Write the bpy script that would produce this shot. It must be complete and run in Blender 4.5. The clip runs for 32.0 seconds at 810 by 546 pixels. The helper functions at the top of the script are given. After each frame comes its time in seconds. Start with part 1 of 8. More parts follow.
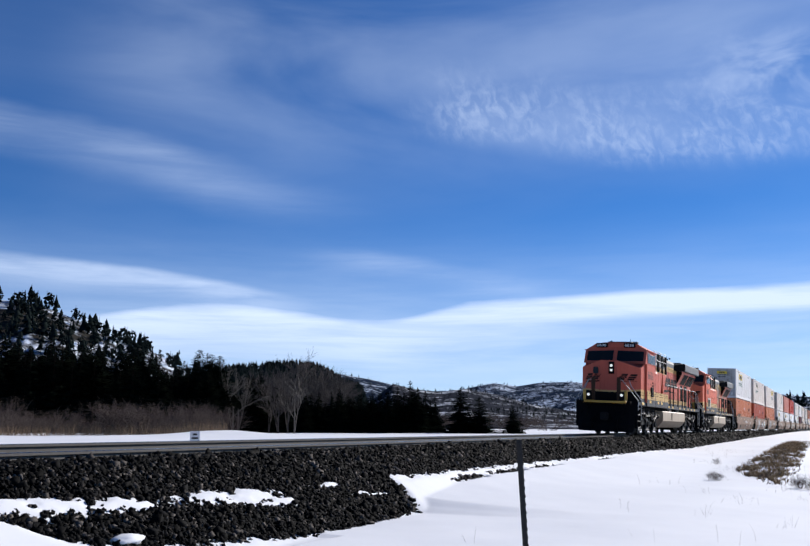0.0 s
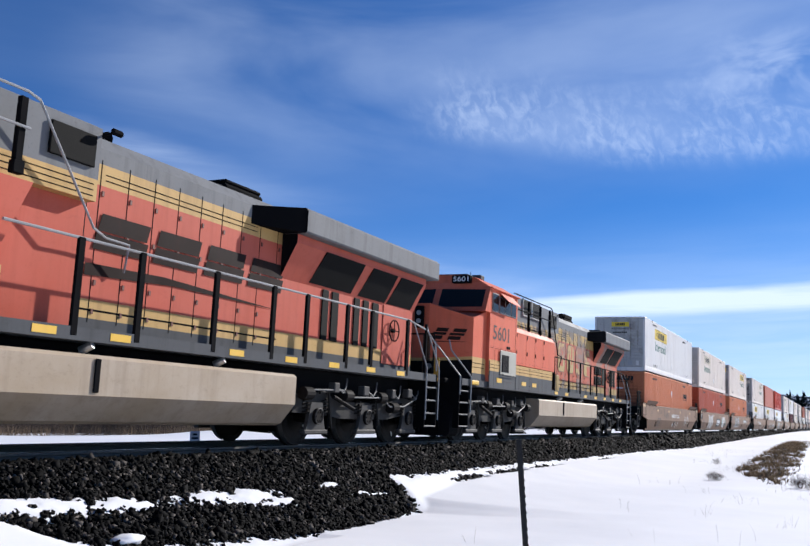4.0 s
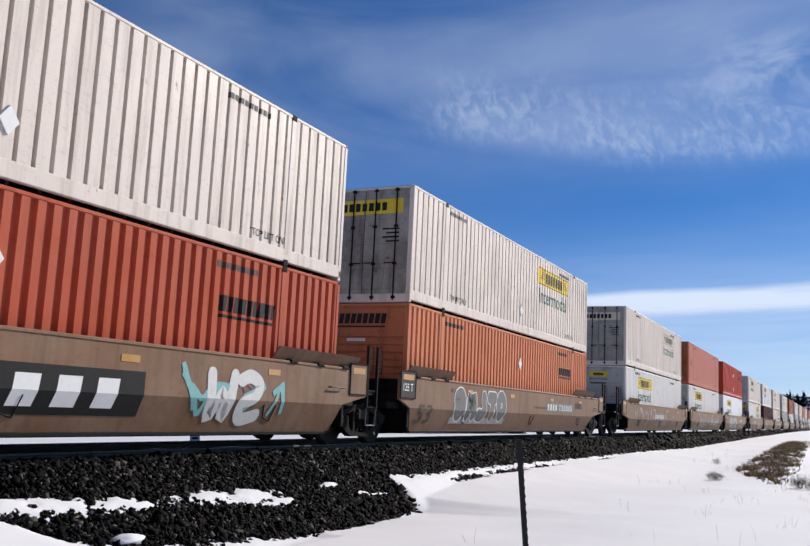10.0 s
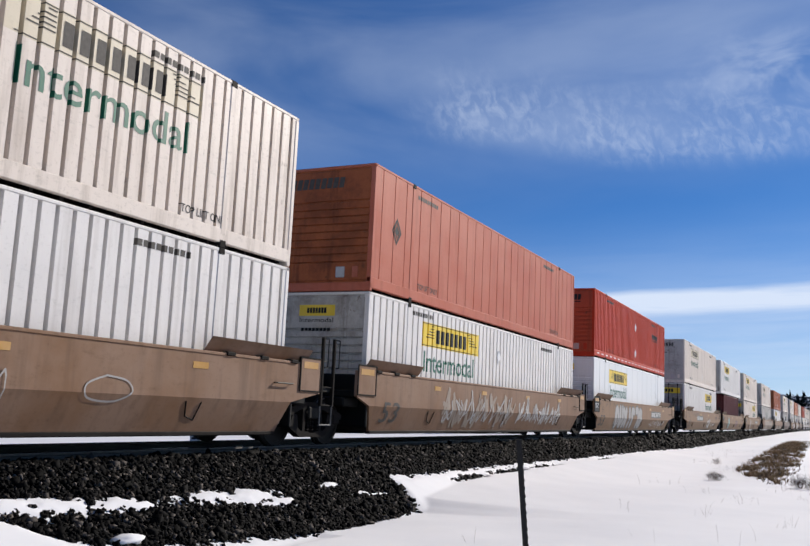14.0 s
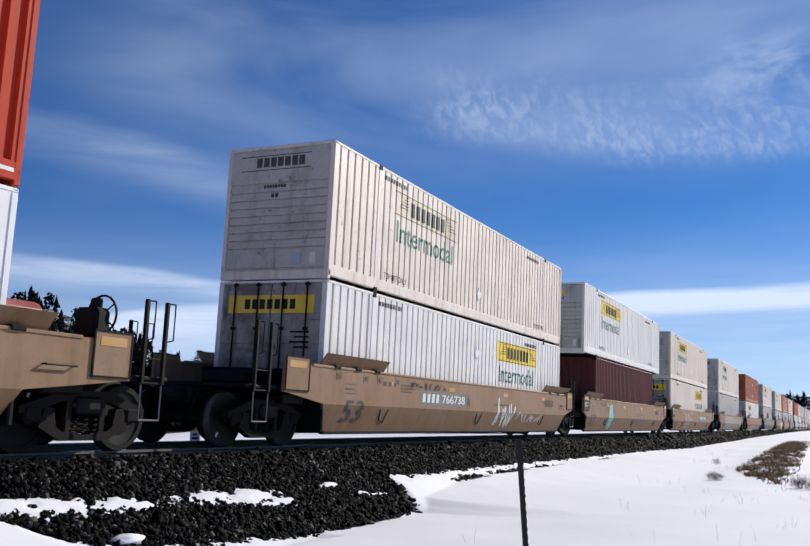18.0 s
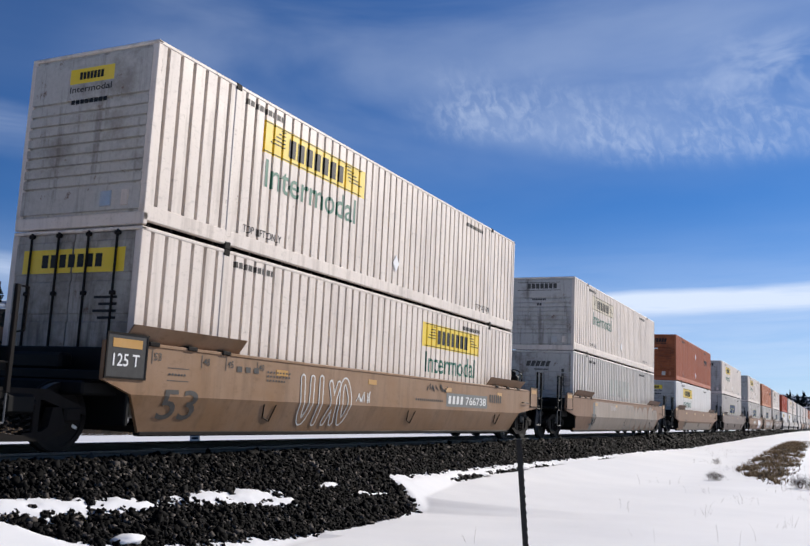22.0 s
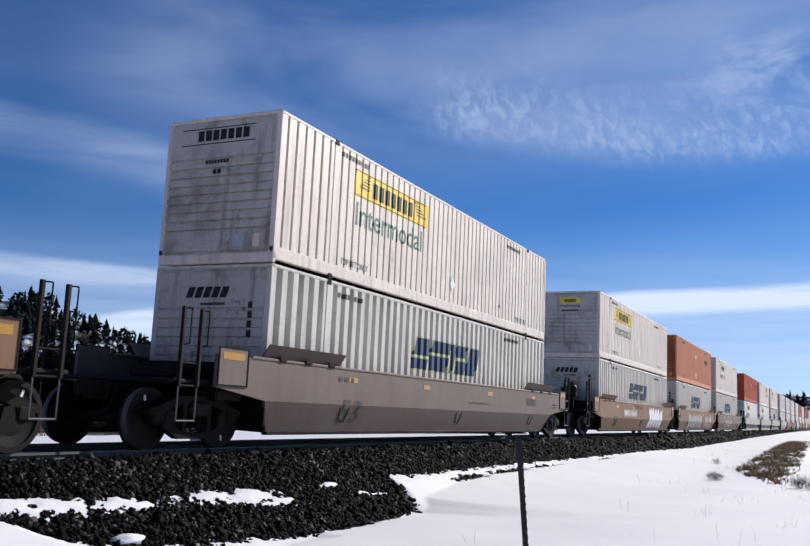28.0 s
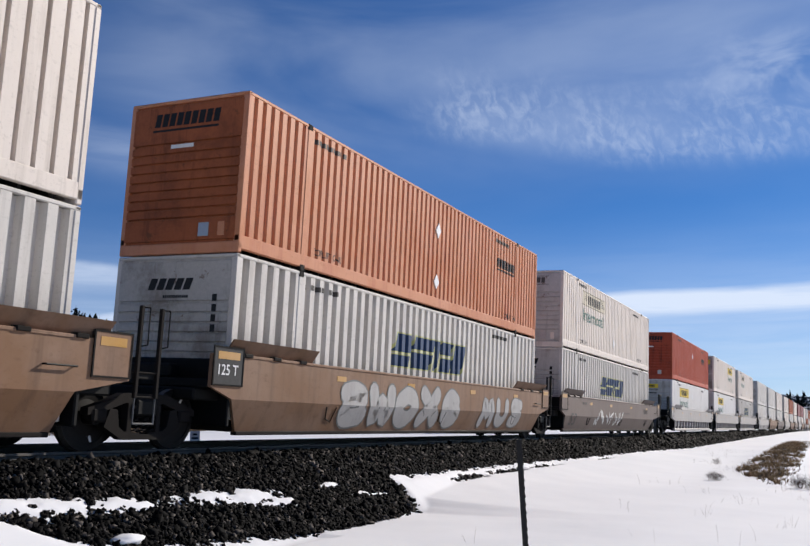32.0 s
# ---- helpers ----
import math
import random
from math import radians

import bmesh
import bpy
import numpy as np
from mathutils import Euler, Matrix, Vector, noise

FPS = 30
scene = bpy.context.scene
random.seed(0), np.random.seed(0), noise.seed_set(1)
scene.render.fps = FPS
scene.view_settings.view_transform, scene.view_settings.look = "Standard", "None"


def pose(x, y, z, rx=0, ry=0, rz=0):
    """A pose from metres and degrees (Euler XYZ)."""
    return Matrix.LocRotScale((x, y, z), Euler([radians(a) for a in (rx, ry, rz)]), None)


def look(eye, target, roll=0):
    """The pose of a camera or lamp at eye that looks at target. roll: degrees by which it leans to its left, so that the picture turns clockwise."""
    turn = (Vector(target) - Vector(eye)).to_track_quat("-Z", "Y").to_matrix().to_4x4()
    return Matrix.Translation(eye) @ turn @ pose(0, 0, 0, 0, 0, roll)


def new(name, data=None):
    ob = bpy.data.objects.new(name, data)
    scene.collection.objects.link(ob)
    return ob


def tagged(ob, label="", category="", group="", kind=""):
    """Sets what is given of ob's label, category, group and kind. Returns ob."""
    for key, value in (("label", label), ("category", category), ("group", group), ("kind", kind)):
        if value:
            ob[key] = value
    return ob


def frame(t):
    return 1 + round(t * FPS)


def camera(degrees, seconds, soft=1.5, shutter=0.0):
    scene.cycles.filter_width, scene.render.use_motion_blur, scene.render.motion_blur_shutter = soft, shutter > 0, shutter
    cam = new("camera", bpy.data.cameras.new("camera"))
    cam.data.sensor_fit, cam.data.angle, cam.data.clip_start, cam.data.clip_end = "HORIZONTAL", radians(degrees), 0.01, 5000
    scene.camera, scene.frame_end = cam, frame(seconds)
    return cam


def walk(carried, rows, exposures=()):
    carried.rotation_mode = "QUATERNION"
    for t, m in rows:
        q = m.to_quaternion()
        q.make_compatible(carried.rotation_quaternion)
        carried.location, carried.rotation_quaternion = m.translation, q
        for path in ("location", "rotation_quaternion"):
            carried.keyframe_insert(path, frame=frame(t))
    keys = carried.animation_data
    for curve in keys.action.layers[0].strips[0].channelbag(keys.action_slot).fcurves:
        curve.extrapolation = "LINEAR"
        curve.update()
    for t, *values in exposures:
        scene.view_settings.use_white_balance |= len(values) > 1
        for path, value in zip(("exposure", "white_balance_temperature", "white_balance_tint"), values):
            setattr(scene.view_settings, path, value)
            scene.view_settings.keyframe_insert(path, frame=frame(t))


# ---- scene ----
# ---- camera: it stands still on the snow beside the line ----
SECONDS = 32.0
cam = camera(48.875, SECONDS, soft=1.5)
EYE = Vector((0.0, 0.0, 1.5))
YAW, PITCH = radians(25.725), radians(9.911)
AIM = EYE + Vector((math.cos(YAW) * math.cos(PITCH), math.sin(YAW) * math.cos(PITCH), math.sin(PITCH)))
walk(cam, [(0.0, look(EYE, AIM)), (SECONDS, look(EYE, AIM))],
     exposures=[(0.0, 0.42, 6150, 10), (2.0, 0.44, 6100, 10), (3.0, 0.52, 6100, 10), (6.0, 0.46, 6150, 10), (7.0, 0.36, 6250, 10), (8.0, 0.15, 6500, 10), (9.0, 0.25, 6500, 10),
                (10.0, 0.25, 6500, 10), (11.0, 0.30, 6550, 10), (12.0, 0.22, 6500, 10), (13.0, 0.28, 6550, 10), (14.0, 0.22, 6550, 10), (17.0, 0.25, 6500, 10), (18.0, 0.30, 6350, 10),
                (19.0, 0.15, 6550, 10), (20.0, 0.25, 6500, 10), (21.0, 0.24, 6450, 10), (22.0, 0.29, 6500, 10), (23.0, 0.17, 6450, 10), (24.0, 0.40, 6450, 10), (25.0, 0.26, 6500, 10),
                (28.0, 0.32, 6350, 10), (29.0, 0.20, 6500, 10), (SECONDS, 0.26, 6550, 10)])

# ---- sky and sun ----
SUN_AZ, SUN_EL = radians(-22.5), radians(27.0)     # from +x towards +y


def make_world():
    w = bpy.data.worlds.new("sky")
    scene.world = w
    w.use_nodes = True
    nt = w.node_tree
    N, Lk = nt.nodes, nt.links
    N.clear()
    out = N.new("ShaderNodeOutputWorld")
    bg = N.new("ShaderNodeBackground")
    bg.inputs[1].default_value = 0.052
    Lk.new(bg.outputs[0], out.inputs[0])
    sky = N.new("ShaderNodeTexSky")
    sky.sky_type = "NISHITA"
    sky.sun_disc = False
    sky.sun_elevation = SUN_EL
    sky.sun_rotation = math.pi / 2 - SUN_AZ
    sky.altitude = 1500.0
    sky.air_density, sky.dust_density, sky.ozone_density = 1.0, 0.3, 2.5
    tc = N.new("ShaderNodeTexCoord")
    sep = N.new("ShaderNodeSeparateXYZ")
    Lk.new(tc.outputs["Generated"], sep.inputs[0])

    def mth(op, a, b=None, c=None, clamp=False):
        n = N.new("ShaderNodeMath")
        n.operation, n.use_clamp = op, clamp
        for i, v in enumerate((a, b, c)):
            if v is None:
                continue
            if isinstance(v, (int, float)):
                n.inputs[i].default_value = v
            else:
                Lk.new(v, n.inputs[i])
        return n.outputs[0]

    def ramp(v, lo, hi):
        n = N.new("ShaderNodeMapRange")
        n.interpolation_type = "SMOOTHSTEP"
        n.inputs[1].default_value, n.inputs[2].default_value = lo, hi
        Lk.new(v, n.inputs[0])
        return n.outputs[0]

    # bearing u from +x (radians) and slope w above the horizon
    u = mth("ARCTAN2", sep.outputs[1], sep.outputs[0])
    flat = mth("SQRT", mth("ADD", mth("MULTIPLY", sep.outputs[0], sep.outputs[0]), mth("MULTIPLY", sep.outputs[1], sep.outputs[1])))
    w = mth("DIVIDE", sep.outputs[2], mth("MAXIMUM", flat, 0.02))
    comb = N.new("ShaderNodeCombineXYZ")
    Lk.new(u, comb.inputs[0])
    Lk.new(w, comb.inputs[1])

    def sheet(sx, sy, turn, scale, detail=5.0, rough=0.55, dist=0.0):
        mp = N.new("ShaderNodeMapping")
        mp.inputs["Rotation"].default_value = (0, 0, turn)
        mp.inputs["Scale"].default_value = (sx, sy, 1)
        Lk.new(comb.outputs[0], mp.inputs[0])
        n = N.new("ShaderNodeTexNoise")
        n.inputs["Scale"].default_value, n.inputs["Detail"].default_value = scale, detail
        n.inputs["Roughness"].default_value, n.inputs["Distortion"].default_value = rough, dist
        Lk.new(mp.outputs[0], n.inputs["Vector"])
        return n.outputs[0]

    def level(stops):
        """A height that follows the bearing: (u, w) pairs joined smoothly."""
        r = N.new("ShaderNodeValToRGB")
        r.color_ramp.interpolation = "B_SPLINE"
        e = r.color_ramp.elements
        while len(e) < len(stops):
            e.new(0.5)
        for q, (a, b) in zip(e, stops):
            q.position, q.color = (a + 0.2) / 1.4, (b * 2, b * 2, b * 2, 1)
        Lk.new(mth("DIVIDE", mth("ADD", u, 0.2), 1.4, clamp=True), r.inputs[0])
        return mth("MULTIPLY", r.outputs[0], 0.5)

    def band(stops, up, down, wob=0.012):
        """A streak along a curve, soft above and below."""
        d = mth("ADD", mth("SUBTRACT", w, level(stops)), mth("MULTIPLY", mth("SUBTRACT", sheet(1, 2.5, 0.1, 6.0, 4.0), 0.5), wob))
        return mth("MULTIPLY", mth("SUBTRACT", 1.0, ramp(d, 0.0, up)), ramp(d, -down, 0.0))

    def inv(v):
        return mth("SUBTRACT", 1.0, v)

    # the clouds lie over the far side of the valley; the rest of the sky is clear
    away = inv(ramp(mth("ABSOLUTE", mth("SUBTRACT", u, 0.40)), 0.75, 1.6))
    low = mth("MULTIPLY", away, inv(ramp(w, 0.65, 1.3)))
    silk = sheet(1.0, 9.0, 0.06, 5.0, 6.0, 0.6, 0.3)
    we = mth("ADD", w, mth("MULTIPLY", mth("SUBTRACT", sheet(1.0, 4.0, 0.05, 5.0, 5.0), 0.5), 0.012))
    # low stratus: a swelling bank that runs over into a flat shelf towards the sun
    top = level(((-0.2, 0.153), (0.02, 0.151), (0.20, 0.149), (0.30, 0.147), (0.375, 0.143), (0.415, 0.134), (0.46, 0.120), (0.51, 0.121), (0.57, 0.131), (0.65, 0.139), (0.72, 0.135), (0.79, 0.118), (0.86, 0.100), (1.2, 0.08)))
    under = mth("SUBTRACT", top, we)
    white = ramp(under, -0.006, 0.009)
    left = ramp(u, 0.20, 0.40)
    flat_m = mth("MULTIPLY_ADD", ramp(under, 0.020, 0.034), -0.52, 0.96)
    full_m = mth("MULTIPLY_ADD", ramp(under, 0.010, 0.075), -0.36, 0.88)
    body = mth("ADD", mth("MULTIPLY", flat_m, inv(left)), mth("MULTIPLY", full_m, left))
    body = mth("MULTIPLY", mth("MULTIPLY", body, white), mth("MULTIPLY_ADD", ramp(sheet(1.0, 14.0, 0.04, 4.0, 6.0, 0.65, 0.5), 0.30, 0.66), 0.30, 0.74))
    body = mth("MULTIPLY", body, away)
    haze = mth("MULTIPLY", mth("MULTIPLY", inv(ramp(we, 0.02, 0.25)), mth("MULTIPLY_ADD", away, 0.75, 0.25)), mth("MULTIPLY_ADD", ramp(silk, 0.3, 0.7), 0.18, 0.46))
    # long wisps
    fibre = ramp(silk, 0.28, 0.72)
    wisps = mth("MULTIPLY", band(((-0.2, 0.10), (0.45, 0.118), (0.58, 0.143), (0.72, 0.167), (0.88, 0.176), (1.2, 0.18)), 0.010, 0.034), mth("MULTIPLY", ramp(u, 0.52, 0.70), mth("MULTIPLY_ADD", fibre, 0.30, 0.16)))
    wisps = mth("MAXIMUM", wisps, mth("MULTIPLY", band(((-0.2, 0.14), (0.29, 0.156), (0.40, 0.172), (0.50, 0.190), (0.62, 0.205), (1.2, 0.24)), 0.018, 0.026), mth("MULTIPLY", mth("MULTIPLY", ramp(u, 0.25, 0.38), inv(ramp(u, 0.46, 0.60))), mth("MULTIPLY_ADD", fibre, 0.14, 0.06))))
    wisps = mth("MAXIMUM", wisps, mth("MULTIPLY", band(((-0.2, 0.20), (0.45, 0.240), (0.535, 0.254), (0.675, 0.287), (0.76, 0.313), (0.89, 0.328), (1.2, 0.33)), 0.030, 0.055, 0.03), mth("MULTIPLY", ramp(u, 0.44, 0.74), mth("MULTIPLY_ADD", fibre, 0.13, 0.12))))
    veil = mth("MULTIPLY", ramp(sheet(1.0, 3.0, -0.30, 2.6, 5.0, 0.5, 0.4), 0.20, 0.80), 0.27)
    veil = mth("MULTIPLY", veil, mth("MULTIPLY_ADD", mth("MULTIPLY", ramp(w, 0.24, 0.40), inv(ramp(u, 0.70, 0.88))), 0.80, 0.20))
    # rippled mackerel patch on the sunward side
    shear = N.new("ShaderNodeCombineXYZ")
    Lk.new(mth("MULTIPLY_ADD", w, -0.20, u), shear.inputs[0])
    Lk.new(mth("MULTIPLY", w, 0.62), shear.inputs[1])
    rip = N.new("ShaderNodeTexNoise")
    rip.inputs["Scale"].default_value, rip.inputs["Detail"].default_value = 84.0, 3.0
    rip.inputs["Roughness"].default_value, rip.inputs["Distortion"].default_value = 0.6, 0.5
    Lk.new(shear.outputs[0], rip.inputs["Vector"])
    ripple = rip.outputs[0]
    tuft = sheet(1.0, 1.6, -0.25, 11.0, 4.0, 0.6, 0.6)
    rows_ = band(((-0.2, 0.300), (0.04, 0.305), (0.18, 0.318), (0.32, 0.342), (0.42, 0.362), (0.60, 0.38), (1.2, 0.4)), 0.090, 0.040, 0.03)
    rows_ = mth("MULTIPLY", rows_, inv(ramp(u, 0.36, 0.47)))
    lump = mth("MULTIPLY", band(((-0.2, 0.365), (0.0, 0.365), (0.10, 0.375), (0.25, 0.40), (1.2, 0.5)), 0.085, 0.045, 0.03), inv(ramp(u, 0.02, 0.17)))
    flock = mth("MULTIPLY", rows_, mth("MULTIPLY_ADD", mth("MULTIPLY", ramp(ripple, 0.36, 0.70), ramp(tuft, 0.30, 0.66)), 0.21, 0.10))
    flock = mth("ADD", flock, mth("MULTIPLY", lump, mth("MULTIPLY_ADD", ramp(tuft, 0.35, 0.65), 0.34, 0.02)))
    m = mth("MAXIMUM", body, haze)
    m = mth("ADD", m, mth("MULTIPLY", low, mth("ADD", wisps, mth("ADD", veil, flock))), clamp=True)
    m = mth("MINIMUM", m, 0.95)
    deep = N.new("ShaderNodeMixRGB")
    deep.blend_type = "MULTIPLY"
    deep.inputs[0].default_value = 1.0
    deep.inputs[2].default_value = (0.37, 0.80, 1.33, 1)
    Lk.new(sky.outputs[0], deep.inputs[1])
    mix = N.new("ShaderNodeMixRGB")
    mix.inputs[2].default_value = (11.8, 13.4, 16.2, 1)
    Lk.new(m, mix.inputs[0])
    Lk.new(deep.outputs[0], mix.inputs[1])
    Lk.new(mix.outputs[0], bg.inputs[0])


make_world()
sun_data = bpy.data.lights.new("sun", "SUN")
sun_data.energy, sun_data.angle, sun_data.color = 5.0, radians(0.55), (1.0, 0.93, 0.84)
sun = new("sun", sun_data)
SUN_DIR = Vector((math.cos(SUN_AZ) * math.cos(SUN_EL), math.sin(SUN_AZ) * math.cos(SUN_EL), math.sin(SUN_EL)))
sun.matrix_world = look(SUN_DIR * 60, (0, 0, 0))

# ---- the line: the train runs towards -x on a slightly canted track ----
YT, ZT, CANT = 10.229, 1.2385, 2.947
RUN = ((0, 0.0), (4, 44.46), (8, 88.91), (12, 133.44), (16, 178.03), (20, 222.55), (24, 267.03), (28, 311.47), (32, 355.89))
SPEED = 11.122
# ---- materials ----
MATS = {}


def nodes_of(name):
    m = bpy.data.materials.new(name)
    m.use_nodes = True
    nt = m.node_tree
    b = nt.nodes["Principled BSDF"]
    return m, nt, b


def tex_noise(nt, vec, scale, detail=4.0, rough=0.55):
    n = nt.nodes.new("ShaderNodeTexNoise")
    n.inputs["Scale"].default_value = scale
    n.inputs["Detail"].default_value = detail
    n.inputs["Roughness"].default_value = rough
    nt.links.new(vec, n.inputs["Vector"])
    return n.outputs[0]


def rng(nt, v, lo, hi, a=0.0, b=1.0):
    n = nt.nodes.new("ShaderNodeMapRange")
    n.inputs[1].default_value, n.inputs[2].default_value = lo, hi
    n.inputs[3].default_value, n.inputs[4].default_value = a, b
    nt.links.new(v, n.inputs[0])
    return n.outputs[0]


def mixc(nt, fac, a, b, mode="MIX"):
    n = nt.nodes.new("ShaderNodeMixRGB")
    n.blend_type = mode
    for i, v in enumerate((fac, a, b)):
        if isinstance(v, (int, float)):
            n.inputs[i].default_value = v
        elif isinstance(v, tuple):
            n.inputs[i].default_value = (*v[:3], 1)
        else:
            nt.links.new(v, n.inputs[i])
    return n.outputs[0]


def obj_vec(nt, scale=(1, 1, 1), shift=True):
    tc = nt.nodes.new("ShaderNodeTexCoord")
    mp = nt.nodes.new("ShaderNodeMapping")
    mp.inputs["Scale"].default_value = scale
    src = tc.outputs["Object"]
    if shift:
        oi = nt.nodes.new("ShaderNodeObjectInfo")
        mul = nt.nodes.new("ShaderNodeVectorMath")
        mul.operation = "MULTIPLY_ADD"
        comb = nt.nodes.new("ShaderNodeCombineXYZ")
        for i in range(3):
            nt.links.new(oi.outputs["Random"], comb.inputs[i])
        mul.inputs[1].default_value = (37.0, 19.0, 53.0)
        nt.links.new(comb.outputs[0], mul.inputs[0])
        nt.links.new(src, mul.inputs[2])
        src = mul.outputs[0]
    nt.links.new(src, mp.inputs[0])
    return mp.outputs[0]


def bump(nt, b, h, strength=0.3, dist=0.01):
    n = nt.nodes.new("ShaderNodeBump")
    n.inputs["Strength"].default_value = strength
    n.inputs["Distance"].default_value = dist
    nt.links.new(h, n.inputs["Height"])
    nt.links.new(n.outputs[0], b.inputs["Normal"])


def paint(name, rgb, rough=0.5, dirt=0.35, dirt_rgb=(0.16, 0.12, 0.09), fade=0.12, metal=0.0, dent=0.25, spec=0.3, rust=0.0):
    """Weathered paint: faded blotches, grime running down, fine grain and dents."""
    if name in MATS:
        return MATS[name]
    m, nt, b = nodes_of(name)
    v = obj_vec(nt)
    blot = tex_noise(nt, v, 0.9, 5.0, 0.6)
    run = tex_noise(nt, obj_vec(nt, (5.0, 5.0, 0.35)), 1.0, 6.0, 0.6)
    fine = tex_noise(nt, v, 22.0, 4.0, 0.6)
    light = tuple(min(1.0, c + (0.85 - c) * fade) for c in rgb)
    dark = tuple(c * (1.0 - 0.6 * fade) for c in rgb)
    col = mixc(nt, rng(nt, blot, 0.35, 0.65), dark, light)
    col = mixc(nt, rng(nt, run, 0.50, 0.82, 0.0, dirt), col, dirt_rgb)
    col = mixc(nt, rng(nt, fine, 0.58, 0.85, 0.0, dirt * 0.7), col, dirt_rgb)
    scuff = tex_noise(nt, obj_vec(nt, (1.0, 1.0, 2.2)), 5.0, 7.0, 0.72)
    col = mixc(nt, rng(nt, scuff, 0.56, 0.72, 0.0, dirt * 0.8), col, tuple(c * 0.55 for c in rgb))
    if rust:
        drip = tex_noise(nt, obj_vec(nt, (3.2, 3.2, 0.45)), 1.6, 6.0, 0.7)
        spot = tex_noise(nt, v, 3.4, 6.0, 0.7)
        col = mixc(nt, rng(nt, mixc(nt, 0.5, drip, spot), 0.70 - 0.10 * rust, 0.76 - 0.10 * rust, 0.0, 0.8), col, (0.11, 0.045, 0.022))
    nt.links.new(col, b.inputs["Base Color"])
    nt.links.new(rng(nt, blot, 0.3, 0.7, rough - 0.1, min(1.0, rough + 0.15)), b.inputs["Roughness"])
    b.inputs["Metallic"].default_value = metal
    b.inputs["Specular IOR Level"].default_value = spec
    bump(nt, b, tex_noise(nt, v, 2.6, 3.0, 0.5), dent, 0.012)
    MATS[name] = m
    return m


def plain(name, rgb, rough=0.6, metal=0.0, vary=0.25, grain=14.0, bumpy=0.2, emit=None, spec=None):
    if name in MATS:
        return MATS[name]
    m, nt, b = nodes_of(name)
    v = obj_vec(nt)
    n = tex_noise(nt, v, grain, 5.0, 0.6)
    col = mixc(nt, n, tuple(c * (1 - vary) for c in rgb), tuple(min(1.0, c * (1 + vary)) for c in rgb))
    nt.links.new(col, b.inputs["Base Color"])
    b.inputs["Roughness"].default_value = rough
    b.inputs["Metallic"].default_value = metal
    b.inputs["Specular IOR Level"].default_value = (0.12 if max(rgb) < 0.1 else 0.35) if spec is None else spec
    if bumpy:
        bump(nt, b, n, bumpy, 0.006)
    if emit:
        b.inputs["Emission Color"].default_value = (*emit[:3], 1)
        b.inputs["Emission Strength"].default_value = emit[3]
    MATS[name] = m
    return m


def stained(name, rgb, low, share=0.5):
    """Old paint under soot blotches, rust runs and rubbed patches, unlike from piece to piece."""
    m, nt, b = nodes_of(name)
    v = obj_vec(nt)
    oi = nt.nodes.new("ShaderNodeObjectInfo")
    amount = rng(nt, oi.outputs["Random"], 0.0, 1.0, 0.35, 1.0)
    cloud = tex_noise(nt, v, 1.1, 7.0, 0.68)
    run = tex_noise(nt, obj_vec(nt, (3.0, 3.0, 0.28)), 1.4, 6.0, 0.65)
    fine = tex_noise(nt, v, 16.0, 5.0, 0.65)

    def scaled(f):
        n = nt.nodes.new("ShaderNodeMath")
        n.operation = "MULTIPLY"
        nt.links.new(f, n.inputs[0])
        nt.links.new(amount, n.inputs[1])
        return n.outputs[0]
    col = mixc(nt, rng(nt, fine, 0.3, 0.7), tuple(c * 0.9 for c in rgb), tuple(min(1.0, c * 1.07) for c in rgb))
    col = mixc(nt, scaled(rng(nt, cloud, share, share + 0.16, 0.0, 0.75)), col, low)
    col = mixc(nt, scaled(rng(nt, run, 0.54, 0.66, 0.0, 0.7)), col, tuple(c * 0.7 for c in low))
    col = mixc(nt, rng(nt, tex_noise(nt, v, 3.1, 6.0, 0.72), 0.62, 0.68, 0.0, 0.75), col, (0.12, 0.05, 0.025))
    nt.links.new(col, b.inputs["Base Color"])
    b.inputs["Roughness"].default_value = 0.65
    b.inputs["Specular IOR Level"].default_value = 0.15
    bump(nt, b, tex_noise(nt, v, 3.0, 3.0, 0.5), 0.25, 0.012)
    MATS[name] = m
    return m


def snow_material():
    m, nt, b = nodes_of("snow")
    tc = nt.nodes.new("ShaderNodeTexCoord")
    v = tc.outputs["Object"]
    big = tex_noise(nt, v, 0.35, 4.0, 0.5)
    fine = tex_noise(nt, v, 7.0, 5.0, 0.6)
    col = mixc(nt, rng(nt, big, 0.3, 0.7), (0.665, 0.675, 0.705), (0.74, 0.745, 0.765))
    nt.links.new(col, b.inputs["Base Color"])
    b.inputs["Roughness"].default_value = 0.75
    b.inputs["Specular IOR Level"].default_value = 0.25
    add = nt.nodes.new("ShaderNodeMath")
    add.operation = "MULTIPLY_ADD"
    add.inputs[1].default_value = 0.12
    nt.links.new(fine, add.inputs[0])
    nt.links.new(tex_noise(nt, v, 1.1, 3.0, 0.5), add.inputs[2])
    bump(nt, b, add.outputs[0], 0.14, 0.08)
    return m


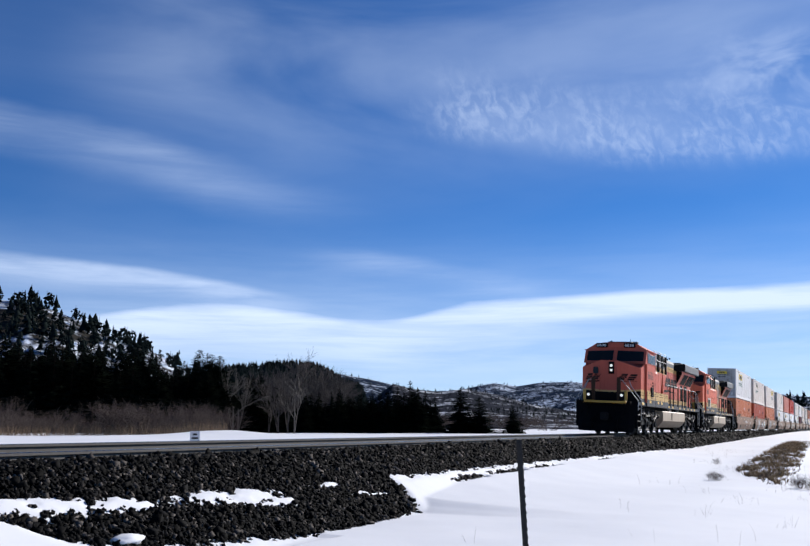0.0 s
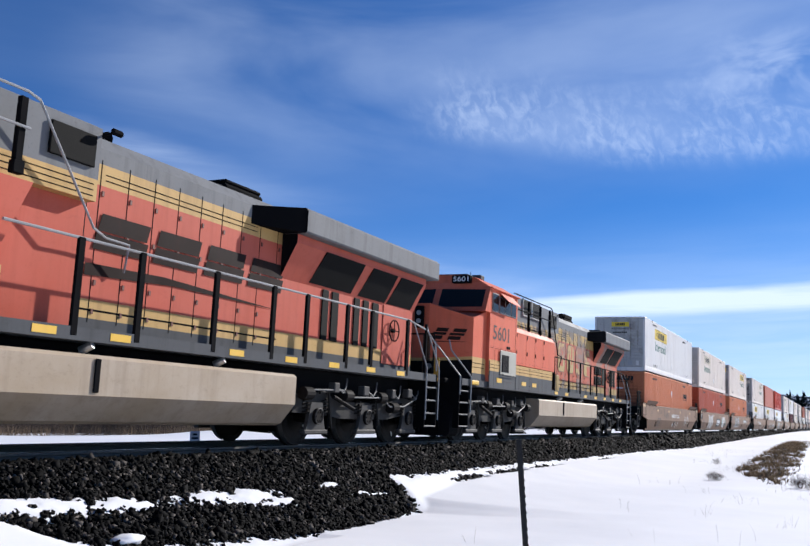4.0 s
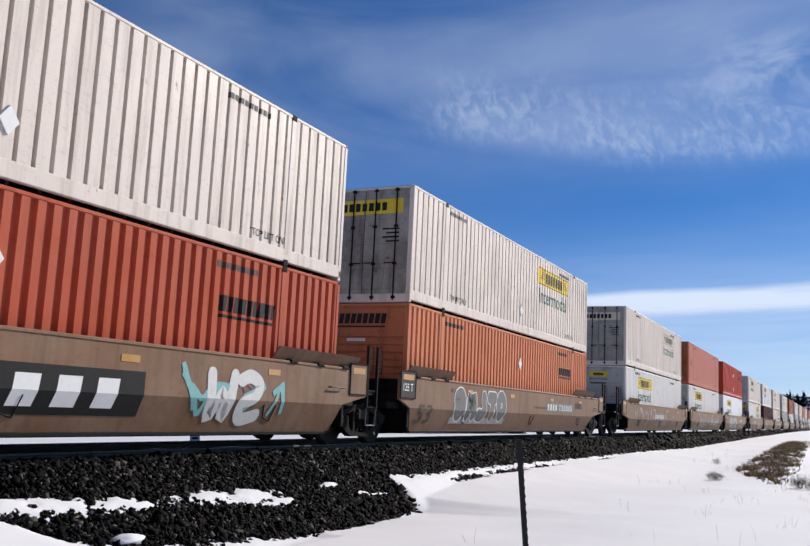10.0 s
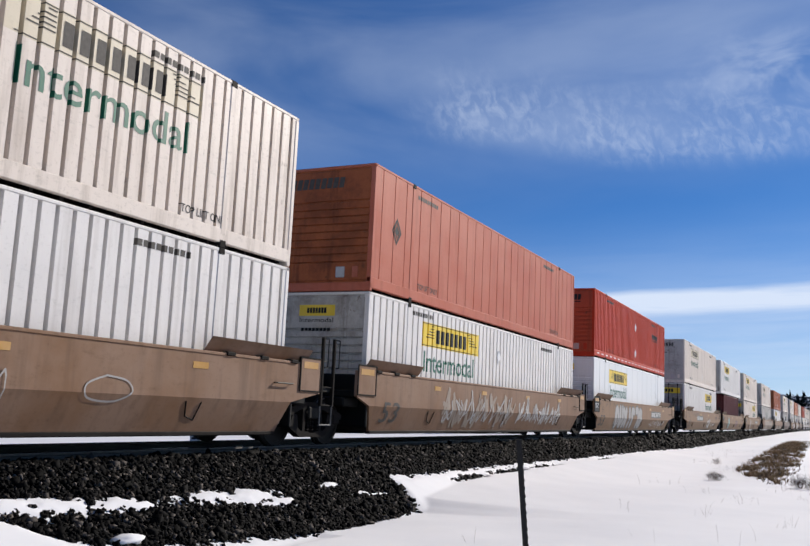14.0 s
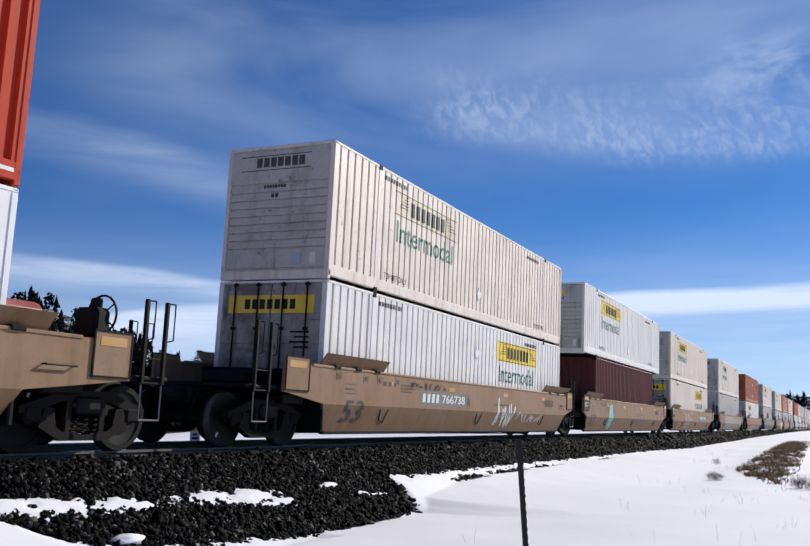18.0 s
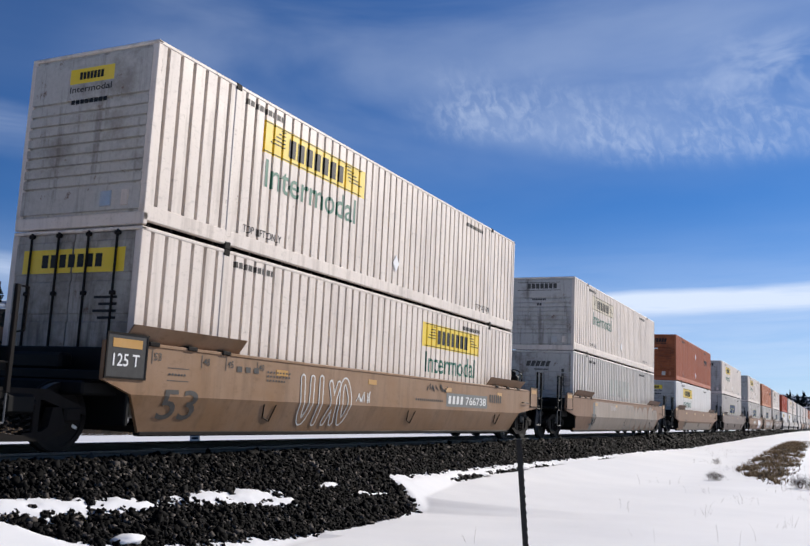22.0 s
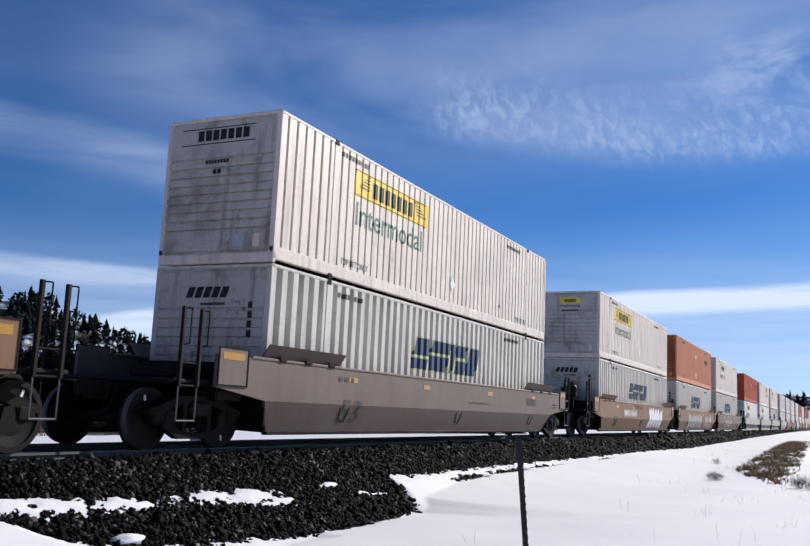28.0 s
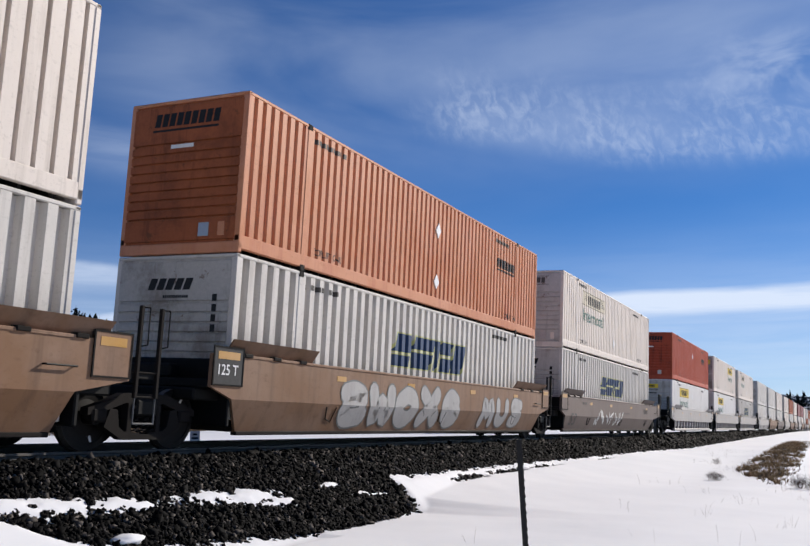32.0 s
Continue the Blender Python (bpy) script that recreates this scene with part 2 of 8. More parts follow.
def stone_material():
    m, nt, b = nodes_of("ballast_stone")
    geo = nt.nodes.new("ShaderNodeNewGeometry")
    tc = nt.nodes.new("ShaderNodeTexCoord")
    n = tex_noise(nt, tc.outputs["Object"], 30.0, 4.0, 0.6)
    rmp = nt.nodes.new("ShaderNodeValToRGB")
    e = rmp.color_ramp.elements
    e[0].position, e[0].color = 0.0, (0.003, 0.003, 0.0035, 1)
    e[1].position, e[1].color = 1.0, (0.13, 0.115, 0.105, 1)
    mid = e.new(0.84)
    mid.color = (0.0062, 0.0060, 0.0060, 1)
    nt.links.new(geo.outputs["Random Per Island"], rmp.inputs[0])
    col = mixc(nt, 0.5, rmp.outputs[0], mixc(nt, n, (0.3, 0.3, 0.3), (1.3, 1.3, 1.3)), "MULTIPLY")
    nt.links.new(col, b.inputs["Base Color"])
    b.inputs["Roughness"].default_value = 0.8
    b.inputs["Specular IOR Level"].default_value = 0.05
    bump(nt, b, n, 0.4, 0.01)
    return m


def leaf_material(name, lo, hi):
    m, nt, b = nodes_of(name)
    geo = nt.nodes.new("ShaderNodeNewGeometry")
    oi = nt.nodes.new("ShaderNodeObjectInfo")
    col = mixc(nt, geo.outputs["Random Per Island"], lo, hi)
    col = mixc(nt, rng(nt, oi.outputs["Random"], 0, 1, 0.0, 0.35), col, tuple(c * 0.6 for c in lo))
    nt.links.new(col, b.inputs["Base Color"])
    b.inputs["Roughness"].default_value = 0.85
    b.inputs["Specular IOR Level"].default_value = 0.0
    MATS[name] = m
    return m


M_SNOW = snow_material()
M_STONE = stone_material()
M_BED = plain("ballast_bed", (0.007, 0.007, 0.007), 0.9, 0, 0.5, 9.0, 0.5)
M_TIE = plain("creosoted_tie", (0.014, 0.012, 0.010), 0.85, 0, 0.4, 6.0, 0.4)
M_RAILSIDE = plain("rail_rust", (0.105, 0.095, 0.085), 0.6, 0.0, 0.25, 7.0, 0.2)
M_RAILTOP = plain("rail_polished", (0.16, 0.16, 0.16), 0.22, 1.0, 0.08, 3.0, 0.0)
M_BLACK = plain("black_iron", (0.007, 0.007, 0.007), 0.6, 0.0, 0.4, 8.0, 0.3)
M_GRIME = paint("grimy_truck", (0.017, 0.015, 0.014), 0.7, 0.5, (0.008, 0.007, 0.006), 0.0, spec=0.05)
M_WHEEL = plain("wheel_steel", (0.009, 0.008, 0.0075), 0.6, 0.0, 0.4, 8.0, 0.2)
M_TREAD = plain("wheel_tread", (0.10, 0.098, 0.095), 0.5, 0.0, 0.1, 4.0, 0.0)
M_WHITE = paint("white_paint", (0.71, 0.685, 0.66), 0.45, 0.40, (0.22, 0.17, 0.13), 0.06, rust=0.35)
M_WHITE_OLD = paint("aged_white_paint", (0.69, 0.605, 0.53), 0.5, 0.62, (0.20, 0.14, 0.10), 0.08, rust=0.9)
M_WHITE_GREY = paint("greyed_white_paint", (0.58, 0.545, 0.50), 0.5, 0.6, (0.15, 0.12, 0.10), 0.08, rust=0.6)
M_SMOOTHWHITE = paint("smooth_white_sheet", (0.76, 0.77, 0.77), 0.35, 0.15, (0.3, 0.27, 0.24), 0.06)
# door and end paints: real stains over bases darkened for the ends' shade
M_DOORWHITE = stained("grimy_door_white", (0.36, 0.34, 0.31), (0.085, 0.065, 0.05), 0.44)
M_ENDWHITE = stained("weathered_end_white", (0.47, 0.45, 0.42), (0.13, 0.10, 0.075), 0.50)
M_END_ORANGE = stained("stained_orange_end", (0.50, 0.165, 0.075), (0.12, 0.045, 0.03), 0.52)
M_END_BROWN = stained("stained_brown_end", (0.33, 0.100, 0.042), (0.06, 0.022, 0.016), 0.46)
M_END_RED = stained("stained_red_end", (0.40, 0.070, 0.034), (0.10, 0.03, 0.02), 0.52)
M_ORANGE = paint("orange_paint", (0.58, 0.205, 0.095), 0.5, 0.40, (0.14, 0.04, 0.02), 0.02, spec=0.1)
M_REDORANGE = paint("faded_red_orange_paint", (0.44, 0.085, 0.040), 0.5, 0.5, (0.13, 0.035, 0.015), 0.02, spec=0.1)
M_RED = paint("red_paint", (0.46, 0.046, 0.020), 0.5, 0.3, (0.12, 0.015, 0.01), 0.0, spec=0.1)
M_BROWNOR = paint("brownish_orange_paint", (0.40, 0.128, 0.062), 0.5, 0.5, (0.15, 0.06, 0.04), 0.02, spec=0.1)
M_FADEDOR = paint("pale_faded_orange_paint", (0.55, 0.225, 0.112), 0.5, 0.55, (0.34, 0.080, 0.065), 0.07, spec=0.1)
M_PINKOR = paint("sunbleached_orange_paint", (0.44, 0.115, 0.066), 0.5, 0.4, (0.14, 0.05, 0.03), 0.05, spec=0.1)
M_MAROON = paint("maroon_paint", (0.125, 0.030, 0.030), 0.5, 0.4, (0.03, 0.012, 0.012), 0.02, spec=0.1)
M_DARKRED = paint("dark_red_paint", (0.24, 0.04, 0.03), 0.5, 0.4, (0.08, 0.03, 0.03), 0.12)
M_YELLOW = paint("yellow_decal", (0.78, 0.55, 0.02), 0.4, 0.2, (0.3, 0.22, 0.05), 0.06)
M_YELLOW_FADED = paint("washed_out_yellow_decal", (0.62, 0.54, 0.40), 0.5, 0.4, (0.35, 0.3, 0.2), 0.1)
M_GREEN = plain("green_lettering", (0.012, 0.12, 0.075), 0.5, 0, 0.2)
M_INK = plain("black_lettering", (0.02, 0.02, 0.02), 0.5, 0, 0.3)
M_INK_FADED = plain("worn_lettering", (0.075, 0.07, 0.065), 0.6, 0, 0.5)
M_NAVY = plain("navy_lettering", (0.018, 0.045, 0.115), 0.5, 0, 0.3)
M_PLAC = plain("placard_holder", (0.72, 0.72, 0.72), 0.5, 0, 0.1)
M_DULL = plain("dull_step_steel", (0.14, 0.14, 0.14), 0.55, 0.0, 0.3, 9.0, 0.2, spec=0.15)
M_STEEL = plain("bare_steel", (0.42, 0.42, 0.42), 0.4, 0.8, 0.2, 10.0, 0.1)
M_TAN = paint("tan_car_paint", (0.235, 0.132, 0.066), 0.55, 0.55, (0.11, 0.072, 0.045), 0.06, spec=0.15)
M_BROWN = paint("dusty_brown_car_paint", (0.205, 0.112, 0.062), 0.6, 0.65, (0.085, 0.052, 0.036), 0.06, spec=0.15, rust=0.45)
M_MAUVE = paint("greyish_brown_car_paint", (0.120, 0.080, 0.064), 0.6, 0.5, (0.07, 0.05, 0.042), 0.04, rust=0.4)
M_PALECAR = paint("pale_grey_car_paint", (0.36, 0.33, 0.31), 0.6, 0.4, (0.12, 0.1, 0.09), 0.12)
M_AMBER = paint("amber_reflector", (0.46, 0.24, 0.04), 0.35, 0.2, (0.2, 0.12, 0.05), 0.1)
M_WGRAF = plain("white_spray", (0.62, 0.62, 0.60), 0.6, 0, 0.2)
M_GGRAF = plain("grey_spray", (0.13, 0.135, 0.13), 0.6, 0, 0.3)
M_TGRAF = plain("teal_spray", (0.18, 0.42, 0.42), 0.6, 0, 0.25)
M_HAZE = paint("painted_over_patch", (0.26, 0.205, 0.16), 0.6, 0.5, (0.10, 0.075, 0.06), 0.08)
M_BOARD = plain("dark_load_board", (0.050, 0.050, 0.050), 0.6, 0, 0.3)
M_PINK = plain("magenta_spray", (0.30, 0.06, 0.13), 0.6, 0, 0.3)
M_SILVER = paint("silver_spray", (0.36, 0.345, 0.33), 0.5, 0.45, (0.16, 0.14, 0.13), 0.05)
M_NAME_RIM = plain("pale_yellow_rim", (0.50, 0.50, 0.20), 0.6, 0, 0.25)
M_PURPLE = plain("purple_stencil", (0.17, 0.09, 0.11), 0.6, 0, 0.3)
# ---- mesh building ----


class Geo:
    def __init__(self):
        self.v, self.f, self.m = [], [], []

    def add(self, verts, faces, mi=0):
        o = len(self.v)
        self.v += [tuple(p) for p in verts]
        self.f += [tuple(i + o for i in q) for q in faces]
        self.m += [mi] * len(faces)
        return self

    def box(self, x0, x1, y0, y1, z0, z1, mi=0):
        v = [(x, y, z) for x in (x0, x1) for y in (y0, y1) for z in (z0, z1)]
        return self.add(v, [(0, 1, 3, 2), (4, 6, 7, 5), (0, 4, 5, 1), (2, 3, 7, 6), (0, 2, 6, 4), (1, 5, 7, 3)], mi)

    def cbox(self, x0, x1, y0, y1, z0, z1, c=0.02, mi=0):
        """A box with chamfered edges."""
        c = min(c, abs(x1 - x0) * 0.45, abs(y1 - y0) * 0.45, abs(z1 - z0) * 0.45)
        lim = ((x0, x1), (y0, y1), (z0, z1))
        v, at = [], {}
        for sx in (0, 1):
            for sy in (0, 1):
                for sz in (0, 1):
                    s = (sx, sy, sz)
                    for a in range(3):
                        p = [lim[k][s[k]] + (0 if k == a else (c if s[k] == 0 else -c)) for k in range(3)]
                        at[(s, a)] = len(v)
                        v.append(p)
        f = []
        for a in range(3):
            b, d = (a + 1) % 3, (a + 2) % 3
            for s in (0, 1):
                q = []
                for sb, sd in ((0, 0), (1, 0), (1, 1), (0, 1)):
                    k = [0, 0, 0]
                    k[a], k[b], k[d] = s, sb, sd
                    q.append(at[(tuple(k), a)])
                f.append(tuple(q) if s else tuple(q[::-1]))
            for sb in (0, 1):
                for sd in (0, 1):
                    k0, k1 = [0, 0, 0], [0, 0, 0]
                    k0[a], k1[a] = 0, 1
                    k0[b] = k1[b] = sb
                    k0[d] = k1[d] = sd
                    k0, k1 = tuple(k0), tuple(k1)
                    q = (at[(k0, b)], at[(k1, b)], at[(k1, d)], at[(k0, d)])
                    f.append(q if sb != sd else q[::-1])
        for s in [(i, j, k) for i in (0, 1) for j in (0, 1) for k in (0, 1)]:
            q = (at[(s, 0)], at[(s, 1)], at[(s, 2)])
            f.append(q if sum(s) % 2 else q[::-1])
        return self.add(v, f, mi)

    def prism(self, pts, axis, lo, hi, mi=0):
        """A flat outline swept along an axis. pts are the two other coordinates, in cyclic order after the axis."""
        n = len(pts)
        v = []
        for h in (lo, hi):
            for a, b in pts:
                p = [0, 0, 0]
                p[axis], p[(axis + 1) % 3], p[(axis + 2) % 3] = h, a, b
                v.append(p)
        area = sum(pts[i][0] * pts[(i + 1) % n][1] - pts[(i + 1) % n][0] * pts[i][1] for i in range(n))
        sides = [(i, (i + 1) % n, n + (i + 1) % n, n + i) for i in range(n)]
        caps = [tuple(range(n))[::-1], tuple(range(n, 2 * n))]
        f = sides + caps
        if (area < 0):
            f = [q[::-1] for q in f]
        return self.add(v, f, mi)

    def rod(self, a, b, r, n=8, mi=0, r2=None, caps=True):
        a, b = Vector(a), Vector(b)
        d = (b - a).normalized()
        u = d.orthogonal().normalized()
        w = d.cross(u)
        r2 = r if r2 is None else r2
        v = []
        for c, q in ((a, r), (b, r2)):
            v += [c + (u * math.cos(k) + w * math.sin(k)) * q for k in [2 * math.pi * i / n for i in range(n)]]
        f = [(i, (i + 1) % n, n + (i + 1) % n, n + i) for i in range(n)]
        if caps:
            f += [tuple(range(n))[::-1], tuple(range(n, 2 * n))]
        return self.add(v, f, mi)

    def path(self, pts, r, n=6, mi=0):
        for a, b in zip(pts, pts[1:]):
            self.rod(a, b, r, n, mi)
        return self

    def ring(self, c, axis, r, t, n=16, mi=0):
        """A thin hoop round an axis."""
        pts = []
        for i in range(n + 1):
            k = 2 * math.pi * i / n
            p = [0, 0, 0]
            p[(axis + 1) % 3], p[(axis + 2) % 3] = r * math.cos(k), r * math.sin(k)
            pts.append(Vector(c) + Vector(p))
        return self.path(pts, t, 5, mi)

    def quad(self, pts, mi=0):
        return self.add(pts, [tuple(range(len(pts)))], mi)

    def mesh(self, name, mats, smooth=False):
        me = bpy.data.meshes.new(name)
        me.from_pydata(self.v, [], self.f)
        for m in (mats if isinstance(mats, (list, tuple)) else [mats]):
            me.materials.append(m)
        me.polygons.foreach_set("material_index", self.m)
        if smooth:
            me.polygons.foreach_set("use_smooth", [True] * len(self.f))
        me.update()
        return me


def part(name, geo, mats, parent, label="", smooth=False, at=None):
    me = geo if isinstance(geo, bpy.types.Mesh) else geo.mesh(name, mats, smooth)
    ob = new(name, me)
    ob.parent = parent
    if at is not None:
        ob.matrix_basis = at
    if label:
        tagged(ob, label)
    return ob


def thing(name, label, category, group="", kind="", data=None):
    return tagged(new(name, data), label, category, group, kind)


TEXTS = {}


def text_geo(words, height, width=None):
    """Built-in letters as flat triangles in x (along) and y (up), lower left at 0, 0."""
    key = (words, height, width)
    if key not in TEXTS:
        cu = bpy.data.curves.new("words", "FONT")
        cu.body, cu.size, cu.resolution_u, cu.offset = words, 1.0, 3, 0.008
        ob = new("words", cu)
        dg = bpy.context.evaluated_depsgraph_get()
        me = bpy.data.meshes.new_from_object(ob.evaluated_get(dg))
        v = np.array([p.co[:2] for p in me.vertices])
        f = [tuple(p.vertices) for p in me.polygons]
        bpy.data.objects.remove(ob)
        bpy.data.meshes.remove(me)
        bpy.data.curves.remove(cu)
        v = v - v.min(0)
        s = height / v[:, 1].max()
        sx = s if width is None else width / v[:, 0].max()
        v = v * np.array([sx, s])
        TEXTS[key] = (v, f)
    return TEXTS[key]


def letters(g, words, x, y, z, height, width=None, mi=0, facing=-1):
    """Words on a wall in the x-z plane, whose outside is -y (facing -1) or +y."""
    v, f = text_geo(words, height, width)
    s = 1 if facing < 0 else -1
    pts = [(x + s * a, y, z + b) for a, b in v]
    return g.add(pts, f if facing < 0 else f, mi)


def blocks(g, n, x, y, z, w, h, mi=0, facing=-1, slant=0.0, gap=0.22, rnd=None):
    """A name as a row of plain blocks."""
    s = 1 if facing < 0 else -1
    step = w / n
    for i in range(n):
        a, b = i * step, (i + 1 - gap) * step
        q = [(x + s * a, y, z), (x + s * b, y, z), (x + s * (b + slant * h), y, z + h), (x + s * (a + slant * h), y, z + h)]
        g.quad(q, mi)
    return g


def drape(g, prof):
    """Cuts flat decals in the x-z plane along the ribs of a wall and lays them on its surface."""
    bm = bmesh.new()
    me = g.mesh("tmp", [M_INK])
    bm.from_mesh(me)
    bpy.data.meshes.remove(me)
    xs = [v.co.x for v in bm.verts]
    lo, hi = min(xs), max(xs)
    for x, _ in prof:
        if lo < x < hi:
            bmesh.ops.bisect_plane(bm, geom=bm.verts[:] + bm.edges[:] + bm.faces[:], plane_co=(x, 0, 0), plane_no=(1, 0, 0), dist=1e-5)
    px, pd = [p[0] for p in prof], [p[1] for p in prof]
    for v in bm.verts:
        v.co.y += (1 if v.co.y < 0 else -1) * float(np.interp(v.co.x, px, pd))
    out = Geo()
    bm.verts.index_update()
    out.add([tuple(v.co) for v in bm.verts], [tuple(v.index for v in f.verts) for f in bm.faces])
    out.m = [f.material_index for f in bm.faces]
    bm.free()
    return out
# ---- the ground: one sheet of snow, and the ballast bank that breaks through it ----
def smooth(a, b, x):
    t = np.clip((x - a) / (b - a), 0, 1)
    return t * t * (3 - 2 * t)


def waves(x, y, s, seed=0.0):
    """Cheap smooth noise on arrays."""
    a = np.sin(x * s * 1.0 + 1.3 * np.sin(y * s * 0.7 + seed) + seed) * np.cos(y * s * 1.1 + 0.9 * np.sin(x * s * 0.6 + 2.1 + seed))
    b = np.sin(x * s * 2.3 + y * s * 1.7 + seed * 3.0) * 0.5 + np.cos(x * s * 3.7 - y * s * 4.1 + seed) * 0.3
    return (a + b) / 1.8


SHOULDER_Y, SHOULDER_Z, FIELD_Z = 8.75, 1.05, 0.86


def bank(x, y):
    """Height of the ballast bank."""
    near = SHOULDER_Z - (SHOULDER_Y - y) * 0.5
    top = SHOULDER_Z + (y - SHOULDER_Y) * 0.045
    far = SHOULDER_Z + 0.13 - (y - 11.75) * 0.5
    return np.minimum(np.minimum(near, top), far)


def land(x, y):
    """Height of the frozen ground under the snow."""
    near = 0.014 * waves(x, y, 0.5) + 0.005 * waves(x, y, 1.7, 2.0)
    near = near + 0.55 * smooth(24, 95, x) * smooth(-6, 4, y) + 0.30 * smooth(60, 200, x)
    # brushy berm beside the line
    near = near + (0.20 + 0.06 * waves(x, y, 0.9, 3.0)) * np.exp(-((x - 46) / 18.0) ** 2) * np.exp(-((y - 2.6) / 1.1) ** 2)
    near = near + 0.30 * np.exp(-((x - 6.6) / 1.2) ** 2 - ((y - 6.9) / 0.8) ** 2)
    field = FIELD_Z + 0.05 * waves(x, y, 0.22, 1.0) + 0.55 * smooth(70, 160, y + 0.4 * x) * (0.5 + 0.5 * waves(x, y, 0.05, 4.0))
    field = field + 0.5 * np.exp(-((x - 66) / 5.0) ** 2 - ((y - 50) / 4.0) ** 2)
    k = smooth(8.0, 13.0, y)
    return near * (1 - k) + field * k


EDGE_X = (-40, 5.0, 6.7, 7.0, 7.6, 8.6, 9.7, 10.5, 12.4, 14.6, 15.1, 15.5, 17.0, 22.6, 29.0, 40.4, 50.8, 69.0, 130.0, 900.0)
EDGE_Y = (7.9, 7.9, 7.83, 7.44, 7.15, 6.95, 6.9, 6.78, 6.72, 6.80, 7.2, 7.80, 7.84, 7.86, 7.80, 7.78, 7.60, 7.73, 8.0, 8.2)
# snow lying in hollows of the stones, and stones showing through: x, y, half length, half width, sign
PATCHES = ((6.9, 8.02, 0.55, 0.17, 1), (7.5, 7.92, 0.6, 0.18, 1), (8.3, 7.86, 0.5, 0.17, 1), (8.75, 7.78, 0.5, 0.09, 1), (10.1, 7.80, 0.8, 0.17, 1), (10.9, 7.72, 0.8, 0.20, 1), (11.35, 7.52, 0.5, 0.14, 1), (13.2, 7.78, 0.5, 0.07, 1), (13.7, 7.47, 0.35, 0.05, 1), (14.3, 7.38, 0.3, 0.05, 1), (15.9, 7.78, 0.5, 0.12, 1),
           (18.9, 7.44, 0.8, 0.13, -1), (21.4, 7.44, 1.4, 0.15, -1), (24.4, 7.48, 1.5, 0.11, -1), (31.5, 7.45, 1.2, 0.07, -1))


def snowy(x, y):
    """Above 0 where snow covers the bank."""
    e = np.interp(x, EDGE_X, EDGE_Y) + 0.06 * waves(x, y, 4.0, 5.0) + 0.04 * waves(x, y, 11.0, 7.0)
    m = (e - y) / 0.22
    for px, py, a, b, s in PATCHES:
        d = 1.0 - np.sqrt(((x - px) / a) ** 2 + ((y - py) / b) ** 2) + 0.45 * waves(x, y, 8.0, 1.0) + 0.35 * waves(x, y, 23.0, 3.0)
        m = np.where(d > -0.4, np.maximum(m, d * 1.2) if s > 0 else np.minimum(m, -d * 1.4), m)
    return m


def surface(x, y):
    """The snow's height."""
    b, g = bank(x, y), land(x, y)
    snow = g + 0.05
    m = np.clip(snowy(x, y), -1, 1)
    on_bank = np.maximum(b + np.where(m > 0, 0.045, 0.07) * m, np.where(m > 0, g + 0.02, -9))
    z = np.where(y < 8.8, np.where(b > g - 0.15, on_bank, snow), snow)
    # drift that climbs softly to the edge of the stones
    edge = np.interp(x, EDGE_X, EDGE_Y)
    rise = np.clip((y - 1.8) / np.maximum(edge - 1.8, 0.5), 0, 1.0)
    lift = np.maximum(bank(x, edge) - land(x, edge) - 0.075, 0) * rise ** 2.2 * smooth(8.0, 22.0, x) + 0.004 * waves(x, y, 1.3, 6.0)
    z = np.where((y < 8.6) & (m > 0.05) & (x > 11), np.maximum(z, g + 0.05 + lift), z)
    z = np.where((y >= 8.6) & (y < 12.6), np.minimum(b - 0.09, 9), z)
    z = np.where(y >= 12.6, np.maximum(snow, b - 0.05), z)
    return z


def grid_mesh(name, xs, ys, height, mat):
    X, Y = np.meshgrid(xs, ys)
    Z = height(X, Y)
    co = np.stack([X, Y, Z], -1).reshape(-1, 3).astype(np.float32)
    nx, ny = len(xs), len(ys)
    i = (np.arange(ny - 1)[:, None] * nx + np.arange(nx - 1)[None]).reshape(-1)
    quads = np.stack([i, i + 1, i + nx + 1, i + nx], -1).astype(np.int32)
    return raw_mesh(name, co, quads, mat, True)


def raw_mesh(name, co, faces, mat, smooth_faces=False):
    """A mesh straight from arrays; faces all have the same number of corners."""
    me = bpy.data.meshes.new(name)
    n, k = faces.shape
    me.vertices.add(len(co))
    me.vertices.foreach_set("co", np.ascontiguousarray(co, dtype=np.float32).reshape(-1))
    me.loops.add(n * k)
    me.loops.foreach_set("vertex_index", np.ascontiguousarray(faces, dtype=np.int32).reshape(-1))
    me.polygons.add(n)
    me.polygons.foreach_set("loop_start", np.arange(0, n * k, k, dtype=np.int32))
    if smooth_faces:
        me.polygons.foreach_set("use_smooth", np.ones(n, dtype=bool))
    me.update(calc_edges=True)
    me.materials.append(mat)
    return me


def steps(*runs):
    out = []
    for a, b, d in runs:
        out += list(np.arange(a, b, d))
    return np.array(out + [runs[-1][1]])


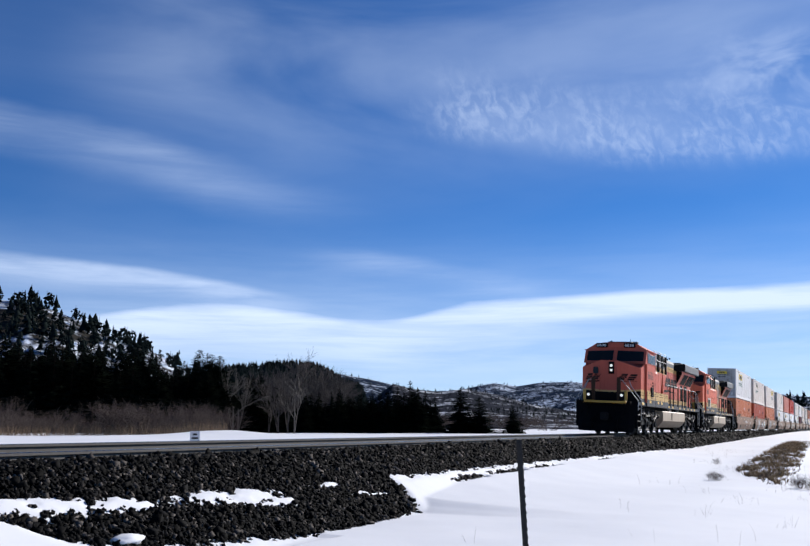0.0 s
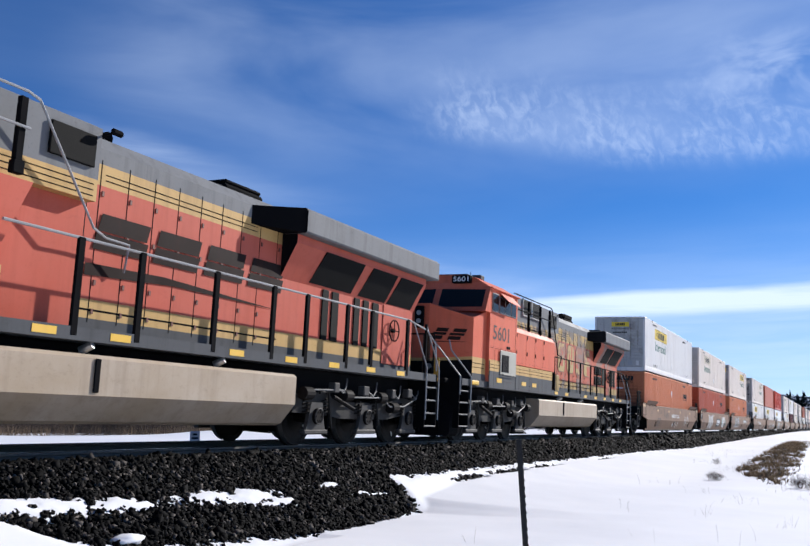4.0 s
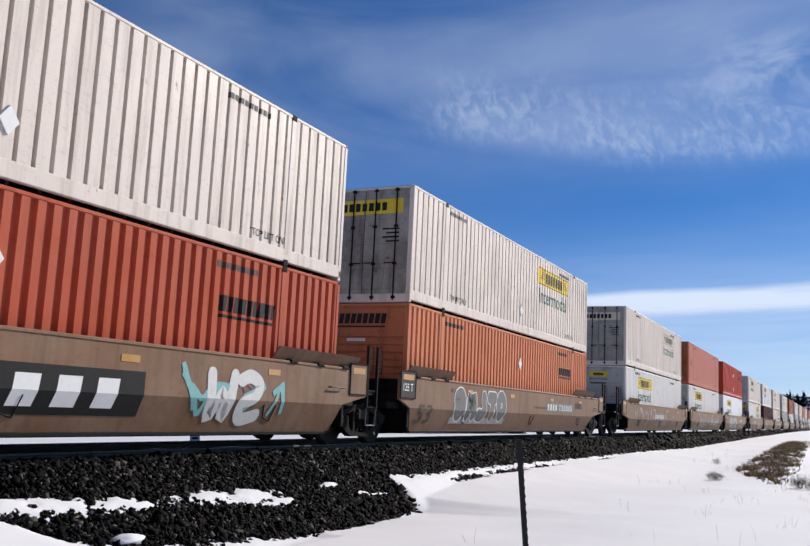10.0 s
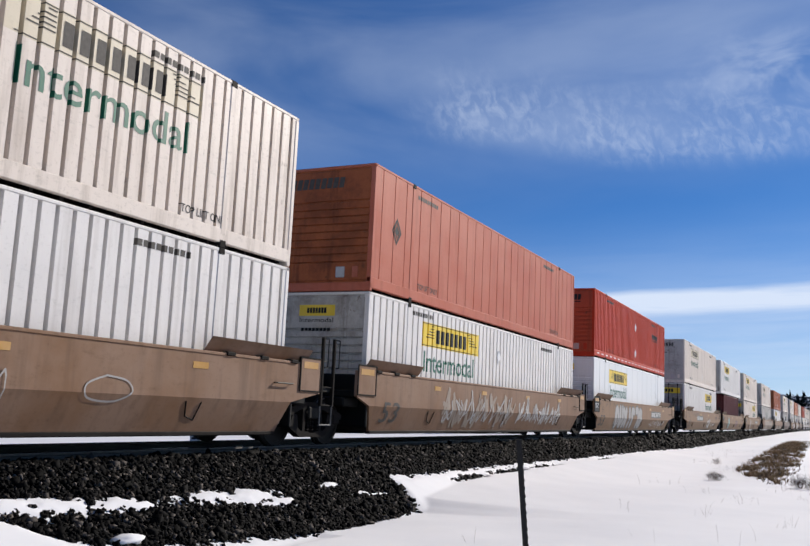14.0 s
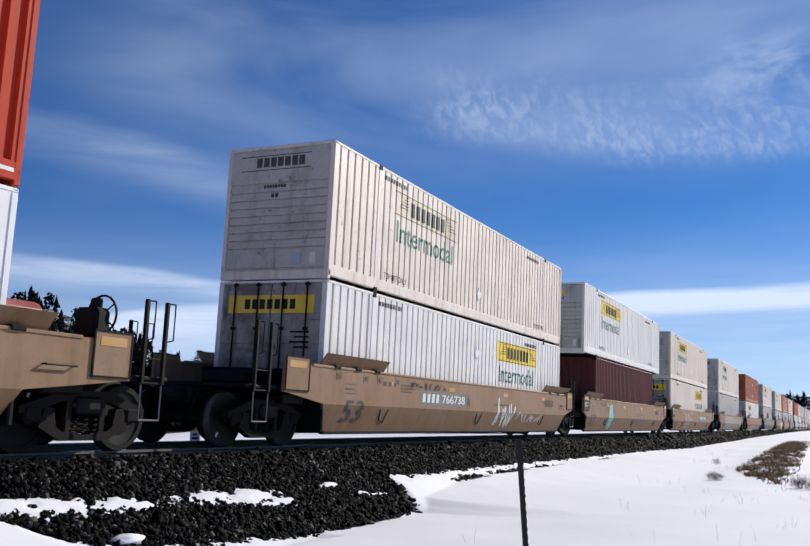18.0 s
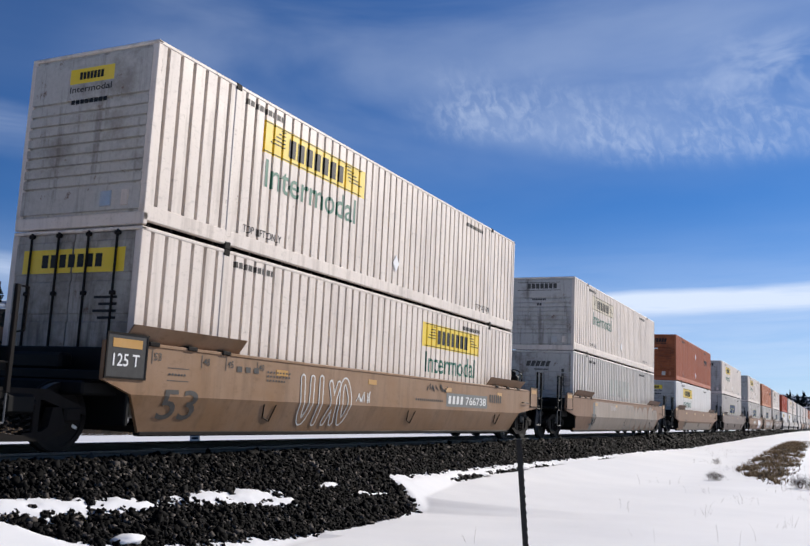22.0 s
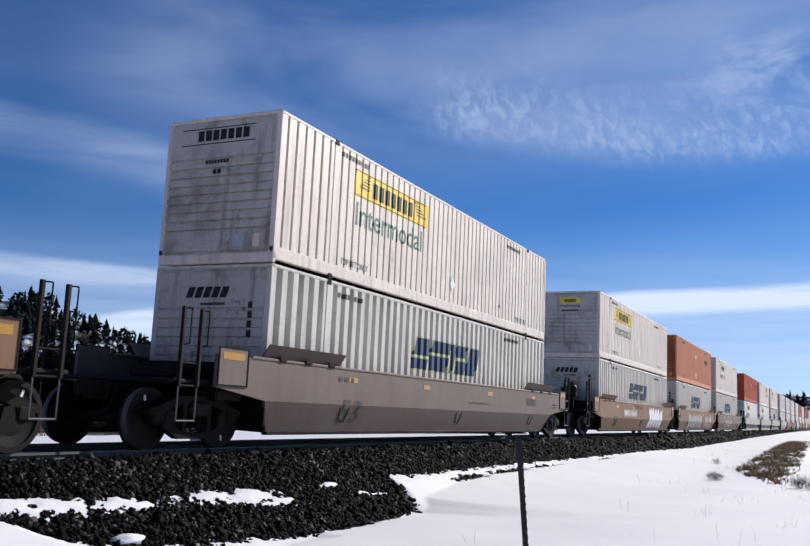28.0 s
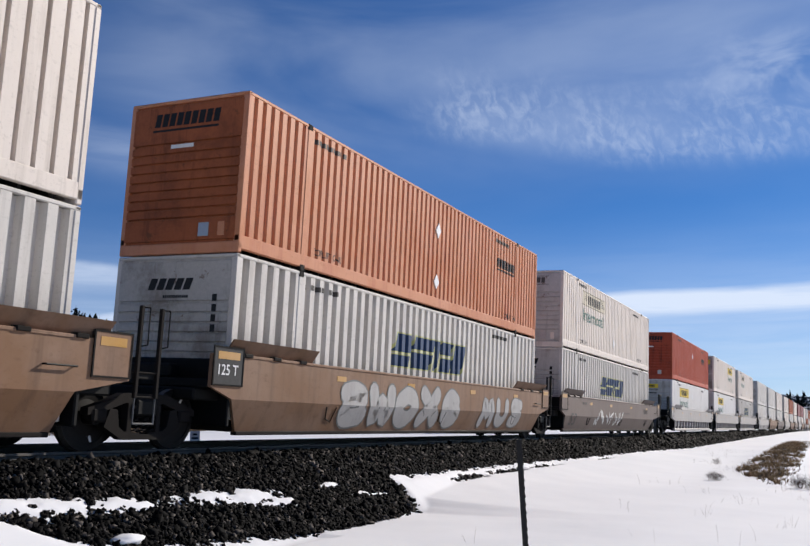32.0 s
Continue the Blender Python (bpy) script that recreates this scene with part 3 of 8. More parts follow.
def make_ground():
    xs = steps((-3000, -400, 260), (-400, -40, 30), (-40, 2, 3.0), (2, 18, 0.09), (18, 34, 0.16), (34, 70, 0.45), (70, 160, 1.8), (160, 500, 12), (500, 4200, 180))
    ys = steps((-3000, -300, 300), (-300, -20, 20), (-20, 0, 1.2), (0, 6.2, 0.22), (6.2, 8.9, 0.05), (8.9, 14, 0.3), (14, 120, 2.2), (120, 400, 14), (400, 4200, 200))
    g = tagged(new("ground", grid_mesh("ground", xs, ys, surface, M_SNOW)), "wind-packed sunlit snow over flat valley ground", "ground", kind="structure")
    xb = steps((-60, 4, 4), (4, 60, 0.25), (60, 800, 6))
    yb = steps((6.0, 8.9, 0.12), (8.9, 13.4, 0.3))
    tagged(new("ballast_bed", grid_mesh("ballast_bed", xb, yb, lambda x, y: bank(x, y) - 0.035 + 0.012 * waves(x, y, 9.0), M_BED)), "bed of packed dark crushed stone under the track", "ballast", kind="structure")
    return g


def make_stones():
    r = np.random.RandomState(4)
    base = np.array([(x, y, z) for x in (-1, 1) for y in (-1, 1) for z in (-1, 1)]) * 0.62
    quads = ((0, 1, 3, 2), (4, 6, 7, 5), (0, 4, 5, 1), (2, 3, 7, 6), (0, 2, 6, 4), (1, 5, 7, 3))
    tri = np.array([t for a, b, c, d in quads for t in ((a, b, c), (a, c, d))])
    cos, tris = [], []
    count = 0
    for x0, x1, size, per in ((4.5, 14, 0.035, 760), (14, 26, 0.038, 560), (26, 45, 0.050, 260), (45, 90, 0.09, 60), (90, 220, 0.16, 14)):
        y0, y1 = 6.3, 9.35
        n = int((x1 - x0) * (y1 - y0) * per)
        x, y = r.uniform(x0, x1, n), r.uniform(y0, y1, n)
        keep = (snowy(x, y) < r.uniform(-0.1, 0.55, n)) & (bank(x, y) > land(x, y) - 0.05)
        x, y = x[keep], y[keep]
        n = len(x)
        s = size * r.uniform(0.6, 1.35, n) * np.where(r.rand(n) < 0.04, 1.7, 1.0)
        q = r.normal(size=(n, 4))
        q /= np.linalg.norm(q, axis=1)[:, None]
        w, a, b, c = q.T
        R = np.stack([1 - 2 * (b * b + c * c), 2 * (a * b - c * w), 2 * (a * c + b * w), 2 * (a * b + c * w), 1 - 2 * (a * a + c * c), 2 * (b * c - a * w), 2 * (a * c - b * w), 2 * (b * c + a * w), 1 - 2 * (a * a + b * b)], -1).reshape(n, 3, 3)
        sc = r.uniform(0.5, 1.35, (n, 1, 3)) * s[:, None, None]
        v = (base[None] * r.uniform(0.70, 1.25, (n, 8, 1)) + r.normal(size=(n, 8, 3)) * 0.14) * sc
        v = np.einsum("nij,nkj->nki", R, v)
        v += np.stack([x, y, bank(x, y) + s * r.uniform(-0.25, 0.35, n)], -1)[:, None]
        cos.append(v.reshape(-1, 3))
        tris.append((tri[None] + (np.arange(n) * 8)[:, None, None] + count).reshape(-1, 3))
        count += n * 8
    me = raw_mesh("ballast_stones", np.concatenate(cos), np.concatenate(tris), M_STONE)
    tagged(new("ballast_stones", me), "loose dark crushed-stone ballast on the bank", "ballast", kind="stuff")


# ---- track ----
def make_track():
    root = thing("railway_track", "straight canted railway track on dark ballast", "railway track", kind="structure")
    root.matrix_basis = pose(0, YT, ZT, CANT)
    prof = [(-0.076, -0.186), (0.076, -0.186), (0.076, -0.172), (0.012, -0.150), (0.010, -0.055), (0.037, -0.040), (0.037, -0.006), (0.028, 0.0), (-0.028, 0.0), (-0.037, -0.006), (-0.037, -0.040), (-0.010, -0.055), (-0.012, -0.150), (-0.076, -0.172)]
    for sy in (-1, 1):
        g = Geo().prism([(sy * 0.753 + a, z) for a, z in prof], 0, -60, 760)
        g.m = [1 if i in (6, 7, 8) else 0 for i in range(len(g.f))]
        part("rail", g, [M_RAILSIDE, M_RAILTOP], root, "steel rail with a polished head")
    tie = Geo().cbox(-0.115, 0.115, -1.30, 1.30, -0.365, -0.19, 0.015).mesh("tie", M_TIE)
    plate = Geo()
    for sy in (-1, 1):
        plate.cbox(-0.10, 0.10, sy * 0.753 - 0.18, sy * 0.753 + 0.18, -0.19, -0.174, 0.004)
        for a, b in ((-0.10, 1), (0.10, -1)):
            plate.cbox(-0.05, -0.02, sy * 0.753 + a - 0.02, sy * 0.753 + a + 0.02, -0.18, -0.13, 0.006)
            plate.cbox(0.03, 0.06, sy * 0.753 + a - 0.02, sy * 0.753 + a + 0.02, -0.18, -0.13, 0.006)
    plate = plate.mesh("tie_plate", M_BLACK)
    for i in range(150):
        x = 4.0 + i * 0.53
        part("tie", tie, None, root, at=pose(x, 0, 0))
        part("tie_plate", plate, None, root, at=pose(x, 0, 0))
    g = Geo()
    for i in range(600):
        x = 83.5 + i * 0.9
        g.box(x - 0.115, x + 0.115, -1.3, 1.3, -0.365, -0.19)
    for i in range(90):
        g.box(3.5 - i * 0.53 - 0.115, 3.5 - i * 0.53 + 0.115, -1.3, 1.3, -0.365, -0.19)
    tagged(part("tie_row", g, M_TIE, root), kind="stuff")


make_ground()
make_stones()
make_track()
# ---- containers ----
HC, HW = 2.80, 1.295
CACHE = {}
RIDERS = []        # (thing, middle at the start, height above the rail, turned)


def rib_profile(L, pitch, outer, slope, depth, stops):
    """(x, depth) along a ribbed wall, with flat stops."""
    pts = []
    for a, b in zip(stops, stops[1:]):
        a, b = a + 0.09, b - 0.09
        n = max(1, round((b - a) / pitch))
        st = (b - a) / n
        k = st / pitch
        pts.append((a - 0.001, 0.0))
        for i in range(n):
            x = a + i * st
            inner = st - (outer + 2 * slope) * k
            pts += [(x + outer * k * 0.5, 0.0), (x + (outer * 0.5 + slope) * k, depth),
                    (x + (outer * 0.5 + slope) * k + inner, depth), (x + st - outer * 0.5 * k, 0.0)]
        pts.append((b + 0.001, 0.0))
    return sorted(pts)


RIBS = {"narrow": (0.285, 0.212, 0.008, 0.100), "wide": (0.335, 0.155, 0.030, 0.120), "fine": (0.255, 0.135, 0.025, 0.055), "sheet": (1.25, 1.215, 0.010, 0.012), "lap": (0.61, 0.575, 0.008, 0.016), "deep": (0.278, 0.075, 0.065, 0.036)}


def wall_geo(prof, sy, zs, y, zone=None):
    """A ribbed side wall. zone (x0, x1, z0, z1): faces that take the second material."""
    g = Geo()
    n = len(prof)
    v = [(x, sy * (y - d), z) for z in zs for x, d in prof]
    for j in range(len(zs) - 1):
        for i in range(n - 1):
            q = (j * n + i, j * n + i + 1, (j + 1) * n + i + 1, (j + 1) * n + i)
            g.f.append(q if sy < 0 else q[::-1])
            mi = 0
            if zone:
                xm, zm = (prof[i][0] + prof[i + 1][0]) / 2, (zs[j] + zs[j + 1]) / 2
                if zone[0] < xm < zone[1] and zone[2] < zm < zone[3]:
                    mi = 1
            g.m.append(mi)
    g.v = v
    return g


# name: length, ribs, paint, logo
KINDS = {
    "white_fresh": (16.154, "narrow", M_WHITE, "sign"),
    "white_faded": (16.154, "narrow", M_WHITE_OLD, "faint"),
    "white_aged": (16.154, "narrow", M_WHITE_OLD, "sign"),
    "white_black_end": (16.154, "narrow", M_WHITE_OLD, "black_end"),
    "white_sheet": (16.154, "sheet", M_SMOOTHWHITE, "sign"),
    "grey_wide": (16.154, "wide", M_WHITE_GREY, "slant"),
    "grey_bare": (16.154, "wide", M_WHITE_GREY, "ghost"),
    "orange": (16.154, "fine", M_ORANGE, "bar"),
    "red_orange": (16.154, "fine", M_REDORANGE, "bar"),
    "red": (16.154, "fine", M_RED, "bar"),
    "brown_orange": (16.154, "fine", M_BROWNOR, "bar"),
    "faded_orange": (16.154, "fine", M_FADEDOR, "bar"),
    "pink_sheet": (16.154, "lap", M_PINKOR, "badge"),
    "maroon": (12.192, "deep", M_MAROON, "none"),
    "white_48": (14.63, "narrow", M_WHITE_GREY, "none"),
    "red_48": (14.63, "narrow", M_DARKRED, "none"),
    "pale_48": (14.63, "narrow", M_WHITE_OLD, "none"),
    "brown_48": (14.63, "fine", M_BROWNOR, "none"),
}
LABELS = {
    "white_fresh": "white ribbed container with a yellow sign and green lettering",
    "white_faded": "aged cream-white ribbed container with a worn-off sign",
    "white_aged": "rust-streaked white ribbed container with a yellow sign",
    "white_black_end": "cream-white ribbed container with a yellow sign and black end print",
    "white_sheet": "smooth white sheet-sided container with a yellow sign",
    "grey_wide": "greyed white broad-ribbed container with a dark slanted name",
    "grey_bare": "greyed white broad-ribbed container with ghostly lettering",
    "orange": "orange ribbed container with a small black name",
    "red_orange": "faded red-orange ribbed container with a small black name",
    "red": "bright red ribbed container with two white diamonds",
    "brown_orange": "brownish orange ribbed container with a black name",
    "faded_orange": "pale faded orange ribbed container with pinkish stains",
    "pink_sheet": "sun-bleached orange smooth-sided container with riveted seams",
    "maroon": "short maroon ribbed container in the well",
    "white_48": "greyed white ribbed container on the far cars",
    "red_48": "dark red ribbed container on the far cars",
    "pale_48": "pale cream ribbed container on the far cars",
    "brown_48": "brown-orange ribbed container on the far cars",
}


def build_container(kind):
    """All parts of one kind of container, as (name, mesh, label). The blank end wall is at -x, the doors at +x."""
    if kind in CACHE:
        return CACHE[kind]
    L, ribs, mat, logo = KINDS[kind]
    out = []
    h = L / 2
    lift = L > 13

    def put(name, g, mats, label="", smooth=False):
        out.append((name, g.mesh(name, mats, smooth), label))

    stops = [-h, -6.096, 6.096, h] if L > 13 else [-h, h]
    prof = rib_profile(L, *RIBS[ribs], stops)
    for sy in (-1, 1):
        # signs: 3.65 m wide, starting 2.75 m behind the blank end
        zone = None
        zs = [0.305, 1.45, HC - 0.06]
        if logo in ("sign", "faint", "black_end"):
            x0, x1 = -h + 2.72, -h + 6.42
            zs = [0.305, 1.88, 2.46, HC - 0.06]
            zone = (x0, x1, 1.88, 2.46)
        wall = wall_geo(prof, sy, zs, HW - 0.008, zone)
        put("side_wall", wall, [mat, M_YELLOW if logo in ("sign", "black_end") else M_YELLOW_FADED])
        put("bottom_rail", Geo().cbox(-h, h, sy * (HW - 0.10) if sy > 0 else -HW, sy * HW if sy > 0 else -HW + 0.10, 0.075, 0.31, 0.012), mat)
        put("top_rail", Geo().cbox(-h, h, sy * (HW - 0.08) if sy > 0 else -HW, sy * HW if sy > 0 else -HW + 0.08, HC - 0.06, HC, 0.012), mat)
        ys = sorted((sy * (HW - 0.12), sy * (HW + 0.002)))
        for x in ([-h, -6.096, 6.096, h] if L > 13 else [-h, h]):
            a = x if x == -h else (x - 0.10 if x == h else x - 0.075)
            b = a + (0.10 if abs(x) == h else 0.15)
            put("corner_post" if abs(x) == h else "lifting_post", Geo().cbox(a, b, *ys, 0.20, HC - 0.06, 0.01), mat)
            if abs(x) != h or L < 13:
                for z in (0.0, HC - 0.115):
                    cz = sorted((sy * (HW - 0.15), sy * (HW + 0.008)))
                    put("corner_casting", Geo().cbox(a - 0.01, b + 0.01, *cz, z - 0.012 if z == 0 else z, z + 0.13, 0.02), M_GRIME, "dark steel corner casting")
        f = sy
        yl = sy * (HW - 0.004)
        s = 1 if sy < 0 else -1
        # lettering reads along +x on the -y side and along -x on the other
        if logo in ("sign", "faint", "black_end"):
            g = Geo()
            xa = x0 + 0.10 if sy < 0 else x1 - 0.10
            ink = M_INK_FADED if logo == "faint" else M_INK
            blocks(g, 7, xa + s * 0.75, yl, 1.99, 2.05, 0.34, 0, f, 0.0, 0.25)
            for k in range(5):
                xs = xa + s * (2.85 + 0.03 * k)
                g.quad([(xs, yl, 2.40 - 0.07 * k), (xs + s * (0.18 + 0.09 * k), yl, 2.40 - 0.07 * k), (xs + s * (0.18 + 0.09 * k), yl, 2.378 - 0.07 * k), (xs, yl, 2.378 - 0.07 * k)])
                xs = xa + s * 0.62
                g.quad([(xs - s * (0.14 + 0.08 * k), yl, 2.40 - 0.07 * k), (xs, yl, 2.40 - 0.07 * k), (xs, yl, 2.378 - 0.07 * k), (xs - s * (0.14 + 0.08 * k), yl, 2.378 - 0.07 * k)])
            for za in (1.90, 2.425):
                g.quad([(xa, yl, za), (xa + s * 3.5, yl, za), (xa + s * 3.5, yl, za + 0.018), (xa, yl, za + 0.018)])
            put("sign_print", drape(g, prof), [ink], "black print on the sign")
            g = letters(Geo(), "Intermodal", x0 + 0.16 if sy < 0 else x1 - 0.16, yl, 1.27, 0.50, 3.25, 0, f)
            put("lettering", drape(g, prof), [M_GREEN])
        if L > 13 and ribs != "sheet" and logo != "none":
            g = Geo()
            for x in (-6.0, 4.75) if sy < 0 else (6.0, -4.75):
                letters(g, "TOP LIFT ONLY", x + s * 0.28, yl, 0.37, 0.13, 1.15, 0, f)
            blocks(g, 9, (-h + 2.2) if sy < 0 else (h - 2.2), yl, 2.50 if logo not in ("sign", "faint", "black_end") else 2.55, 1.2, 0.10, 0, f)
            blocks(g, 9, (h - 3.9) if sy < 0 else (-h + 3.9), yl, 2.50, 1.2, 0.10, 0, f)
            put("stencil", drape(g, prof), [M_INK_FADED])
        if logo == "slant":
            g = Geo()
            xa = -h + 5.8 if sy < 0 else -h + 10.4
            at = 0.0
            for k, (wd, lo, hi) in enumerate(((0.95, 0.34, 0.44), (1.25, 0.50, 0.60), (0.36, 0.0, 0.0), (0.80, 0.46, 0.58), (0.84, 0.0, 0.0))):
                for z0, z1 in (((1.32, 1.32 + 0.74 * lo), (1.32 + 0.74 * hi, 2.06)) if hi else ((1.32, 2.06),)):
                    q = [(xa + s * (at + a + 0.35 * (z - 1.32)), yl, z) for a, z in ((0.05, z0), (wd - 0.06, z0), (wd - 0.06, z1), (0.05, z1))]
                    g.quad([(x - s * (0.035 if n in (0, 3) else -0.035), y, z + (0.03 if n > 1 else -0.03)) for n, (x, y, z) in enumerate(q)], 1)
                    g.quad([(x, y + (-0.002 if sy < 0 else 0.002), z) for x, y, z in q], 0)
                at += wd
            put("name_print", drape(g, prof), [M_NAVY, M_NAME_RIM])
        if logo == "ghost":
            g = blocks(Geo(), 5, -h + 5.8 if sy < 0 else -h + 10.4, yl, 1.32, 4.2, 0.74, 0, f, 0.35, 0.3)
            put("name_print", drape(g, prof), [paint("ghost_lettering", (0.47, 0.48, 0.44), 0.6, 0.5)])
        if logo == "bar":
            g = blocks(Geo(), 9, -h + 12.4 if sy < 0 else -h + 14.0, yl, 1.80, 1.6, 0.26, 0, f, 0.12, 0.16)
            xa = -h + 12.4 if sy < 0 else -h + 14.0
            g.quad([(xa, yl, 1.70), (xa + s * 1.5, yl, 1.70), (xa + s * 1.5, yl, 1.75), (xa, yl, 1.75)])
            put("name_print", drape(g, prof), [M_INK])
        if kind == "red":
            for k in range(21):
                x = -h + 0.5 + k * 0.76
                put("reflective_strip", Geo().box(x, x + 0.34, *sorted((sy * HW, sy * (HW + 0.004))), 0.17, 0.22), M_PLAC)
        if logo == "badge":
            g = Geo()
            for w, mi in ((0.24, 0), (0.18, 1), (0.10, 0)):
                xa = -h + 1.15
                g.quad([(xa - w, yl - s * 0.001 * w, 1.5), (xa, yl, 1.5 - w * 1.3), (xa + w, yl, 1.5), (xa, yl, 1.5 + w * 1.3)], mi)
            put("badge", drape(g, prof), [M_INK, mat])
            g = Geo()
            for x, d in prof[::4]:
                for k in range(20):
                    g.box(x - 0.03, x - 0.015, *sorted((sy * (HW - 0.004), sy * (HW - 0.009))), 0.28 + k * 0.122, 0.295 + k * 0.122)
            put("rivet_row", g, mat)
        if logo not in ("none", "badge", "slant", "ghost"):
            two = kind in ("white_fresh", "red", "brown_orange", "faded_orange")
            for z in ((0.70, 1.98) if two else (0.78,)) if kind not in ("orange", "red_orange") else (1.92,):
                g = Geo()
                c, ya, yb = 0.0, *sorted((sy * (HW - 0.004), sy * (HW + 0.012)))
                g.prism([(z - 0.19, c), (z, c + 0.15), (z + 0.19, c), (z, c - 0.15)], 1, ya, yb)
                put("placard_holder", g, M_PLAC, "white diamond placard holder")
    put("roof", Geo().box(-h + 0.02, h - 0.02, -HW + 0.03, HW - 0.03, HC - 0.03, HC - 0.008), mat)
    pts = [(0.18, -h + 0.02), (0.14, -h + 0.02)]
    for k in range(int(L / 0.5)):
        a = -h + 0.2 + k * 0.5
        pts += [(0.14, a), (0.03, a), (0.03, a + 0.06), (0.14, a + 0.06)]
    pts += [(0.14, h - 0.02), (0.18, h - 0.02)]
    g = Geo().prism(pts, 1, -HW + 0.10, HW - 0.10)
    put("floor", g, M_GRIME, "grimy underside with cross members")
    # blank end
    xo, xi, xb = -h - 0.010, -h + 0.030, -h + 0.07
    if ribs == "deep":
        pts = [(-HW + 0.1, xi)]
        for k in range(9):
            y = -1.08 + k * 0.255
            pts += [(y - 0.03, xi), (y, xo), (y + 0.10, xo), (y + 0.13, xi)]
        pts += [(HW - 0.1, xi), (HW - 0.1, xb), (-HW + 0.1, xb)]
        g = Geo().prism([(x, y) for y, x in pts], 2, 0.2, HC - 0.06)
    else:
        pts = [(0.2, xi), (0.24, xi), (0.25, xo), (0.62, xo), (0.635, xi)]
        for k in range(8):
            z = 0.655 + k * 0.167
            pts += [(z, xi), (z + 0.012, xo), (z + 0.132, xo), (z + 0.145, xi)]
        pts += [(2.01, xi), (2.02, xo), (HC - 0.12, xo), (HC - 0.10, xi), (HC - 0.06, xi), (HC - 0.06, xb), (0.2, xb)]
        g = Geo().prism(pts, 1, -HW + 0.1, HW - 0.1)
    # stained end paint, its base darker than the sides to hold shade
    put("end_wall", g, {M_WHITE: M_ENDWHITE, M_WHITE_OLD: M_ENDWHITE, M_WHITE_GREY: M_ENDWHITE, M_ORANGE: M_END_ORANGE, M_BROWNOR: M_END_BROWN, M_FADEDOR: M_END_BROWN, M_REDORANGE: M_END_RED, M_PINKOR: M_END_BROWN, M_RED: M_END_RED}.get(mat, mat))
    for z0, z1, nm in ((0.0, 0.20, "end_sill"), (HC - 0.07, HC, "end_header")):
        put(nm, Geo().cbox(-h - 0.004, -h + 0.1, -HW, HW, z0 + 0.012, z1, 0.015), mat)
    xe = -h - 0.0135

    def end_blocks(g, n, y, z, w, hh, mi=0, slant=0.0, x=xe):
        st = w / n
        for i in range(n):
            a, b = y - i * st, y - (i + 0.8) * st
            g.quad([(x, a, z), (x, b, z), (x, b - slant * hh, z + hh), (x, a - slant * hh, z + hh)], mi)
        return g
    if ribs != "deep":
        if logo == "sign":
            g = Geo().quad([(xe, 0.42, 2.28), (xe, -0.48, 2.28), (xe, -0.48, 2.52), (xe, 0.42, 2.52)])
            put("end_sign", g, [M_YELLOW])
            g = end_blocks(Geo(), 7, 0.22, 2.34, 0.5, 0.12, 0, 0, xe - 0.002)
            v, f = text_geo("Intermodal", 0.10, 0.85)
            g.add([(xe, 0.40 - a, 2.14 + b) for a, b in v], f)
            end_blocks(g, 8, 0.35, 1.95, 0.75, 0.07)
            put("end_print", g, [M_INK])
        elif logo in ("faint", "black_end"):
            g = Geo()
            for a, b, c, d in ((0.95, -0.75, 2.28, 2.30), (0.95, -0.75, 2.58, 2.60)):
                g.quad([(xe, a, c), (xe, b, c), (xe, b, d), (xe, a, d)])
            end_blocks(g, 7, 0.56, 2.35, 1.2, 0.20)
            end_blocks(g, 8, 0.35, 1.90, 0.55, 0.07)
            end_blocks(g, 2, 0.16, 1.70, 0.2, 0.09)
            put("end_print", g, [M_INK_FADED if logo == "faint" else M_INK])
        elif logo == "bar":
            g = end_blocks(Geo(), 9, 0.72, 2.32, 1.45, 0.24, 0, 0.15)
            g.quad([(xe, 0.75, 2.23), (xe, -0.7, 2.23), (xe, -0.7, 2.27), (xe, 0.75, 2.27)])
            put("end_print", g, [M_INK])
            put("end_plate", Geo().quad([(xe - 0.012, 0.3, 1.90), (xe - 0.012, -0.2, 1.90), (xe - 0.012, -0.2, 1.97), (xe - 0.012, 0.3, 1.97)]), [M_PLAC])
        elif logo in ("slant", "ghost"):
            g = end_blocks(Geo(), 5, 0.55, 2.20, 0.95, 0.20, 0, 0.35)
            end_blocks(g, 12, 0.2, 2.06, 0.55, 0.05)
            for k in range(4):
                end_blocks(g, 1, -0.85, 2.0 - 0.17 * k, 0.12, 0.12)
            put("end_print", g, [M_INK if logo == "slant" else M_INK_FADED])
        elif logo == "badge":
            g = end_blocks(Geo(), 9, 0.85, 2.30, 1.4, 0.24, 0, 0.15)
            put("end_print", g, [M_INK_FADED])
        for y, z, w in ((-0.55, 0.30, 0.22), (-0.92, 0.30, 0.14)):
            put("document_holder", Geo().cbox(xe - 0.012, xe + 0.01, y - w / 2, y + w / 2, z, z + 0.24, 0.008), M_STEEL if y > -0.7 else mat)
    # doors
    for sy in (-1, 1):
        a, b = sorted((sy * 0.012, sy * (HW - 0.10)))
        pts = [(0.22, h - 0.06), (0.22, h - 0.02)]
        for k in range(4):
            z = 0.32 + k * 0.60
            pts += [(z, h - 0.02), (z + 0.02, h - 0.002), (z + 0.48, h - 0.002), (z + 0.50, h - 0.02)]
        pts += [(HC - 0.07, h - 0.02), (HC - 0.07, h - 0.06)]
        g = Geo().prism(pts, 1, a, b)
        # pale boxes get grimy doors whose base colour also holds shade
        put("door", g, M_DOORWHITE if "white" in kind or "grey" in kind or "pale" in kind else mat)
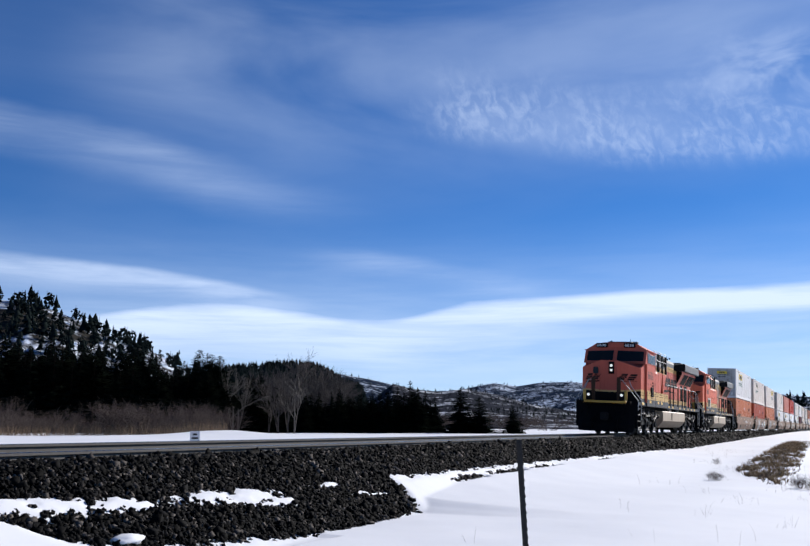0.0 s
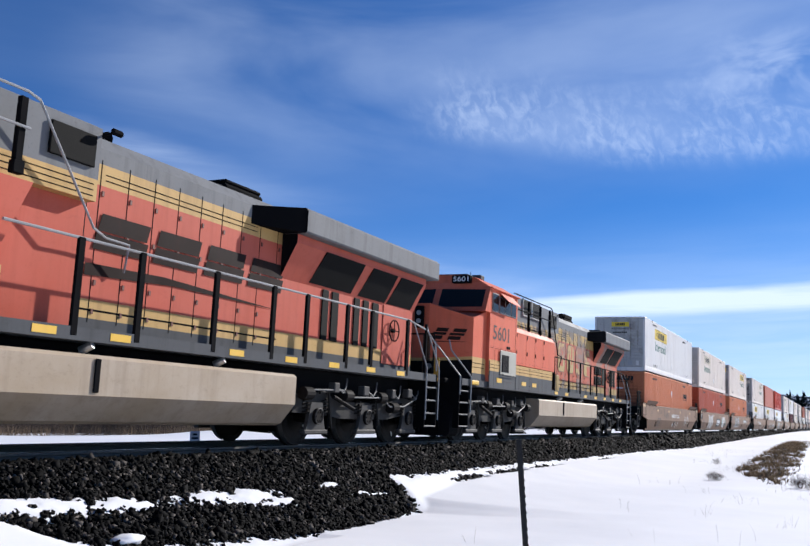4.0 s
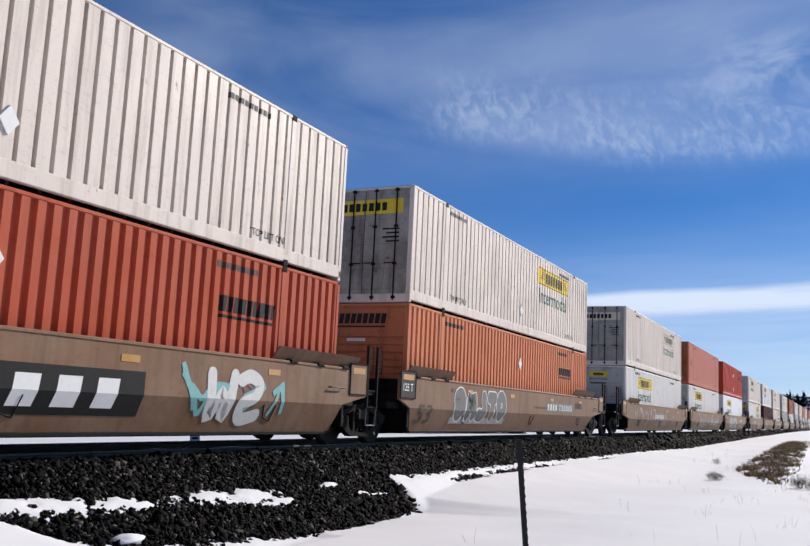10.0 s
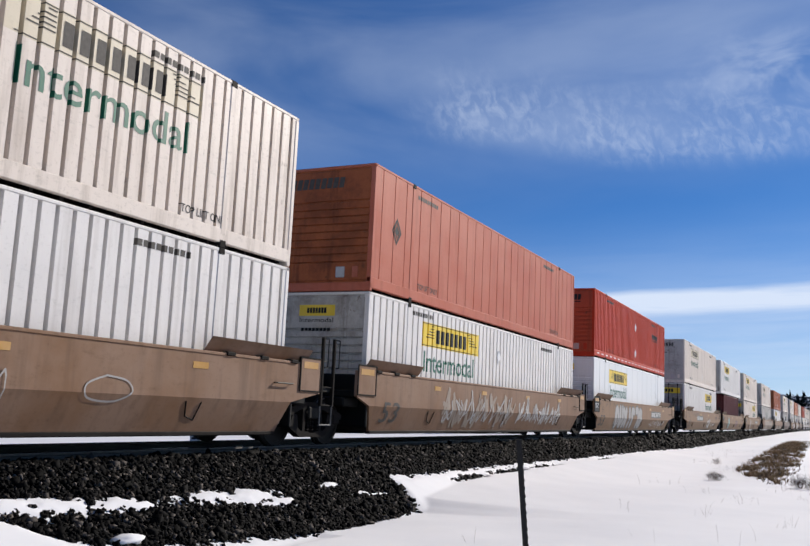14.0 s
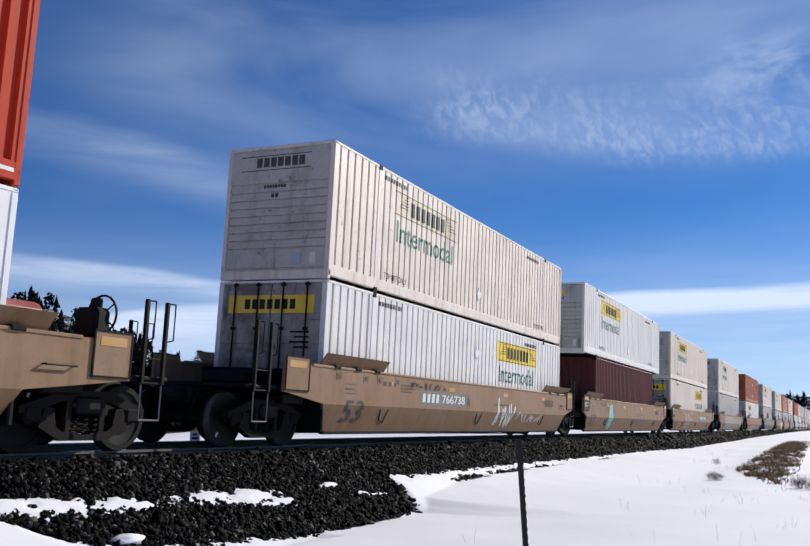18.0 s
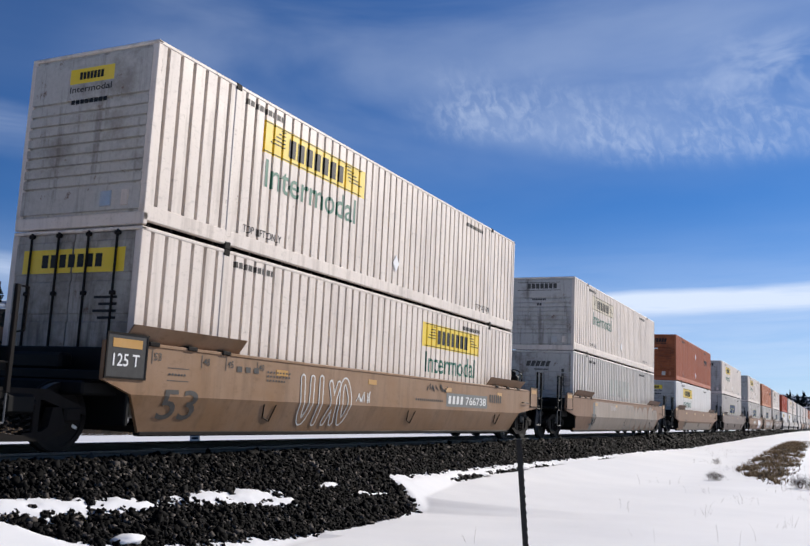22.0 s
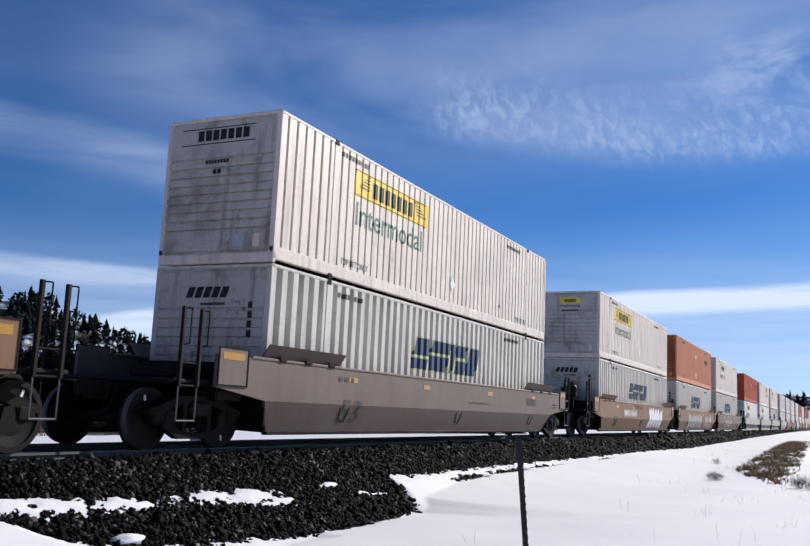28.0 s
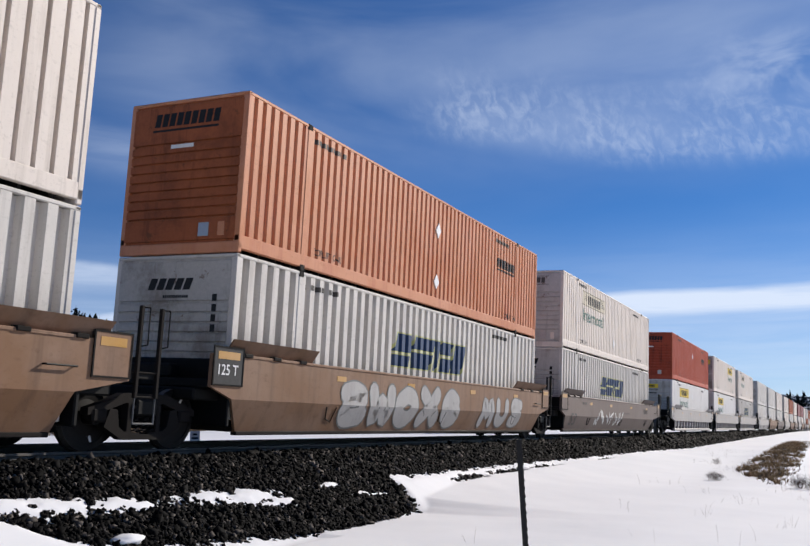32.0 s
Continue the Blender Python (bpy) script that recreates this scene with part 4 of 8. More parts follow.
        for y in (0.30, 0.86):
            g = Geo().rod((h + 0.022, sy * y, 0.06), (h + 0.022, sy * y, HC - 0.04), 0.018, 8)
            for z in (0.10, 0.9, 1.8, HC - 0.12):
                g.cbox(h - 0.01, h + 0.045, sy * y - 0.05, sy * y + 0.05, z, z + 0.06, 0.01)
            g.rod((h + 0.04, sy * y, 0.95), (h + 0.04, sy * (y - 0.26), 0.95), 0.014, 6)
            put("lock_rod", g, M_GRIME, "dark lock rod with cam keepers")
        if logo in ("sign", "faint"):
            yy = sorted((sy * 0.02, sy * 1.02))
            put("door_sign", Geo().quad([(h + 0.0005, yy[0], 2.14), (h + 0.0005, yy[1], 2.14), (h + 0.0005, yy[1], 2.50), (h + 0.0005, yy[0], 2.50)]), [M_YELLOW if logo == "sign" else M_YELLOW_FADED])
    if logo in ("sign", "faint"):
        g = Geo()
        for i in range(7):
            y = -0.62 + i * 0.18
            g.quad([(h + 0.003, y, 2.22), (h + 0.003, y + 0.13, 2.22), (h + 0.003, y + 0.13, 2.42), (h + 0.003, y, 2.42)])
        for k in range(4):
            g.quad([(h + 0.003, 0.5 + 0.1 * (k % 2), 1.75 - 0.1 * k), (h + 0.003, 0.95, 1.75 - 0.1 * k), (h + 0.003, 0.95, 1.79 - 0.1 * k), (h + 0.003, 0.5 + 0.1 * (k % 2), 1.79 - 0.1 * k)])
        put("door_print", g, [M_INK])
    for z0, z1, nm in ((0.0, 0.22, "door_sill"), (HC - 0.07, HC, "door_header")):
        put(nm, Geo().cbox(h - 0.1, h + 0.004, -HW, HW, z0 + 0.012, z1, 0.015), mat)
    CACHE[kind] = out
    return out


def container(kind, x_front, z, turned=False, label=""):
    L = KINDS[kind][0]
    ob = thing("shipping_container", label or LABELS[kind], "container", "containers on the train")
    for name, me, lab in build_container(kind):
        p = part(name, me, None, ob, lab)
        if name in ("stencil", "rivet_row", "sign_print", "end_print", "door_print", "name_print", "lettering"):
            tagged(p, kind="stuff")
    RIDERS.append((ob, x_front + L / 2, z, turned))
    return ob
# ---- well cars ----
WHEELS = []       # (wheelset, radius, place on the line at the start)
RW = 0.46


def wheelset_geo(r, ya=0.715, spokes=False):
    g = Geo()
    n = 24
    for s in (-1, 1):
        prof = [(0.10, 0.10), (0.10, -0.02), (r * 0.55, 0.0), (r * 0.84, -0.02), (r * 0.84, -0.035), (r, -0.035), (r * 1.0, 0.07), (r + 0.026, 0.085), (r + 0.026, 0.105), (r * 0.84, 0.105), (r * 0.84, 0.07), (r * 0.5, 0.06), (0.10, 0.10)]
        v, f, mi = [], [], []
        for i in range(n):
            k = 2 * math.pi * i / n
            for rr, yy in prof:
                v.append((rr * math.cos(k), s * (ya + 0.10 - yy), rr * math.sin(k)))
        m = len(prof)
        for i in range(n):
            for j in range(m - 1):
                q = (i * m + j, i * m + j + 1, ((i + 1) % n) * m + j + 1, ((i + 1) % n) * m + j)
                f.append(q if s > 0 else q[::-1])
                mi.append(1 if j == 5 else 0)
        o = len(g.f)
        g.add(v, f)
        g.m[o:] = mi
        # bearing cap with three bolts
        g.rod((0, s * (ya + 0.08), 0), (0, s * (ya + 0.30), 0), 0.095, 12)
        for k in range(3):
            a = 2 * math.pi * k / 3
            c = (0.05 * math.cos(a), 0.05 * math.sin(a))
            g.rod((c[0], s * (ya + 0.30), c[1]), (c[0], s * (ya + 0.325), c[1]), 0.018, 6)
        # chalk mark on the plate
        g.box(r * 0.58, r * 0.80, s * (ya + 0.112) - 0.004, s * (ya + 0.112) + 0.004, -0.02, 0.02, 2)
    g.rod((0, -ya, 0), (0, ya, 0), 0.09, 12)
    return g


def side_frame_geo(sy, half=0.89):
    """Cast side frame of a freight truck with a window, pedestals and springs' seat."""
    g = Geo()
    y0, y1 = sorted((sy * 0.93, sy * 1.07))
    out = [(-half - 0.22, 0.42), (-half - 0.22, 0.60), (-half + 0.12, 0.68), (-0.45, 0.80), (0.45, 0.80), (half - 0.12, 0.68), (half + 0.22, 0.60), (half + 0.22, 0.42),
           (half + 0.13, 0.42), (half + 0.13, 0.56), (half - 0.13, 0.56), (half - 0.13, 0.38), (0.42, 0.20), (-0.42, 0.20), (-half + 0.13, 0.38), (-half + 0.13, 0.56), (-half - 0.13, 0.56), (-half - 0.13, 0.42)]
    top = [(-half - 0.22, 0.60), (-half + 0.12, 0.70), (-0.45, 0.82), (0.45, 0.82), (half - 0.12, 0.70), (half + 0.22, 0.60), (half + 0.22, 0.50), (half - 0.10, 0.56), (0.40, 0.68), (-0.40, 0.68), (-half + 0.10, 0.56), (-half - 0.22, 0.50)]
    g.prism([(z, x) for x, z in top], 1, y0, y1)
    for s in (-1, 1):
        low = [(s * (half - 0.20), 0.60), (s * (half - 0.10), 0.34), (s * 0.42, 0.16), (s * 0.10, 0.16), (s * 0.10, 0.26), (s * 0.40, 0.28), (s * 0.50, 0.34), (s * (half - 0.34), 0.58)]
        g.prism([(z, x) for x, z in low], 1, y0, y1)
        g.cbox(s * half - 0.14, s * half + 0.14, y0 - 0.02, y1 + 0.02, 0.40, 0.60, 0.03)
        g.cbox(s * 0.30 - 0.05, s * 0.30 + 0.05, y0, y1, 0.24, 0.72, 0.01)
    g.box(-0.12, 0.12, y0, y1, 0.16, 0.24)
    return g


def spring_geo(sy):
    g = Geo()
    for x in (-0.17, 0.0, 0.17):
        pts = []
        for i in range(30):
            a = i * math.pi / 3
            pts.append((x + 0.065 * math.cos(a), sy * 1.02 + 0.065 * math.sin(a), 0.25 + i * 0.0115))
        g.path(pts, 0.014, 4)
    g.cbox(-0.28, 0.28, *sorted((sy * 0.92, sy * 1.10)), 0.59, 0.66, 0.02)
    return g


MESH = {}


def shared(key, make):
    if key not in MESH:
        MESH[key] = make()
    return MESH[key]


def freight_truck(parent, x, x_line):
    tr = part("truck", shared("bolster", lambda: Geo().cbox(-0.22, 0.22, -1.12, 1.12, 0.50, 0.74, 0.03).cbox(-0.16, 0.16, -0.2, 0.2, 0.74, 0.92, 0.02).mesh("truck_bolster", M_BLACK)), None, parent, "black cast-steel truck", at=pose(x, 0, 0))
    for sy in (-1, 1):
        part("side_frame", shared(("sf", sy), lambda: side_frame_geo(sy).mesh("side_frame", M_GRIME)), None, tr)
        part("spring_set", shared(("sp", sy), lambda: spring_geo(sy).mesh("spring_set", M_GRIME)), None, tr)
    for dx in (-0.89, 0.89):
        w = part("wheelset", shared("ws", lambda: wheelset_geo(RW).mesh("wheelset", [M_WHEEL, M_TREAD, M_PLAC])), None, tr, at=pose(dx, 0, RW))
        WHEELS.append((w, RW, x_line + dx, Vector((dx, 0, RW))))
    return tr


def ladder_geo(x, y, z0=0.95, z1=2.15, w=0.42):
    g = Geo()
    for k in (0, w):
        g.cbox(x + k - 0.03, x + k + 0.03, y - 0.03, y + 0.03, z0, z1, 0.008)
        g.path([(x + k + 0.02, y, z1 - 0.02), (x + k + 0.12, y - 0.05, z1 - 0.02), (x + k + 0.12, y - 0.05, z1 - 0.55), (x + k + 0.02, y, z1 - 0.58)], 0.011, 5)
    for z in (z0 + 0.02, z0 + 0.36):
        g.rod((x, y, z), (x + w, y, z), 0.014, 6)
    return g


def stirrup_geo(x, y, z0=0.45, z1=0.97, w=0.42):
    return Geo().path([(x, y, z1), (x, y, z0), (x + w, y, z0), (x + w, y, z1)], 0.014, 6)


def scrawl(g, x, z, w, h, n, seed, y=-1.507, wide=0.035, mi=0):
    """Hasty unreadable tag strokes as flat ribbons of uneven width."""
    r = random.Random(seed)
    st = w / n
    for k in range(n):
        x0 = x + st * k
        pts = []
        up = r.random() < 0.5
        tall, lean, drop = r.uniform(0.65, 1.0), r.uniform(-0.05, 0.22), r.uniform(0.0, 0.18)
        knots = r.choice((4, 5, 5, 6))
        for i in range(knots):
            fz = r.uniform(0.0, 0.25) if up else r.uniform(0.72, 1.0)
            if r.random() < 0.25:
                fz = r.uniform(0.35, 0.65)
            up = not up
            fx = r.uniform(0.0, 0.35) if i % 2 == r.randint(0, 1) else r.uniform(0.55, 1.0)
            zz = h * (drop * 0.5 + tall * fz)
            pts.append((x0 + st * min(1.15, max(-0.1, fx)) + lean * zz, z + zz))
        if r.random() < 0.8:
            fine = []
            for i in range(len(pts) - 1):
                p0, p1, p2, p3 = pts[max(0, i - 1)], pts[i], pts[i + 1], pts[min(len(pts) - 1, i + 2)]
                for q in range(4):
                    t = q / 4
                    fine.append(tuple(0.5 * (2 * b + (c - a) * t + (2 * a - 5 * b + 4 * c - d) * t * t + (3 * b - a - 3 * c + d) * t ** 3) for a, b, c, d in zip(p0, p1, p2, p3)))
            pts = fine + [pts[-1]]
        for (ax, az), (bx, bz) in zip(pts, pts[1:]):
            d = Vector((bx - ax, bz - az))
            if d.length < 1e-4:
                continue
            t = Vector((-d.y, d.x)).normalized() * wide / 2 * r.uniform(0.7, 1.35)
            e = d.normalized() * wide * 0.3
            g.quad([(ax - t.x - e.x, y, az - t.y - e.y), (bx - t.x + e.x, y, bz - t.y + e.y), (bx + t.x + e.x, y, bz + t.y + e.y), (ax + t.x - e.x, y, az + t.y - e.y)], mi)
            y -= 0.00006
    return g


FORMS = {
    "lobes": (((0.12, 0.06), (0.26, 0.92), (0.50, 0.40), (0.74, 0.92), (0.88, 0.06)),),
    "ring": (((0.50, 0.94), (0.14, 0.62), (0.20, 0.16), (0.60, 0.06), (0.88, 0.40), (0.80, 0.80), (0.50, 0.94)),),
    "hook": (((0.88, 0.78), (0.50, 0.95), (0.14, 0.52), (0.42, 0.07), (0.88, 0.18), (0.86, 0.46), (0.55, 0.46)),),
    "curl": (((0.86, 0.86), (0.34, 0.94), (0.20, 0.64), (0.66, 0.48), (0.84, 0.22), (0.48, 0.05), (0.12, 0.14)),),
    "post": (((0.46, 0.95), (0.50, 0.05)),),
    "fork": (((0.14, 0.95), (0.20, 0.28), (0.50, 0.06), (0.80, 0.28), (0.86, 0.95)),),
    "twin": (((0.16, 0.94), (0.40, 0.52), (0.14, 0.06)), ((0.86, 0.94), (0.56, 0.52), (0.88, 0.06))),
    "elbow": (((0.20, 0.95), (0.22, 0.10), (0.86, 0.08)),),
    "arch": (((0.10, 0.92), (0.90, 0.92)), ((0.52, 0.90), (0.48, 0.05))),
}


def bend(pts, q=5):
    """A smooth curve through the points."""
    out = []
    for i in range(len(pts) - 1):
        p0, p1, p2, p3 = pts[max(0, i - 1)], pts[i], pts[i + 1], pts[min(len(pts) - 1, i + 2)]
        for k in range(q):
            t = k / q
            out.append(tuple(0.5 * (2 * b + (c - a) * t + (2 * a - 5 * b + 4 * c - d) * t * t + (3 * b - a - 3 * c + d) * t ** 3) for a, b, c, d in zip(p0, p1, p2, p3)))
    return out + [pts[-1]]


def ribbon(g, pts, wide, y, mi):
    """A flat stroke with round ends in the x-z plane."""
    n = len(pts)
    a, b = [], []
    for i in range(n):
        p, q = Vector(pts[max(0, i - 1)]), Vector(pts[min(n - 1, i + 1)])
        d = (q - p).normalized() if (q - p).length > 1e-6 else Vector((1, 0))
        t = Vector((-d.y, d.x)) * wide / 2
        a.append((pts[i][0] + t.x, y, pts[i][1] + t.y))
        b.append((pts[i][0] - t.x, y, pts[i][1] - t.y))
    g.add(a + b, [(n + i, n + i + 1, i + 1, i) for i in range(n - 1)], mi)
    for k, c in enumerate((pts[0], pts[-1])):
        g.quad([(c[0] + wide / 2 * math.cos(t), y - 0.0002 * (k + 1), c[1] + wide / 2 * math.sin(t)) for t in [math.pi * i / 5 for i in range(10)]], mi)


def throwup(g, x, z, w, h, forms, seed, fat=0.30, rim=0.05, y=-1.507, halo=0.0):
    """Fat painted forms side by side: a halo and a rim under each body. Materials: body, rim, halo."""
    r = random.Random(seed)
    st = w / len(forms)
    for k, name in enumerate(forms):
        wide = fat * min(st, h)
        cx, tall, lean = x + st * k, r.uniform(0.90, 1.0), r.uniform(-0.08, 0.08) if fat > 0.15 else r.uniform(-0.35, 0.35)
        strokes = []
        fx, fz = r.random() < 0.5, r.random() < 0.5
        for pts in FORMS[name]:
            pts = [(1 - px if fx else px, 1 - pz if fz else pz) for px, pz in pts]
            q = [(cx + wide * 0.35 + (st * (1.06 if fat > 0.15 else 1.45) - wide * 0.7) * (px + r.uniform(-0.04, 0.04)), z + wide / 2 + (h * tall - wide) * pz) for px, pz in pts]
            strokes.append(bend([(px + lean * (pz - z), pz) for px, pz in q]) if len(q) > 2 else q)
        for grow, up, mi in ((2 * rim + halo, 0.0, 2), (2 * rim, 0.0012, 1), (0.0, 0.0024, 0)):
            if (mi == 2 and not halo) or (mi == 1 and not rim):
                continue
            for e, pts in enumerate(strokes):
                ribbon(g, pts, wide + grow, y - up - 0.0004 * e - 0.0001 * k, mi)
    return g


def well_car(x_front, L, front, rear, mat, marks, label, brake="", truss=False, board=False):
    """One unit. front, rear: "end" with a coupler, or "mid" over a shared truck."""
    car = thing("well_car", label, "rail car", "well cars of the train")
    h = L / 2
    xf = -h - (1.58 if front == "end" else 0.70)
    xr = h + (1.95 if rear == "end" else 0.95)
    ca, cb = (1.75, 2.05) if rear == "end" else (0.95, 1.1)
    fa, fb = (1.35, 1.75) if front == "end" else (0.55, 1.0)
    zt, zm, zb = 1.50, 0.80, 0.27
    for sy in (-1, 1):
        yo, yi, yb = sy * 1.50, sy * 1.44, sy * 1.28
        g = Geo()
        up = [(xf, zt), (xf, 0.98), (xf + fa, zm), (xr - ca, zm), (xr, 0.98), (xr, zt)]
        g.prism([(z, x) for x, z in up], 1, *sorted((yo, yi)))
        if truss:
            g2 = Geo()
            n = 14
            for k in range(n):
                x = xf + fb + (xr - cb - xf - fb) * (k + 0.2) / n
                g2.cbox(x, x + 0.22, *sorted((sy * 1.30, sy * 1.40)), zb, zm, 0.02)
            g2.cbox(xf + fb, xr - cb, *sorted((sy * 1.28, sy * 1.42)), zb - 0.06, zb + 0.08, 0.02)
            part("side_post_row", g2, mat, car)
        else:
            lo = [(xf + fa, yo, zm), (xr - ca, yo, zm), (xr - cb, yb, zb), (xf + fb, yb, zb)]
            li = [(p[0], p[1] - sy * 0.05, p[2]) for p in lo]
            f = [(0, 1, 2, 3), (7, 6, 5, 4), (0, 3, 7, 4), (1, 5, 6, 2), (3, 2, 6, 7), (0, 4, 5, 1)]
            g.add(lo + li, f if sy > 0 else [q[::-1] for q in f])
        part("side_sill", g, mat, car)
        part("bottom_chord", Geo().cbox(xf + fb, xr - cb, *sorted((yb + sy * 0.02, yb - sy * 0.10)), zb - 0.05, zb + 0.02, 0.015), M_GRIME, car)
        part("top_chord", Geo().cbox(xf + 0.9, xr - 0.9, *sorted((sy * 1.38, sy * 1.515)), zt - 0.03, zt + 0.022, 0.01), mat, car)
        # flared guides at both ends of the well
        for x0, x1, e in ((-h - 0.25, -h + 2.35, 1), (h - 2.35, h + 0.55, -1)):
            v = [(x0, sy * 1.40, zt + 0.02), (x1, sy * 1.40, zt + 0.02), (x1, sy * 1.565, zt + 0.25), (x0, sy * 1.565, zt + 0.25)]
            w = [(p[0], p[1] - sy * 0.03, p[2]) for p in v]
            f = [(0, 1, 2, 3), (7, 6, 5, 4), (0, 3, 7, 4), (1, 5, 6, 2), (3, 2, 6, 7), (0, 4, 5, 1)]
            part("guide_flap", Geo().add(v + w, f if sy > 0 else [q[::-1] for q in f]), mat, car)
            for k in (0.18, 0.5, 0.82):
                xk = x0 + (x1 - x0) * k
                part("flap_hinge", Geo().cbox(xk - 0.11, xk + 0.11, *sorted((sy * 1.405, sy * 1.535)), zt - 0.02, zt + 0.045, 0.012), M_GRIME, car)
        # plates on the ends of the sides
        for xa, xb in ((xf + 0.02, xf + 0.78), (xr - 0.70, xr - 0.02)):
            ya = sorted((sy * 1.50, sy * 1.516))
            dark = xa < 0 and any("125 T" in m for m in marks)
            g = Geo().cbox(xa, xb, *ya, 1.02, 1.60, 0.006)
            part("end_plate", g, M_BOARD if dark else mat, car, "dark load board" if dark else "")
            g = Geo()
            for za, zb_ in ((1.00, 1.025), (1.595, 1.62)):
                g.box(xa - 0.015, xb + 0.015, *sorted((sy * 1.505, sy * 1.524)), za, zb_)
            for xq in (xa - 0.015, xb - 0.01):
                g.box(xq, xq + 0.025, *sorted((sy * 1.505, sy * 1.524)), 1.025, 1.595)
            part("plate_frame", g, M_GRIME, car)
            part("reflector", Geo().box(xa + 0.10, xb - 0.10, *sorted((sy * 1.516, sy * 1.520)), 1.42, 1.54), M_AMBER, car)
        for k in (0.18, 0.38, 0.62, 0.84):
            x = xf + 1 + (xr - xf - 2) * k
            part("reflector", Geo().box(x, x + 0.36, *sorted((sy * 1.50, sy * 1.506)), 1.24, 1.34), M_AMBER, car)
        part("grab_iron", Geo().path([(xr - 1.5, sy * 1.5, 1.12), (xr - 1.5, sy * 1.56, 1.12), (xr - 1.0, sy * 1.56, 1.12), (xr - 1.0, sy * 1.5, 1.12)], 0.014, 5), M_BLACK, car)
        for k in (0.2, 0.5, 0.8):
            x = xf + (xr - xf) * k
            g = Geo()
            for a, b in (((x, 0.74), (x + 0.10, 0.52)), ((x + 0.10, 0.52), (x + 0.32, 0.46)), ((x + 0.32, 0.46), (x + 0.36, 0.74))):
                def yy(z):
                    return sy * (1.28 + (z - zb) / (zm - zb) * 0.22 + 0.004)
                g.rod((a[0], yy(a[1]), a[1]), (b[0], yy(b[1]), b[1]), 0.012, 5)
            if not truss:
                part("drain_seam", g, M_GRIME, car)
    # floor of the well, end bulkheads and platforms
    g = Geo()
    k = xf + fb
    while k < xr - cb:
        g.cbox(k, k + 0.35, -1.27, 1.27, 0.27, 0.385, 0.015)
        k += 1.55
    g.box(xf + fb, xr - cb, -0.25, 0.25, 0.29, 0.37)
    part("well_floor", g, M_GRIME, car)
    for x in (-h - 0.16, h + 0.08):
        part("bulkhead", Geo().cbox(x, x + 0.08, -1.44, 1.44, 0.36, 1.44, 0.02), M_BLACK, car)
    for e, x0, x1, kind in ((-1, xf, -h - 0.16, front), (1, h + 0.16, xr, rear)):
        part("end_deck", Geo().cbox(x0 + 0.05, x1 - 0.05, -1.43, 1.43, 0.96, 1.10, 0.02).cbox(x0 + 0.2, x1 - 0.1, -0.5, 0.5, 1.10, 1.34, 0.04), M_BLACK, car)
        xo = xf if e < 0 else xr
        part("center_sill", Geo().cbox(x0 + 0.02, x1 - 0.02, -0.38, 0.38, 0.50, 0.955, 0.03), M_BLACK, car)
        part("body_bolster", Geo().cbox((x0 + x1) / 2 - 0.35, (x0 + x1) / 2 + 0.35, -1.25, 1.25, 0.76, 0.955, 0.03), M_BLACK, car)
        if kind == "end":
            g = Geo().cbox(min(xo, xo + e * 0.95), max(xo, xo + e * 0.95), -1.36, 1.36, 1.00, 1.07, 0.02)
            g.cbox(min(xo, xo + e * 1.0), max(xo, xo + e * 1.0), -0.26, 0.26, 0.70, 1.0, 0.03)
            part("end_platform", g, M_BLACK, car)
            part("coupler", Geo().cbox(min(xo + e * 0.9, xo + e * 1.35), max(xo + e * 0.9, xo + e * 1.35), -0.13, 0.13, 0.76, 1.0, 0.05), M_GRIME, car)
            for sy in (-1, 1):
                xl = xo + e * 0.55 - 0.21
                part("ladder", ladder_geo(xl, sy * 1.40), M_BLACK, car, "black ladder posts with grab loops")
                part("stirrup_step", stirrup_geo(xl, sy * 1.40), M_DULL, car)
            g = Geo().path([(xo + e * 0.9, -0.35, 0.9), (xo + e * 1.1, -0.40, 0.55), (xo + e * 1.35, -0.38, 0.45)], 0.03, 6)
            part("air_hose", g, M_BLACK, car)
        elif e > 0:
            part("ladder", ladder_geo(xo + 0.28, -1.36, 0.75, 2.05), M_GRIME, car, "grey ladder posts with grab loops")
            part("stirrup_step", stirrup_geo(xo + 0.28, -1.36, 0.40, 0.80), M_DULL, car)
            part("ladder_bracket", Geo().cbox(xo - 0.1, xo + 0.75, -1.34, -1.24, 1.02, 1.10, 0.01), M_BLACK, car)
            part("connector", Geo().cbox(xo - 0.1, xo + 0.8, -0.28, 0.28, 0.62, 0.98, 0.05), M_BLACK, car)
    if brake:
        e = 1 if brake == "rear" else -1
        xo = (xr if e > 0 else xf)
        x = xo + e * 0.15
        part("air_reservoir", Geo().rod((x - 1.75 * e, -0.2, 1.78), (x - 0.75 * e, -0.2, 1.78), 0.22, 14).cbox(min(x - 1.6 * e, x - 0.8 * e), max(x - 1.6 * e, x - 0.8 * e), -0.35, -0.05, 1.30, 1.62, 0.03), M_DARKRED if e > 0 else M_BLACK, car, "brake air reservoir")
        g = Geo().ring((x + e * 0.12, -0.62, 1.92), 0, 0.28, 0.018, 18)
        for k in range(5):
            a = 2 * math.pi * k / 5
            g.rod((x + e * 0.12, -0.62, 1.92), (x + e * 0.12, -0.62 + 0.28 * math.cos(a), 1.92 + 0.28 * math.sin(a)), 0.012, 5)
        part("brake_wheel", g, M_BLACK, car)
